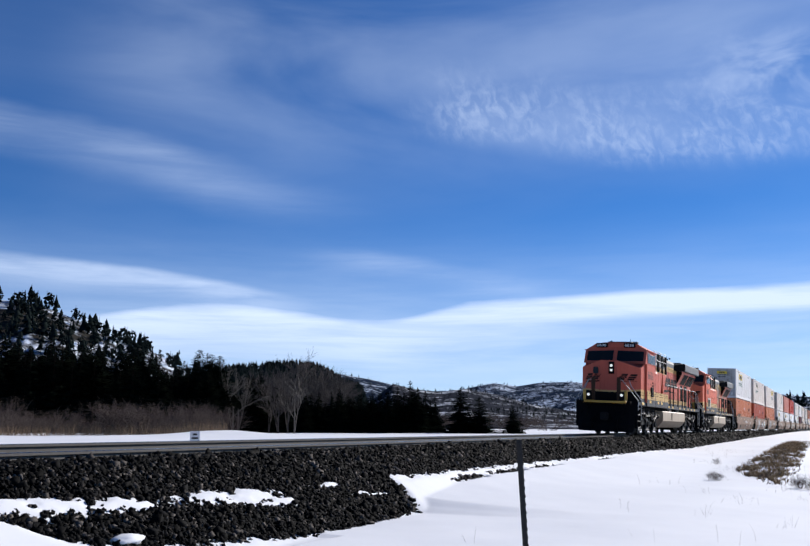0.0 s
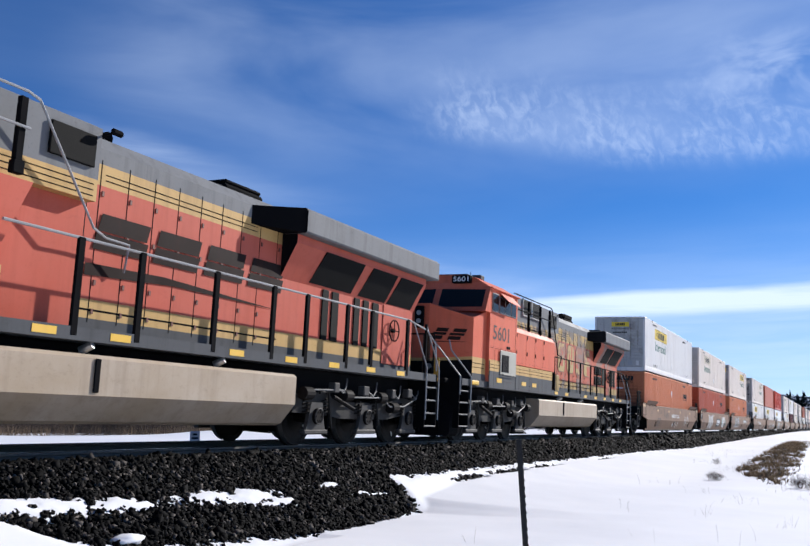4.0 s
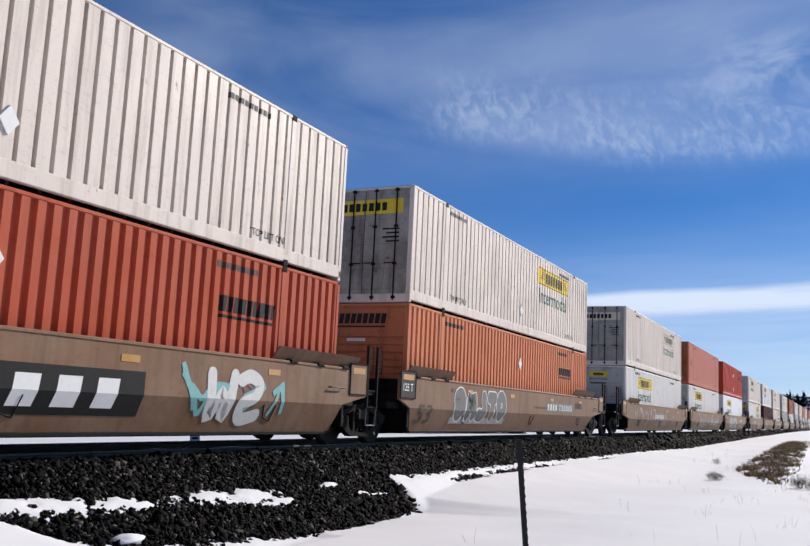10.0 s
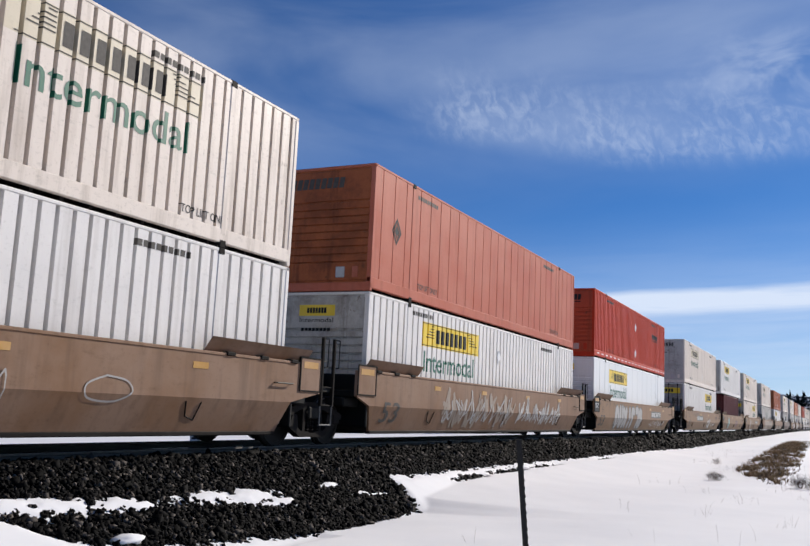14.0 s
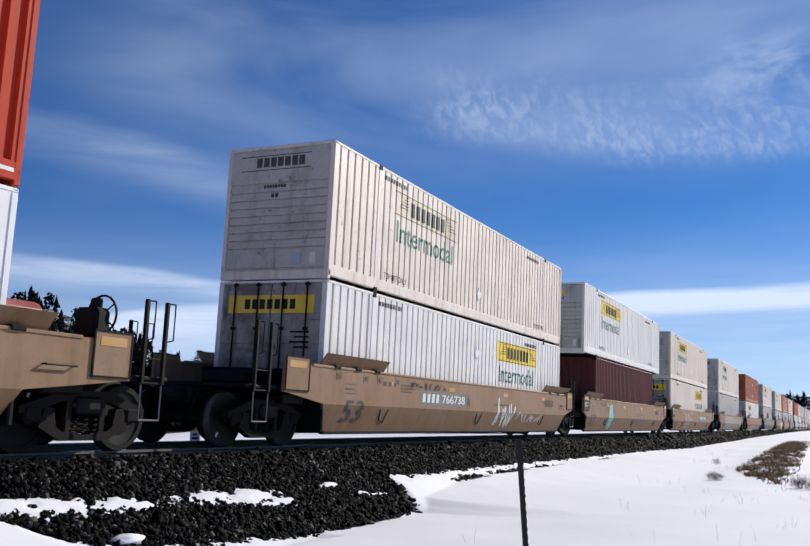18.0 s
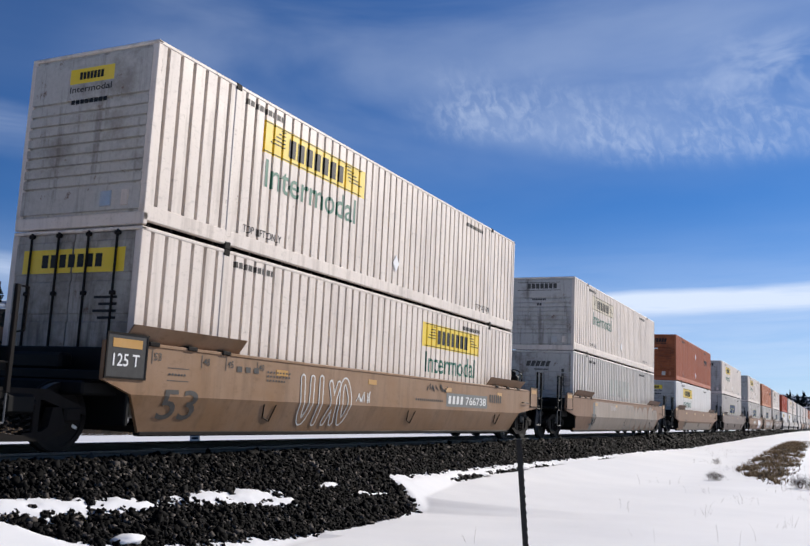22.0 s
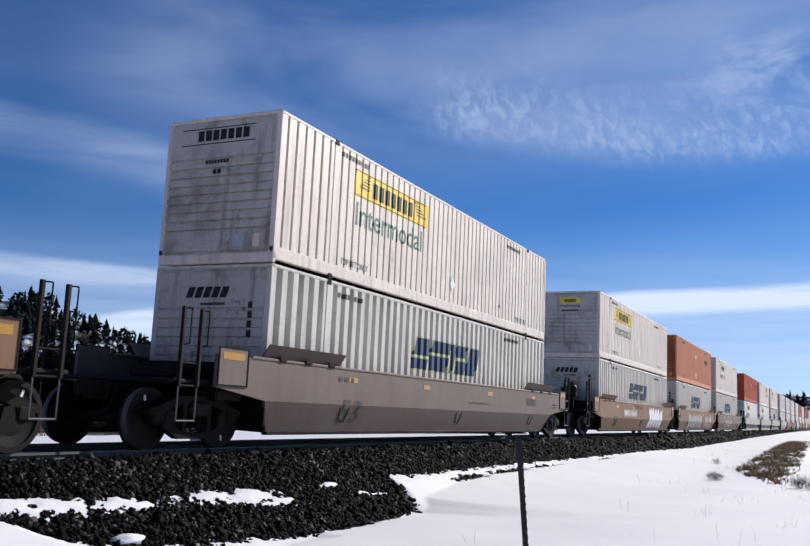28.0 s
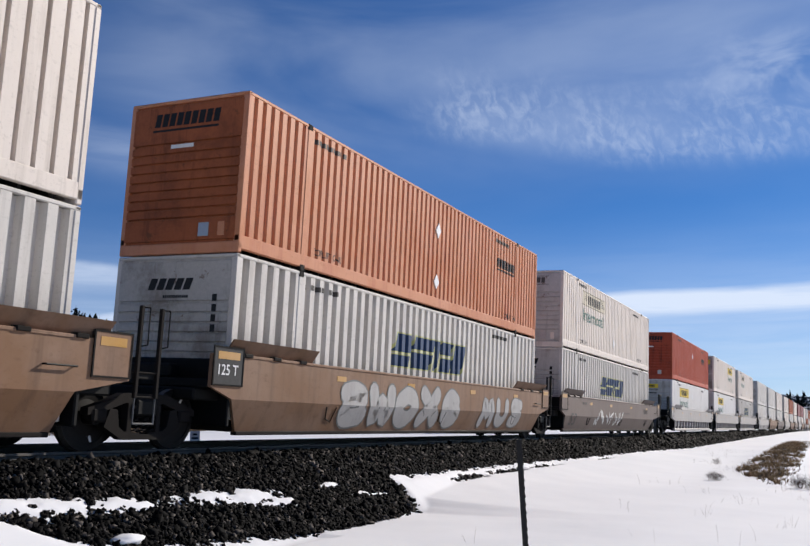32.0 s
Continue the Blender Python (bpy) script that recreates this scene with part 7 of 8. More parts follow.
        for a, b in ((4.95, 6.6), (6.9, 8.15), (8.25, 9.5)) if not old else ((6.3, 7.5), (7.65, 9.2)):
            q = [(a, sy * 1.03, 3.10), (b, sy * 1.03, 3.10), (b, sy * 1.36, 3.70), (a + 0.1, sy * 1.36, 3.70)]
            f = [(0, 1, 2, 3), (7, 6, 5, 4), (0, 3, 7, 4), (1, 5, 6, 2), (3, 2, 6, 7), (0, 4, 5, 1)]
            P("radiator_screen", Geo().add(q + [(x, y - sy * 0.04, z) for x, y, z in q], f if sy > 0 else [k[::-1] for k in f]), L_GRILLE)
    # bolts along the panel edges
    for sy in (-1, 1):
        g = Geo()
        rects = [(-8.40, -6.28, 2.60, 3.50, 1.55), (-8.04, -6.30, 1.66, 2.52, 1.575)]
        rects += [(a + 0.05, b - 0.05, 1.50, 2.15, 1.575) for a, b in ((-5.91, -4.87), (-4.87, -3.60), (-3.60, -2.48))]
        rects += [(a + 0.05, b - 0.05, 2.30, 3.15, 1.52) for a, b in (((-6.15, -5.15),) if not old else ((-6.15, -5.15), (-5.15, -4.28), (-4.28, -3.38), (-3.38, -2.06)))]
        for x0, x1, z0, z1, y in rects:
            ya, yb = sorted((sy * y, sy * (y + 0.006)))
            nx, nz = int((x1 - x0) / 0.13), int((z1 - z0) / 0.13)
            for k in range(nx + 1):
                x = x0 + (x1 - x0) * k / nx
                for z in (z0, z1):
                    g.box(x - 0.006, x + 0.006, ya, yb, z - 0.006, z + 0.006)
            for k in range(1, nz):
                z = z0 + (z1 - z0) * k / nz
                for x in (x0, x1):
                    g.box(x - 0.006, x + 0.006, ya, yb, z - 0.006, z + 0.006)
        for k in range(9):
            for z in (1.9, 2.3, 3.0, 3.55):
                x = -0.55 + k * 0.55 + 0.06
                g.box(x - 0.02, x + 0.02, *sorted((sy * 1.0, sy * 1.014)), z - 0.035, z + 0.035)
        tagged(P("bolting", g, L_BOLT), kind="stuff")
        for z in (3.42, 3.50, 3.58):
            P("pinstripe", Geo().box(-6.1, -0.85, *sorted((sy * 1.18, sy * 1.184)), z, z + 0.013), L_BLACK)
    # hoods
    up = walls(1.18, [3.36, 3.66, 4.38], [(-0.95, 4.48), (0.95, 4.48)])
    P("upper_cabinet", section(up, -6.15, -0.50 if old else -0.78, lambda y, z: 1 if z < 3.66 else 3, 3), worn)
    P("cabinet_core", section(walls(1.0, [1.62, 3.36]), -6.15, -0.78, lambda y, z: 0, 0), orange)
    hood = walls(1.0, [1.62, 1.80, 1.90, 1.93, 2.06, 3.50, 3.66, 3.96, 4.18], [(-0.78, 4.40), (0.78, 4.40)])
    P("engine_hood", section(hood, -0.48 if old else -0.76, 5.3 if old else 4.0, lambda y, z: 0 if z < 1.80 else 4 if 1.90 < z < 1.93 else 1 if z < 2.06 else 2 if z < (3.5 if old else 3.66) else 1 if z < 3.96 else 3, 3), worn)
    rad = [(-1.0, 1.62), (-1.0, 1.80), (-1.0, 2.06), (-1.0, 3.05), (-1.33, 3.70), (-1.33, 3.86), (1.33, 3.86), (1.33, 3.70), (1.0, 3.05), (1.0, 2.06), (1.0, 1.80), (1.0, 1.62)]
    P("radiator_hood", section(rad, 5.3 if old else 4.0, 9.7, lambda y, z: 0 if z < 1.80 else 1 if z < 2.06 else 2, 4), worn)
    wx = 5.3 if old else 4.0
    wing = [(-1.50, 3.87), (-1.53, 3.90), (-1.53, 4.28), (-1.46, 4.34), (1.46, 4.34), (1.53, 4.28), (1.53, 3.90), (1.50, 3.87)]
    P("radiator_wing", section(wing, wx, 10.0, lambda y, z: 0, 1), [L_HOODGREY, L_BLACK], "overhanging grey radiator wing")
    P("radiator_roof", Geo().cbox(wx + 0.3, 9.8, -1.2, 1.2, 4.34, 4.42, 0.03), L_GREY)
    # black wedge before the wing, shaped after the wing's shadow on the hood
    v = [(x, y, z) for x, hw, z0, z1 in ((wx - 1.0, 1.004, 3.86, 4.19), (wx, 1.50, 3.875, 4.33)) for y, z in ((-hw, z0), (hw, z0), (hw, z1), (-hw, z1))]
    P("wing_fairing", Geo().add(v, [(0, 3, 2, 1), (4, 5, 6, 7), (0, 1, 5, 4), (1, 2, 6, 5), (2, 3, 7, 6), (3, 0, 4, 7)]), L_BLACK)
    for z in (3.58, 3.66, 3.74, 3.82) if old else (3.74, 3.82):
        for sy in (-1, 1):
            P("pinstripe", Geo().box(-0.46, 1.6 if old else 3.2, *sorted((sy * 1.0, sy * 1.004)), z, z + 0.014), L_BLACK)
    P("exhaust_stack", Geo().cbox(2.9, 4.1, -0.45, 0.45, 4.38, 4.62, 0.05).cbox(2.95, 4.05, -0.42, 0.42, 4.62, 4.80 if old else 4.70, 0.03), L_BLACK)
    hx = 1.25 if old else -0.5
    for k in range(3 if old else 2):
        P("horn", Geo().rod((hx + 0.28 * k, -0.45, 4.50), (hx + 0.22 + 0.28 * k, -0.5, 4.52), 0.06, 8, 0, 0.13), L_BLACK)
    P("marker_arm", Geo().path([(-0.78, -1.18, 4.28), (-0.72, -1.32, 4.33)], 0.018, 6).cbox(-0.80, -0.58, -1.40, -1.32, 4.29, 4.38, 0.03), L_BLACK)
    # running-board railings
    for sy in (-1, 1):
        y = sy * 1.47
        for k, x in enumerate((-1.24, -0.1, 1.58, 3.17, 4.25, 5.75, 6.79, 8.5, 9.5) if not old else (-1.92, -0.08, 1.5, 3.05, 4.04, 5.45, 6.49, 7.92, 9.5)):
            w = (0.06 if k < 8 else 0.03) if not old else 0.025
            P("railing_post", Geo().cbox(x - w, x + w, *sorted((y - sy * 0.02, y + sy * 0.035)), 1.50, 2.77, 0.012), L_BLACK)
        P("handrail", Geo().path([(-2.45, y, 2.76), (8.6, y, 2.76), (9.6, y, 2.62), (10.1, y, 2.35), (10.2, y, 1.7)], 0.020, 6), L_RAIL if not old else L_BLACK)
        for x in (-1.9, -0.6, 2.0, 3.6, 5.1, 6.6, 8.0):
            P("reflector", Geo().box(x, x + 0.38, *sorted((sy * 1.501, sy * 1.506)), 1.49, 1.59), L_REFL)
        P("deck_light", Geo().cbox(-9.65, -9.15, *sorted((sy * 1.44, sy * 1.56)), 1.48, 1.60, 0.02), L_REFL)
        # front corner railing
        P("grab_rail", Geo().path([(-10.58, sy * 0.7, 2.62), (-10.68, sy * 0.82, 2.60), (-10.38, sy * 1.52, 1.66), (-10.38, sy * 1.52, 1.2)], 0.02, 6), L_RAIL)
        P("grab_rail", Geo().path([(-9.98, sy * 1.0, 2.62), (-10.05, sy * 1.1, 2.35), (-9.66, sy * 1.53, 1.68), (-9.66, sy * 1.53, 0.75)], 0.02, 6), L_RAIL)
    # rear end rail and steps platform
    P("end_rail", Geo().path([(10.15, -1.4, 1.62), (10.15, -1.4, 2.6), (10.15, 1.4, 2.6), (10.15, 1.4, 1.62)], 0.02, 6), L_BLACK)
    # fuel tank
    tank = [(-1.12, 0.38), (-1.22, 0.42), (-1.50, 0.76), (-1.50, 1.24), (-1.44, 1.29), (1.44, 1.29), (1.50, 1.24), (1.50, 0.76), (1.22, 0.42), (1.12, 0.38)]
    P("fuel_tank", section(tank, -3.6, 4.0, lambda y, z: 0), L_TANK, "dusty tan fuel tank")
    P("sight_gauge", Geo().cbox(-0.83, -0.73, -1.525, -1.50, 0.80, 1.24, 0.01), L_BLACK)
    for x in (-0.9, 1.9):
        P("fuel_filler", Geo().rod((x, -1.3, 1.33), (x + 0.05, -1.45, 1.42), 0.06, 10), M_STEEL)
    P("air_tank", Geo().rod((-3.1, -0.9, 1.05), (-3.6, -0.9, 1.05), 0.17, 12), L_BLACK)
    # trucks
    for c in (-6.87, 7.13):
        tr = part("truck", Geo().cbox(-2.6, 2.6, -0.85, 0.85, 0.55, 0.95, 0.05), L_BLACK, ob, "three-axle locomotive truck", at=pose(c, 0, 0))
        for sy in (-1, 1):
            y0, y1 = sorted((sy * 1.02, sy * 1.20))
            top = [(-2.75, 0.62), (-2.7, 0.95), (-1.7, 1.02), (-1.0, 0.86), (1.0, 0.86), (1.7, 1.02), (2.7, 0.95), (2.75, 0.62), (1.7, 0.60), (1.0, 0.52), (-1.0, 0.52), (-1.7, 0.60)]
            part("side_frame", Geo().prism([(z, x) for x, z in top], 1, y0, y1), L_TRUCK, tr)
            for dx in (-2.0, 0.0, 2.0):
                box = [(dx - 0.36, 0.28), (dx - 0.30, 0.42), (dx - 0.20, 0.82), (dx + 0.20, 0.82), (dx + 0.30, 0.42), (dx + 0.36, 0.28)]
                part("journal_box", Geo().prism([(z, x) for x, z in box], 1, *sorted((sy * 1.20, sy * 1.27))), L_BOX, tr)
                g = Geo().rod((dx, sy * 1.27, 0.56), (dx, sy * 1.33, 0.56), 0.15, 16)
                for k in range(6):
                    a = k * math.pi / 3
                    g.rod((dx + 0.09 * math.cos(a), sy * 1.33, 0.56 + 0.09 * math.sin(a)), (dx + 0.09 * math.cos(a), sy * 1.345, 0.56 + 0.09 * math.sin(a)), 0.018, 5)
                part("bearing_cap", g, M_GRIME, tr)
            for dx in (-2.45, -0.95, 0.55, 1.15, 2.55):
                part("brake_cylinder", Geo().rod((dx - 0.14, sy * 1.30, 0.98 - 0.2 * (dx == 1.15)), (dx + 0.14, sy * 1.30, 0.98 - 0.2 * (dx == 1.15)), 0.12, 12), M_GRIME, tr)
            part("sand_pipe", Geo().path([(-2.3, sy * 1.33, 1.05), (-1.2, sy * 1.36, 1.08), (-0.9, sy * 1.36, 0.95), (0.5, sy * 1.36, 0.98), (0.9, sy * 1.36, 0.80), (1.6, sy * 1.36, 0.82), (2.3, sy * 1.33, 1.02)], 0.018, 6), L_DULL, tr)
            for dx in (-2.0, 0.0, 2.0):
                for e in (-1, 1):
                    part("pedestal_spring", shared(("ps", sy), lambda: Geo().path([(0.075 * math.cos(k * 1.05), sy * 1.22 + 0.075 * math.sin(k * 1.05), 0.60 + k * 0.012) for k in range(26)], 0.016, 4).mesh("pedestal_spring", M_GRIME)), None, tr, at=pose(dx + e * 0.33, 0, 0))
                part("brake_shoe", Geo().cbox(dx + 0.50, dx + 0.60, *sorted((sy * 0.98, sy * 1.24)), 0.32, 0.78, 0.03), L_BLACK, tr)
                part("brake_lever", Geo().rod((dx + 0.58, sy * 1.25, 0.40), (dx + 0.40, sy * 1.27, 1.04), 0.03, 6).rod((dx + 0.40, sy * 1.27, 1.04), (dx + 0.05, sy * 1.29, 1.0), 0.022, 6), L_TRUCK, tr)
                part("cap_ring", Geo().ring((dx, sy * 1.335, 0.56), 1, 0.145, 0.012, 18), L_BOX, tr)
                part("box_foot", Geo().cbox(dx - 0.42, dx + 0.42, *sorted((sy * 1.16, sy * 1.29)), 0.22, 0.31, 0.02), L_BOX, tr)
            for dx, z, ln in ((-1.55, 1.12, 0.5), (-0.35, 1.10, 0.6), (0.95, 1.08, 0.45), (1.75, 1.12, 0.6)):
                part("junction_box", Geo().cbox(dx, dx + ln * 0.4, *sorted((sy * 1.22, sy * 1.38)), z - 0.10, z + 0.10, 0.02), L_BOX, tr)
                part("air_line", Geo().path([(dx + ln * 0.4, sy * 1.34, z), (dx + ln * 0.7, sy * 1.37, z - 0.10), (dx + ln, sy * 1.34, z + 0.02), (dx + ln + 0.15, sy * 1.28, z + 0.2)], 0.014, 5), L_DULL, tr)
            part("damper", Geo().rod((-1.5, sy * 1.32, 0.95), (-0.7, sy * 1.34, 0.72), 0.045, 8), M_GRIME, tr)
        for dx in (-1.35, 0.65, 1.35):
            part("traction_motor", Geo().cbox(dx - 0.42, dx + 0.42, -0.62, 0.62, 0.22, 0.80, 0.08), L_BLACK, tr)
        for dx in (-2.0, 0.0, 2.0):
            w = part("wheelset", shared("lws", lambda: wheelset_geo(0.53, 0.70).mesh("loco_wheelset", [M_WHEEL, M_TREAD, M_PLAC])), None, tr, at=pose(dx, 0, 0.53))
            WHEELS.append((w, 0.53, x_line + c + dx, Vector((dx, 0, 0.53))))
    RIDERS.append((ob, x_line, 0.0, False))
    return ob


locomotive(54.0, "6636", False)
locomotive(76.0, "5601", True)
# ---- hills ----
def hill_material(name, cover, dark, light, tint=(0.80, 0.82, 0.86)):
    """Snow broken by scrub and rock; cover 0..1 is the share of dark ground."""
    m, nt, b = nodes_of(name)
    tc = nt.nodes.new("ShaderNodeTexCoord")
    v = tc.outputs["Object"]
    a = tex_noise(nt, v, 0.022, 6.0, 0.7)
    c = tex_noise(nt, v, 0.16, 5.0, 0.7)
    mixed = mixc(nt, 0.45, a, c)
    lo = 0.62 - 0.30 * cover
    msk = rng(nt, mixed, lo - 0.05, lo + 0.04)
    scrub = mixc(nt, tex_noise(nt, v, 0.6, 4.0, 0.6), dark, light)
    nt.links.new(mixc(nt, msk, tint, scrub), b.inputs["Base Color"])
    b.inputs["Roughness"].default_value = 1.0
    b.inputs["Specular IOR Level"].default_value = 0.0
    bump(nt, b, c, 0.6, 2.0)
    return m


def polar(az, d):
    return d * np.cos(np.radians(az)), d * np.sin(np.radians(az))


def hill(name, label, az, tops, dist, foot, mat, seed, na=160, rough=0.10):
    """A ridge whose crest stands dist metres off, from foot metres off; tops are crest heights at the bearings az."""
    A = np.linspace(min(az), max(az), na)
    order = np.argsort(az)
    crest = np.interp(A, np.array(az)[order], np.array(tops)[order])
    edge = smooth(0, 0.06, (A - A[0]) / (A[-1] - A[0])) * smooth(0, 0.06, (A[-1] - A) / (A[-1] - A[0]))
    crest = crest * (0.25 + 0.75 * edge)
    T = np.concatenate([np.linspace(0, 1, 46), np.linspace(1.05, 1.6, 8)])
    co = []
    for t in T:
        d = foot + (dist - foot) * t
        x, y = polar(A, d)
        prof = t ** 1.25 if t <= 1 else max(0.0, 1 - (t - 1) * 1.3)
        n = waves(x, y, 18.0 / (dist - foot), seed) * 0.6 + waves(x, y, 60.0 / (dist - foot), seed + 2) * 0.3
        z = 0.3 + crest * (prof + rough * n * math.sin(math.pi * min(t, 1.0)))
        co.append(np.stack([x, y, z], -1))
    co = np.concatenate(co)
    n, k = len(A), len(T)
    i = (np.arange(k - 1)[:, None] * n + np.arange(n - 1)[None]).reshape(-1)
    faces = np.stack([i, i + n, i + n + 1, i + 1], -1)
    tagged(new(name, raw_mesh(name, co, faces, mat, True)), label, "hill", kind="structure")
    return co.reshape(k, n, 3)


LEFT_AZ = (54.5, 50.4, 48.4, 46.0, 43.9, 41.4, 38.2, 36.0)
LEFT_TOP = (46.0, 43.0, 42.5, 37.5, 32.0, 27.0, 17.0, 9.0)
# blue-grey snow tint: the slope's shade is put into the colour
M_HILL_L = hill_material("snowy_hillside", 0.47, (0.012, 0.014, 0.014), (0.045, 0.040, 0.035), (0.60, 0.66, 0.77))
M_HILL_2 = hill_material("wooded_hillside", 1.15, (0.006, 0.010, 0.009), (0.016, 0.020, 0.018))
# bluish scrub and snow on the far slopes: distance haze painted in
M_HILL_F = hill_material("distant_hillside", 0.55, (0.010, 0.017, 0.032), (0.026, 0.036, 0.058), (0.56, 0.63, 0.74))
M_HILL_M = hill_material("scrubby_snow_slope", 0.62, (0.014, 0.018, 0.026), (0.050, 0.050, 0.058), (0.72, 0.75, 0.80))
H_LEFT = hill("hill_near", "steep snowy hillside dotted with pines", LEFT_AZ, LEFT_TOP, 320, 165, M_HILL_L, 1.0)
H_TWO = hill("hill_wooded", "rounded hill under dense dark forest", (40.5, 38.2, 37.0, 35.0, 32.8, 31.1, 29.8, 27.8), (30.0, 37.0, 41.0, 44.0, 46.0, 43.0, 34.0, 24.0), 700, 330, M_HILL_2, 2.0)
H_FAR = hill("hill_distant", "far wooded ridge with snow patches, coloured blue for haze", (33.0, 31.1, 29.8, 27.8, 26.5, 24.5, 22.6, 21.2, 20.1, 18.6, 17.2, 15.4, 14.1, 10.7, 6.2, 3.3, 1.5, -4.0, -12.0), (80.0, 87.0, 97.0, 87.0, 78.0, 67.0, 67.0, 75.0, 81.0, 75.0, 81.0, 82.0, 80.0, 70.0, 60.0, 58.0, 52.0, 48.0, 40.0), 1600, 950, M_HILL_F, 3.0, 260)
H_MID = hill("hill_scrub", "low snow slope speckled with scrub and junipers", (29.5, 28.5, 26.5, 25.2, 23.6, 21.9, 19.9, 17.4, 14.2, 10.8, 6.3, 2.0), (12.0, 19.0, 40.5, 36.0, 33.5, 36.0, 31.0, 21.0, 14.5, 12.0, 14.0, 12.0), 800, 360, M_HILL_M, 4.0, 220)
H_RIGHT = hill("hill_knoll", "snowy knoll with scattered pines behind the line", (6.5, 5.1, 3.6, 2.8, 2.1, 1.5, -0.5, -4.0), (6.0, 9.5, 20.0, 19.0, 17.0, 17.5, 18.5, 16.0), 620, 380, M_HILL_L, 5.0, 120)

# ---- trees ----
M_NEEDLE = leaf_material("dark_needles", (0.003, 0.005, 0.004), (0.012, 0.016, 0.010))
# paler, bluer copy of the needles, with distance haze in its colour
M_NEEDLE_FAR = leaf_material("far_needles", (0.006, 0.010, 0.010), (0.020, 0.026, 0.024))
M_BARK = plain("conifer_bark", (0.016, 0.012, 0.010), 0.95, 0, 0.4, 5.0, 0.4, spec=0.0)
M_TWIG = plain("bare_twigs", (0.070, 0.061, 0.058), 0.85, 0, 0.3, 5.0, 0.1)
M_BRUSH = plain("willow_brush", (0.092, 0.074, 0.066), 0.9, 0, 0.35, 3.0, 0.0, spec=0.0)
M_TWIG_PALE = plain("pale_bark", (0.10, 0.09, 0.082), 0.8, 0, 0.4, 4.0, 0.2)
M_REED = plain("dry_reeds", (0.21, 0.145, 0.085), 0.85, 0, 0.35, 6.0, 0.1)
M_TAN_GRASS = plain("tan_grass", (0.30, 0.205, 0.105), 0.9, 0, 0.4, 5.0, 0.3)
M_DEAD = plain("dead_grass", (0.092, 0.062, 0.036), 0.9, 0, 0.4, 5.0, 0.3)


def conifer_mesh(h, spread, seed, pine=False):
    """Whorls of drooping boughs, each a fan of narrow needle sprays."""
    r = np.random.RandomState(seed)
    co, fa = [], []
    n = 0
    whorls = int(h * 4.6)
    for w in range(whorls):
        t = (w + r.uniform(-0.3, 0.3)) / whorls
        z = h * (0.05 + 0.95 * t) if not pine else h * (0.28 + 0.72 * t)
        rad = spread * (1 - t) ** (0.85 if not pine else 0.55) * r.uniform(0.75, 1.12) + 0.10
        nb = max(4, int(11 * (1 - t) + 4))
        for k in range(nb):
            a = r.uniform(0, 2 * math.pi)
            ln = rad * r.uniform(0.55, 1.12)
            if r.rand() < 0.07:
                continue
            droop = r.uniform(0.12, 0.42) if not pine else r.uniform(-0.35, 0.15)
            d = np.array([math.cos(a), math.sin(a), -droop])
            side = np.array([-math.sin(a), math.cos(a), 0])
            for s in range(5):
                u = 0.18 + 0.82 * (s + r.uniform(0, 0.8)) / 5
                p = np.array([0, 0, z]) + d * ln * u * 0.92 + np.array([0, 0, 0.10 * ln * u * u])
                wd = ln * (0.30 * (1.15 - u)) + 0.05
                for sgn in (-1, 1):
                    tip = p + side * sgn * wd * r.uniform(0.8, 1.5) + d * ln * 0.24 + np.array([0, 0, r.uniform(-0.16, 0.05)])
                    b = p - d * ln * 0.10 + np.array([0, 0, r.uniform(-0.03, 0.08)])
                    c = p + d * ln * 0.16 + side * sgn * 0.04 + np.array([0, 0, -0.05 * ln])
                    co += [b, c, tip]
                    fa.append((n, n + 1, n + 2))
                    n += 3
    return np.array(co), np.array(fa)


CONIFERS = []
for k, (h, s, pn) in enumerate(((10.0, 2.1, False), (10.0, 2.5, False), (10.0, 1.7, False), (10.0, 2.6, True))):
    co, fa = conifer_mesh(h, s, 30 + k, pn)
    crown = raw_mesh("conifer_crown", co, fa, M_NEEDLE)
    trunk = Geo().rod((0, 0, -0.4), (0.06, 0.03, 4.5), 0.20, 8, 0, 0.13).rod((0.06, 0.03, 4.5), (0, 0, 9.9), 0.13, 7, 0, 0.02).mesh("conifer_trunk", M_BARK)
    CONIFERS.append((trunk, crown))


def ground_at(x, y):
    return float(surface(np.array([x]), np.array([y]))[0])


def conifer(az, d, top, kind, rnd, label="dark green spruce standing in the snow", wide=1.0):
    x, y = polar(az, d)
    z = ground_at(x, y)
    ob = thing("conifer", label, "tree", "conifers beyond the field")
    s = (top - z) / 10.0
    ob.matrix_basis = pose(float(x), float(y), z - 0.05, 0, 0, rnd.uniform(0, 360)) @ Matrix.Diagonal((s * wide * rnd.uniform(0.92, 1.15), s * wide * rnd.uniform(0.92, 1.15), s, 1))
    trunk, crown = CONIFERS[kind]
    part("trunk", trunk, None, ob)
    part("crown", crown, None, ob)


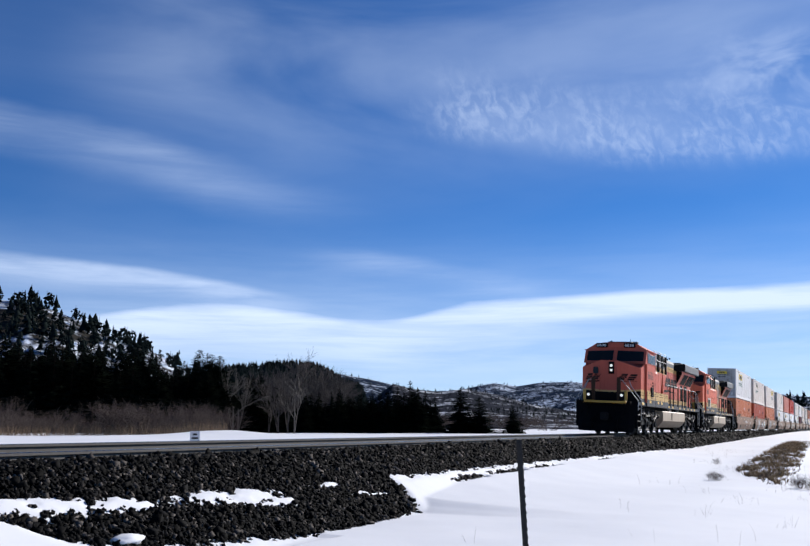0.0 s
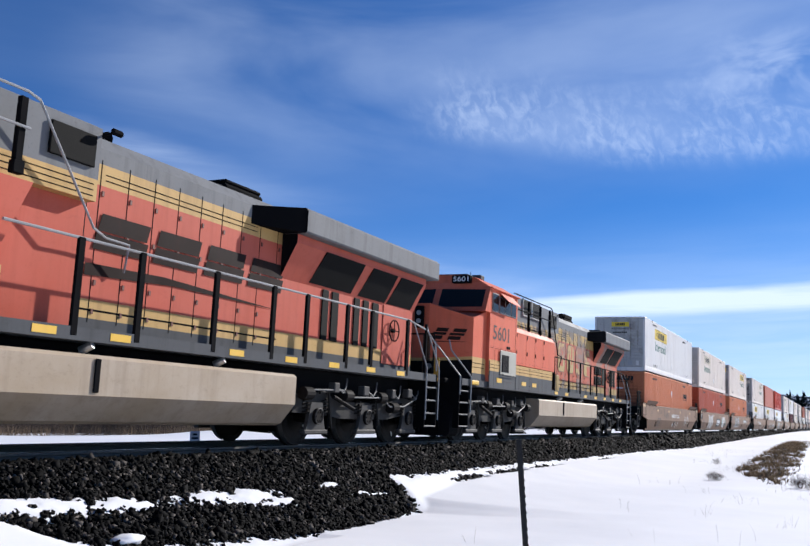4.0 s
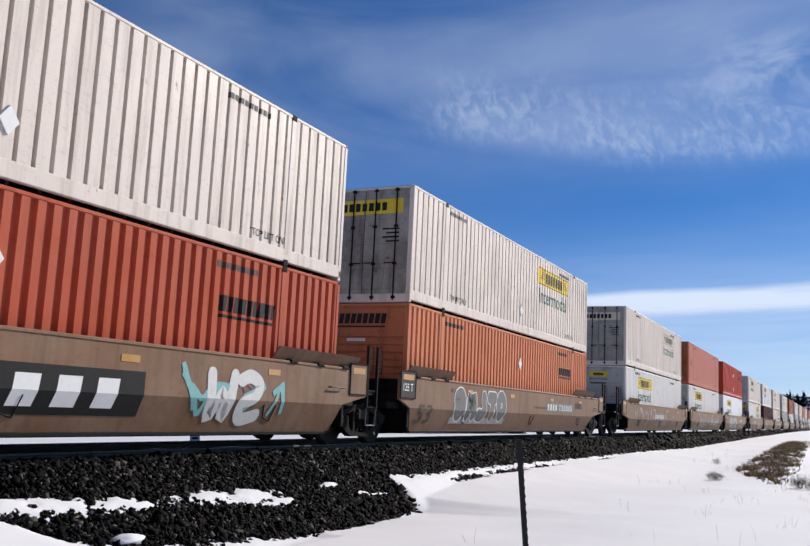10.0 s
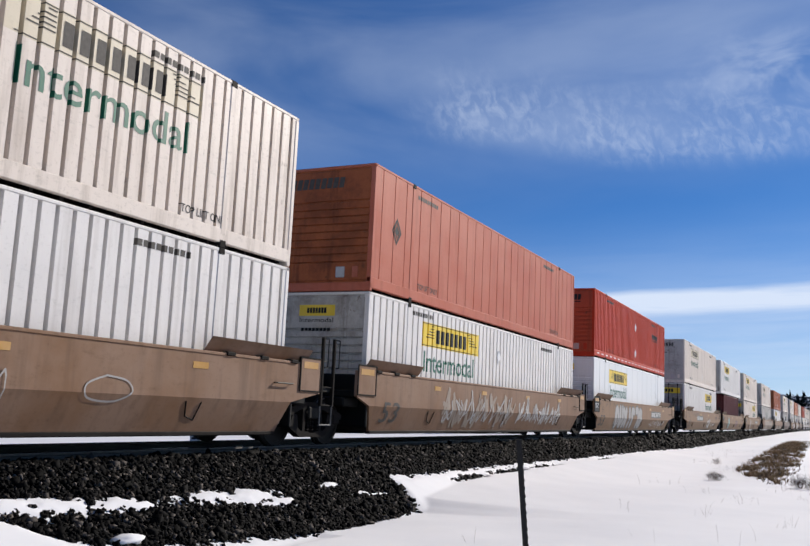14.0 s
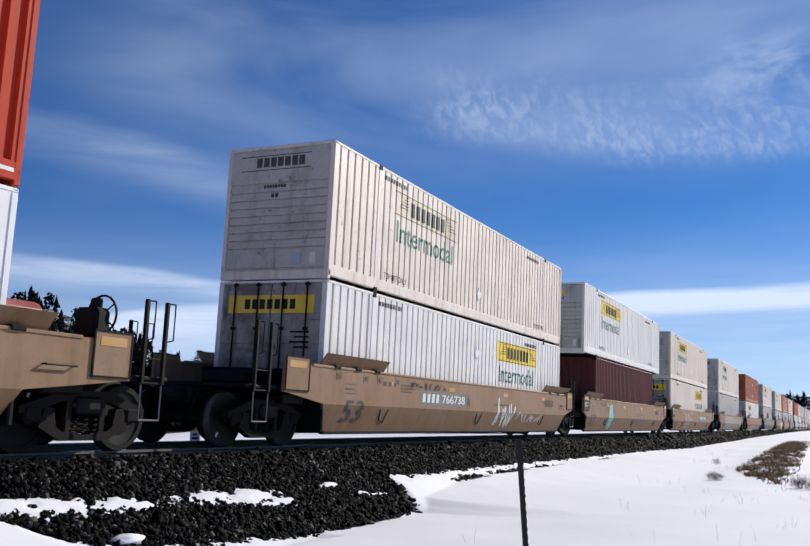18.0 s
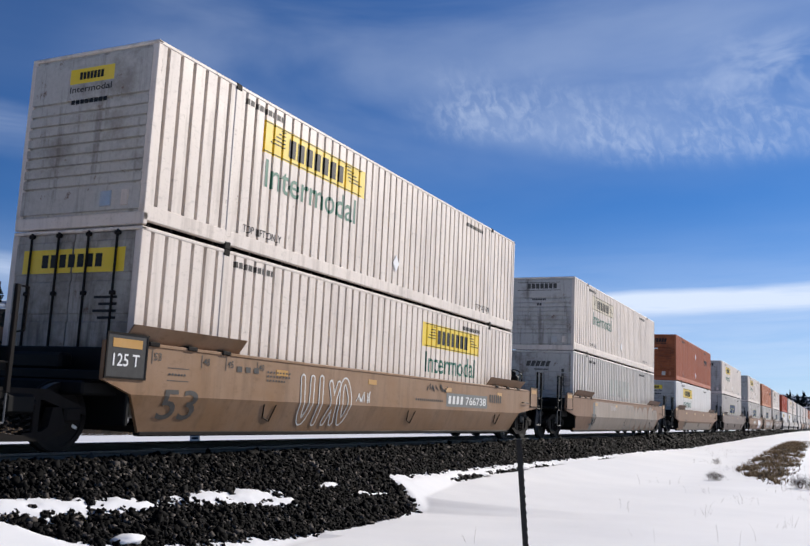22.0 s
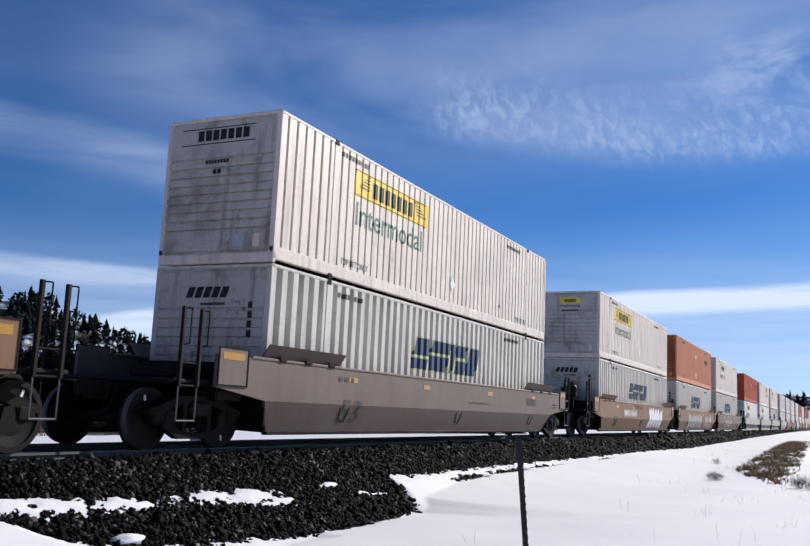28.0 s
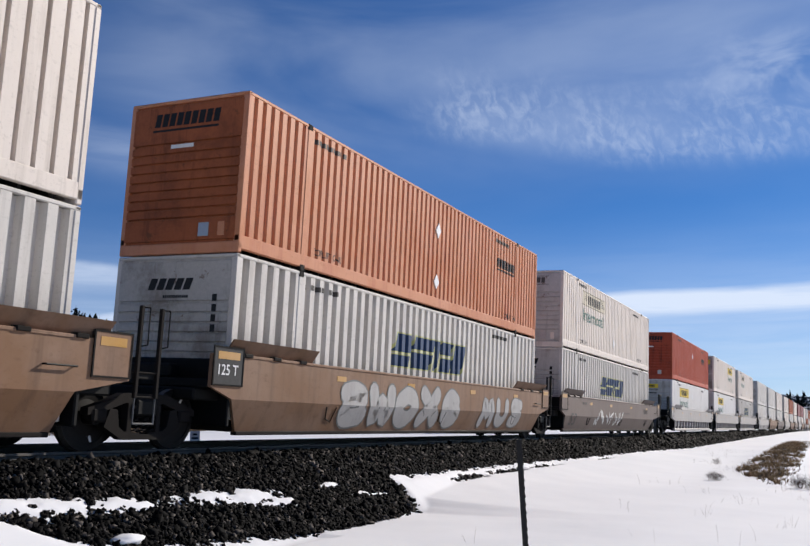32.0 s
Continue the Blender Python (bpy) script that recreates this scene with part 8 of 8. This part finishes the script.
def branchy(seed, h, stems, lean, fork, thick, spread=0.35, fan=0.35):
    """Bare limbs that fork into twigs, as tapered three-sided sticks."""
    r = np.random.RandomState(seed)
    co, fa = [], []

    def stick(p, q, ra, rb):
        d = q - p
        u = np.cross(d, (0.3, 0.5, 0.8))
        u /= np.linalg.norm(u) + 1e-9
        v = np.cross(d, u)
        v /= np.linalg.norm(v) + 1e-9
        n = len(co)
        for c, rr in ((p, ra), (q, rb)):
            for k in range(3):
                a = 2 * math.pi * k / 3
                co.append(c + rr * (u * math.cos(a) + v * math.sin(a)))
        for k in range(3):
            j = (k + 1) % 3
            fa.append((n + k, n + j, n + 3 + j, n + 3 + k))

    def grow(p, d, ln, rad, depth):
        q = p + d * ln
        stick(p, q, rad, rad * 0.62)
        if depth == 0:
            return
        for k in range(fork):
            nd = d + r.normal(size=3) * (spread + 0.06 * k)
            nd[2] = max(nd[2], 0.10)
            nd /= np.linalg.norm(nd)
            grow(p + d * ln * r.uniform(0.45, 1.0), nd, ln * r.uniform(0.55, 0.8), rad * 0.6, depth - 1)
    for s in range(stems):
        a = r.uniform(0, 2 * math.pi)
        o = np.array([math.cos(a), math.sin(a), 0]) * r.uniform(0, lean)
        d = np.array([math.cos(a) * r.uniform(0, fan), math.sin(a) * r.uniform(0, fan), 1.0])
        d /= np.linalg.norm(d)
        grow(o, d, h * r.uniform(0.35, 0.5), thick, 4 if stems < 4 else 3)
    return np.array(co), np.array(fa)


BARE = [raw_mesh("bare_crown", *branchy(60 + k, 10.0, 1 + k, 0.3, 4, 0.10, 0.30), M_TWIG_PALE if k == 0 else M_TWIG) for k in range(3)]
BUSH = [raw_mesh("branchwork", *branchy(80 + k, 3.0, 22, 0.7, 3, 0.022, 0.42, 1.1), M_BRUSH) for k in range(4)]


def make_trees():
    r = random.Random(9)
    az_f, top_f = (37.3, 38.6, 39.6, 41.2, 42.7, 45.6, 48.2, 49.8, 54.0), (10.5, 11.1, 10.0, 10.3, 11.4, 12.3, 12.4, 12.0, 12.5)
    for i in range(130):
        a = 37.4 + (53.0 - 37.4) * (i + r.uniform(0, 0.9)) / 130
        d = r.uniform(106, 140)
        t = float(np.interp(a, az_f, top_f)) * r.uniform(0.66, 1.0) * d / 115
        conifer(a, d, t, r.choice((0, 1, 1, 3)), r, "tall dark conifer in the dense grove", 1.25)
    for a, t in ((38.65, 11.1), (37.9, 10.6), (37.4, 10.4)):
        conifer(a, 112, t, 3, r, "tall dark pine at the edge of the grove")
    row_az = (35.6, 34.9, 33.5, 32.0, 31.2, 29.9, 28.5, 27.8, 27.3, 26.8, 26.2, 25.4, 24.9, 24.4, 23.8)
    row_top = (8.7, 9.2, 7.2, 6.4, 6.6, 6.8, 6.1, 6.5, 6.3, 6.6, 7.3, 7.9, 6.9, 6.6, 5.9)
    for a, t in zip(row_az, row_top):
        conifer(a, 120 + r.uniform(-3, 3), t, r.choice((0, 1, 1)), r, wide=1.45)
    for i in range(44):
        a = 23.8 + 12.8 * (i + r.uniform(0, 1)) / 44
        t = float(np.interp(a, row_az[::-1], row_top[::-1])) * r.uniform(0.72, 1.0)
        conifer(a, r.uniform(117, 135), t, r.choice((0, 1, 1)), r, "dark spruce in the dense row", 1.8)
    for i in range(14):
        a = r.uniform(24.0, 36.5)
        conifer(a, r.uniform(128, 150), r.uniform(5.5, 7.4), r.choice((0, 1, 2)), r, "dark spruce in the second row", 1.4)
    for a, t in ((22.2, 6.5), (21.0, 5.5), (18.9, 4.4)):
        conifer(a, 110, t, 1, r, "lone bushy spruce on the snowfield", 2.1)
    # bare trees
    spots = [(36.5, 112, 8.3, 0), (36.2, 114, 7.5, 0), (33.7, 113, 7.0, 1), (33.1, 114, 7.1, 1), (32.7, 112, 7.1, 0), (34.3, 116, 6.6, 1)]
    spots += [(a, 158 + 3 * k % 11, t, 1 + k % 2) for k, (a, t) in enumerate(((35.2, 9.5), (34.4, 10.4), (33.7, 11.0), (33.2, 11.6), (32.7, 12.2), (32.2, 12.0), (31.7, 11.9), (31.2, 11.6), (30.7, 11.3), (30.2, 10.0), (29.7, 9.2), (35.8, 9.0)))]
    for a, d, t, k in spots:
        x, y = polar(a, d)
        z = ground_at(x, y)
        ob = thing("bare_tree", "leafless grey-brown tree among the spruces" if k else "pale-barked leafless birch at the field edge", "tree", "bare trees")
        s = (t - z) / 9.0
        ob.matrix_basis = pose(float(x), float(y), z - 0.1, 0, 0, r.uniform(0, 360)) @ Matrix.Diagonal((s, s, s, 1))
        part("trunk", Geo().rod((0, 0, -0.2), (0.03, 0.02, 4.2), 0.14, 7, 0, 0.08), M_TWIG_PALE if k == 0 else M_TWIG, ob)
        part("crown", BARE[k], None, ob)
    # thicket along the far side of the field
    for i in range(44):
        a = 36.6 + (53.0 - 36.6) * (i + r.uniform(0, 1)) / 44
        d = r.uniform(84, 99)
        x, y = polar(a, d)
        z = ground_at(x, y)
        ob = thing("willow_bush", "leafless grey-brown willow thicket at the field edge", "bush", "willow thicket")
        s = r.choice((0.40, 0.55, 0.7, 0.85, 1.0, 1.2))
        ob.matrix_basis = pose(float(x), float(y), z - 0.05, 0, 0, r.uniform(0, 360)) @ Matrix.Diagonal((s, s, s * r.uniform(0.9, 1.1), 1))
        part("branchwork", BUSH[i % 4], None, ob)
    for i in range(16):
        a = r.uniform(14.0, 36.0)
        d = r.uniform(180, 230)
        x, y = polar(a, d)
        ob = thing("willow_bush", "distant leafless brush below the slopes", "bush", "willow thicket")
        s = r.uniform(1.2, 1.7)
        ob.matrix_basis = pose(float(x), float(y), ground_at(x, y) - 0.05, 0, 0, r.uniform(0, 360)) @ Matrix.Diagonal((s * 2.2, s * 2.2, s, 1))
        part("branchwork", BUSH[i % 4], None, ob)


def blades(name, label, xs, ys, zs, heights, width, mat, seed, lean=0.5):
    """Dry blades and stalks as thin upright slivers."""
    r = np.random.RandomState(seed)
    n = len(xs)
    a = r.uniform(0, 2 * math.pi, n)
    l = r.uniform(-lean, lean, (n, 2)) * heights[:, None]
    b = np.stack([xs, ys, zs - 0.02], -1)
    s = np.stack([np.cos(a), np.sin(a), np.zeros(n)], -1) * width
    tip = b + np.stack([l[:, 0], l[:, 1], heights], -1)
    mid = b + np.stack([l[:, 0] * 0.35, l[:, 1] * 0.35, heights * 0.55], -1)
    co = np.stack([b - s, b + s, mid + s * 0.8, mid - s * 0.8, tip], 1).reshape(-1, 3)
    k = np.arange(n)[:, None] * 5
    tri = np.concatenate([k + np.array([[0, 1, 2]]), k + np.array([[0, 2, 3]]), k + np.array([[3, 2, 4]])])
    return tagged(new(name, raw_mesh(name, co, tri, mat)), label, "grass", kind="stuff")


def make_small_growth():
    r = np.random.RandomState(12)
    # reeds at the foot of the thicket
    az, d = r.uniform(36.8, 52.5, 2600), r.uniform(81, 88, 2600)
    x, y = polar(az, d)
    keep = waves(x, y, 0.5, 3.0) > -0.2
    x, y = x[keep], y[keep]
    blades("dry_reeds", "tan dry reeds at the edge of the snowfield", x, y, surface(x, y), r.uniform(0.3, 1.1, len(x)), 0.012, M_REED, 1, 0.25)
    # brown grass on the berm
    for name, label, n, mat, sd, hh in (("dead_grass", "matted brown dead grass on the snowy berm", 15000, M_DEAD, 2, (0.04, 0.15)), ("tan_grass", "tan bent grass blades on the snowy berm", 9000, M_TAN_GRASS, 5, (0.05, 0.20))):
        u, v = r.uniform(-1, 1, n), r.uniform(-1, 1, n)
        x = 25.2 + 52 * (0.5 + 0.5 * u) ** 1.2
        y = 1.62 + 0.65 * smooth(24.5, 31, x) + 0.018 * np.maximum(x - 31, 0) + v * np.minimum(0.10 + 0.11 * (x - 24), 0.95)
        clump = waves(x, y * 6, 0.8, 2.0) + 0.7 * waves(x, y * 5, 2.3, 4.0) + 0.5 * waves(x, y * 4, 5.1, 1.0)
        keep = (1.1 * u ** 6 + v * v + 0.9 * clump < 0.50) | (r.rand(n) < 0.04)
        x, y = x[keep], y[keep]
        blades(name, label, x, y, surface(x, y), r.uniform(*hh, len(x)), 0.012, mat, sd, 1.1)
    # single stalks and tufts poking through the snow
    px, py = [], []
    for cx, cy, k, sd in ((26.1, 3.15, 60, 0.22), (31.0, 3.3, 25, 0.4), (36.5, 4.6, 30, 0.5), (19.1, 1.83, 14, 0.22), (14.7, 0.85, 8, 0.10), (11.4, 4.4, 3, 0.3), (16.5, 3.6, 3, 0.3), (24.0, 4.4, 7, 0.5), (28.0, 1.2, 40, 0.25), (26.0, 1.0, 18, 0.3), (13.0, 2.4, 2, 0.3), (21.0, 3.0, 8, 0.6), (44.0, 4.8, 40, 0.9), (50.0, 5.2, 40, 1.2), (12.6, 1.2, 5, 0.3), (23.0, 1.3, 22, 0.3), (20.5, 0.7, 26, 0.25), (18.0, 0.4, 12, 0.2), (30.0, 2.6, 30, 0.5), (34.0, 1.6, 30, 0.6), (16.0, 2.2, 9, 0.2), (10.2, 1.7, 4, 0.15)):
        px += list(cx + r.normal(size=k) * sd)
        py += list(cy + r.normal(size=k) * sd * 0.6)
    px, py = np.array(px), np.array(py)
    blades("weed_stalks", "thin dry weed stalks poking through the snow", px, py, surface(px, py), r.uniform(0.07, 0.28, len(px)), 0.0013, M_DEAD, 3, 0.5)
    # scrub twigs on the berm
    for cx, cy, s in ((26.2, 3.2, 0.10), (24.4, 1.0, 0.14), (36.0, 4.3, 0.10), (24.0, 0.78, 0.10), (26.35, 3.3, 0.08), (24.6, 1.08, 0.11), (26.1, 3.1, 0.09)):
        ob = thing("sagebrush", "small dark leafless shrub in the snow", "shrub", "shrubs by the berm")
        ob.matrix_basis = pose(cx, cy, ground_at(cx, cy) - 0.02, 0, 0, cx * 50) @ Matrix.Diagonal((s, s, s, 1))
        part("branchwork", BUSH[int(cx) % 4], None, ob)
    # pines on the hills
    for name, label, H, n, hh, seed in (("hill_pines", "scattered dark pines on the snowy hillside", H_LEFT, 420, (3.2, 6.4), 5), ("hill_forest", "dense dark forest on the rounded hill", H_TWO, 2400, (6.0, 10.0), 6), ("slope_junipers", "scattered dark junipers on the snow slope", H_MID, 1300, (1.0, 3.0), 7), ("knoll_pines", "scattered pines on the knoll", H_RIGHT, 130, (4.0, 8.0), 8), ("ridge_forest", "dark timber along the far ridge", H_FAR, 700, (2.5, 5.5), 9)):
        k, m, _ = H.shape
        co, fa = [], []
        count = 0
        q = np.random.RandomState(seed)
        for i in range(n):
            a = q.randint(2, m - 2)
            b = int(45 * q.uniform(0.12, 1.0) ** 0.7) if q.rand() > 0.14 else 45
            p = H[b, a] + (H[b, a + 1] - H[b, a]) * q.rand()
            h = q.uniform(*hh)
            pine = name in ("hill_pines", "knoll_pines") and q.rand() < 0.5
            w = h * (q.uniform(0.30, 0.42) if pine else q.uniform(0.16, 0.28))
            if q.rand() < 0.35:
                w *= 1.4
            tiers = 5
            if pine:
                for c in range(16):
                    g = q.normal(size=3)
                    g = g / np.linalg.norm(g) * q.rand() ** 0.4
                    mid = p + np.array([g[0] * 0.30 * h, g[1] * 0.30 * h, h * (0.52 + 0.36 * g[2])])
                    rr = h * q.uniform(0.07, 0.13)
                    oct6 = np.array([(1, 0, 0), (-1, 0, 0), (0, 1, 0), (0, -1, 0), (0, 0, 0.8), (0, 0, -0.7)]) * rr * q.uniform(0.7, 1.3, (6, 1)) + q.normal(size=(6, 3)) * rr * 0.2
                    co += list(oct6 + mid)
                    fa += [(count + a_, count + b_, count + c_) for a_, b_, c_ in ((0, 2, 4), (2, 1, 4), (1, 3, 4), (3, 0, 4), (2, 0, 5), (1, 2, 5), (3, 1, 5), (0, 3, 5))]
                    count += 6
                w *= 0.2
            for t in range(tiers):
                z0, z1 = h * (0.06 + 0.80 * t / tiers), h * (0.06 + 0.80 * t / tiers + 0.34)
                rr = w * (1 - 0.85 * t / tiers) * q.uniform(0.8, 1.15)
                off = q.normal(size=2) * (0.10 if pine else 0.04) * h
                ang = q.uniform(0, 6.28)
                pts = [p + np.array([off[0], off[1], min(z1, h)])]
                for c in range(6):
                    rk = rr * q.uniform(0.6, 1.2)
                    pts.append(p + np.array([math.cos(ang + c * 1.047) * rk + off[0], math.sin(ang + c * 1.047) * rk + off[1], z0 + q.uniform(-0.05, 0.05) * h]))
                co += pts
                fa += [(count, count + 1 + c, count + 1 + (c + 1) % 6) for c in range(6)]
                count += 7
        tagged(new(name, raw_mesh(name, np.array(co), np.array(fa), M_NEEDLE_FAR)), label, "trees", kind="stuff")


def make_clutter():
    # leaning steel fence post in the snow
    post = thing("fence_post", "dark weathered steel fence post leaning in the snow", "fence post")
    x, y = 6.66, 2.15
    z = ground_at(x, y)
    post.matrix_basis = pose(x, y, z - 0.25, -2.4, 0, 20)
    g = Geo().prism([(-0.025, -0.005), (0.025, -0.005), (0.025, 0.005), (0.005, 0.005), (0.005, 0.036), (-0.005, 0.036), (-0.005, 0.005), (-0.025, 0.005)], 2, 0.0, 1.42 - z + 0.25)
    part("shaft", g, plain("weathered_post_steel", (0.045, 0.043, 0.042), 0.6, 0.4, 0.5, 18.0, 0.4), post)
    for k in range(20):
        part("stud", Geo().cbox(-0.008, 0.008, -0.010, -0.003, 0.35 + k * 0.06, 0.37 + k * 0.06, 0.002), M_GRIME, post)
    # small white notice beyond the far rail
    sg = thing("trackside_sign", "small white trackside notice with three dark lines", "sign")
    x, y = 17.15, 13.78
    sg.matrix_basis = pose(x, y, ground_at(x, y) - 0.15, 0, 0, -50.0)
    part("sign_post", Geo().cbox(-0.018, 0.018, 0.005, 0.035, 0.0, 0.62, 0.004), M_STEEL, sg)
    part("sign_plate", Geo().cbox(-0.115, 0.115, -0.008, 0.004, 0.34, 0.68, 0.004), M_PLAC, sg)
    for k, w in enumerate((0.05, 0.075, 0.09)):
        part("print_line", Geo().box(-w, w, -0.011, -0.0085, 0.58 - 0.085 * k, 0.625 - 0.085 * k), M_INK, sg)
    # slim pole by the lone spruces
    po = thing("slim_pole", "slim grey pole beside the lone spruce", "pole")
    x, y = 105.8, 36.6
    po.matrix_basis = pose(x, y, ground_at(x, y) - 0.2)
    part("shaft", Geo().rod((0, 0, 0), (0, 0, 3.2), 0.05, 8, 0, 0.04), M_GRIME, po)
    part("cap", Geo().cbox(-0.07, 0.07, -0.07, 0.07, 3.2, 3.3, 0.02), M_GRIME, po)
    # snow-capped boulder at the foot of the bank
    r = np.random.RandomState(3)
    rock = thing("boulder", "grey boulder half buried under a cap of snow", "rock")
    x, y = 7.87, 7.2
    rock.matrix_basis = pose(x, y, ground_at(x, y) - 0.02)
    for name, sc, dz, mat, sd in (("stone", (0.19, 0.13, 0.11), 0.0, M_BED, 1), ("snow_cap", (0.22, 0.14, 0.07), 0.08, M_SNOW, 2)):
        bm = bmesh.new()
        bmesh.ops.create_icosphere(bm, subdivisions=3, radius=1.0)
        for v in bm.verts:
            n = noise.noise(v.co * 1.5 + Vector((sd * 7.0, 0, 0)))
            v.co *= 1 + 0.28 * n
            v.co = Vector((v.co.x * sc[0], v.co.y * sc[1], v.co.z * sc[2] + dz))
        me = bpy.data.meshes.new(name)
        bm.to_mesh(me)
        bm.free()
        me.materials.append(mat)
        me.polygons.foreach_set("use_smooth", [True] * len(me.polygons))
        part(name, me, None, rock)


make_trees()
make_small_growth()
make_clutter()
make_train()


# ---- all that moves ----
def motions():
    for ob, x, z, turned in RIDERS:
        c = radians(CANT)
        y0, z0 = YT - z * math.sin(c), ZT + z * math.cos(c)
        rows = [(t, pose(x - s, y0, z0, -CANT if turned else CANT, 0, 180 if turned else 0)) for t, s in RUN]
        walk(ob, rows)
    # wheels roll while they are within sight of the camera
    for w, r, x, c in WHEELS:
        t0 = max(0.0, (x - 58.0) / SPEED)
        t1 = min(SECONDS, (x + 4.0) / SPEED)
        if t1 - t0 < 0.2:
            continue
        k0, k1 = math.ceil(t0 * FPS), math.floor(t1 * FPS)
        turn = math.degrees(SPEED / FPS / r)
        rows = [] if k0 == 0 else [(0.0, pose(*c))]
        rows += [(k / FPS, pose(*c, 0, -turn * (k - k0), 0)) for k in range(k0, k1 + 1)]
        if k1 < SECONDS * FPS:
            rows.append((SECONDS, pose(*c, 0, -turn * (k1 - k0), 0)))
        walk(w, rows)


motions()
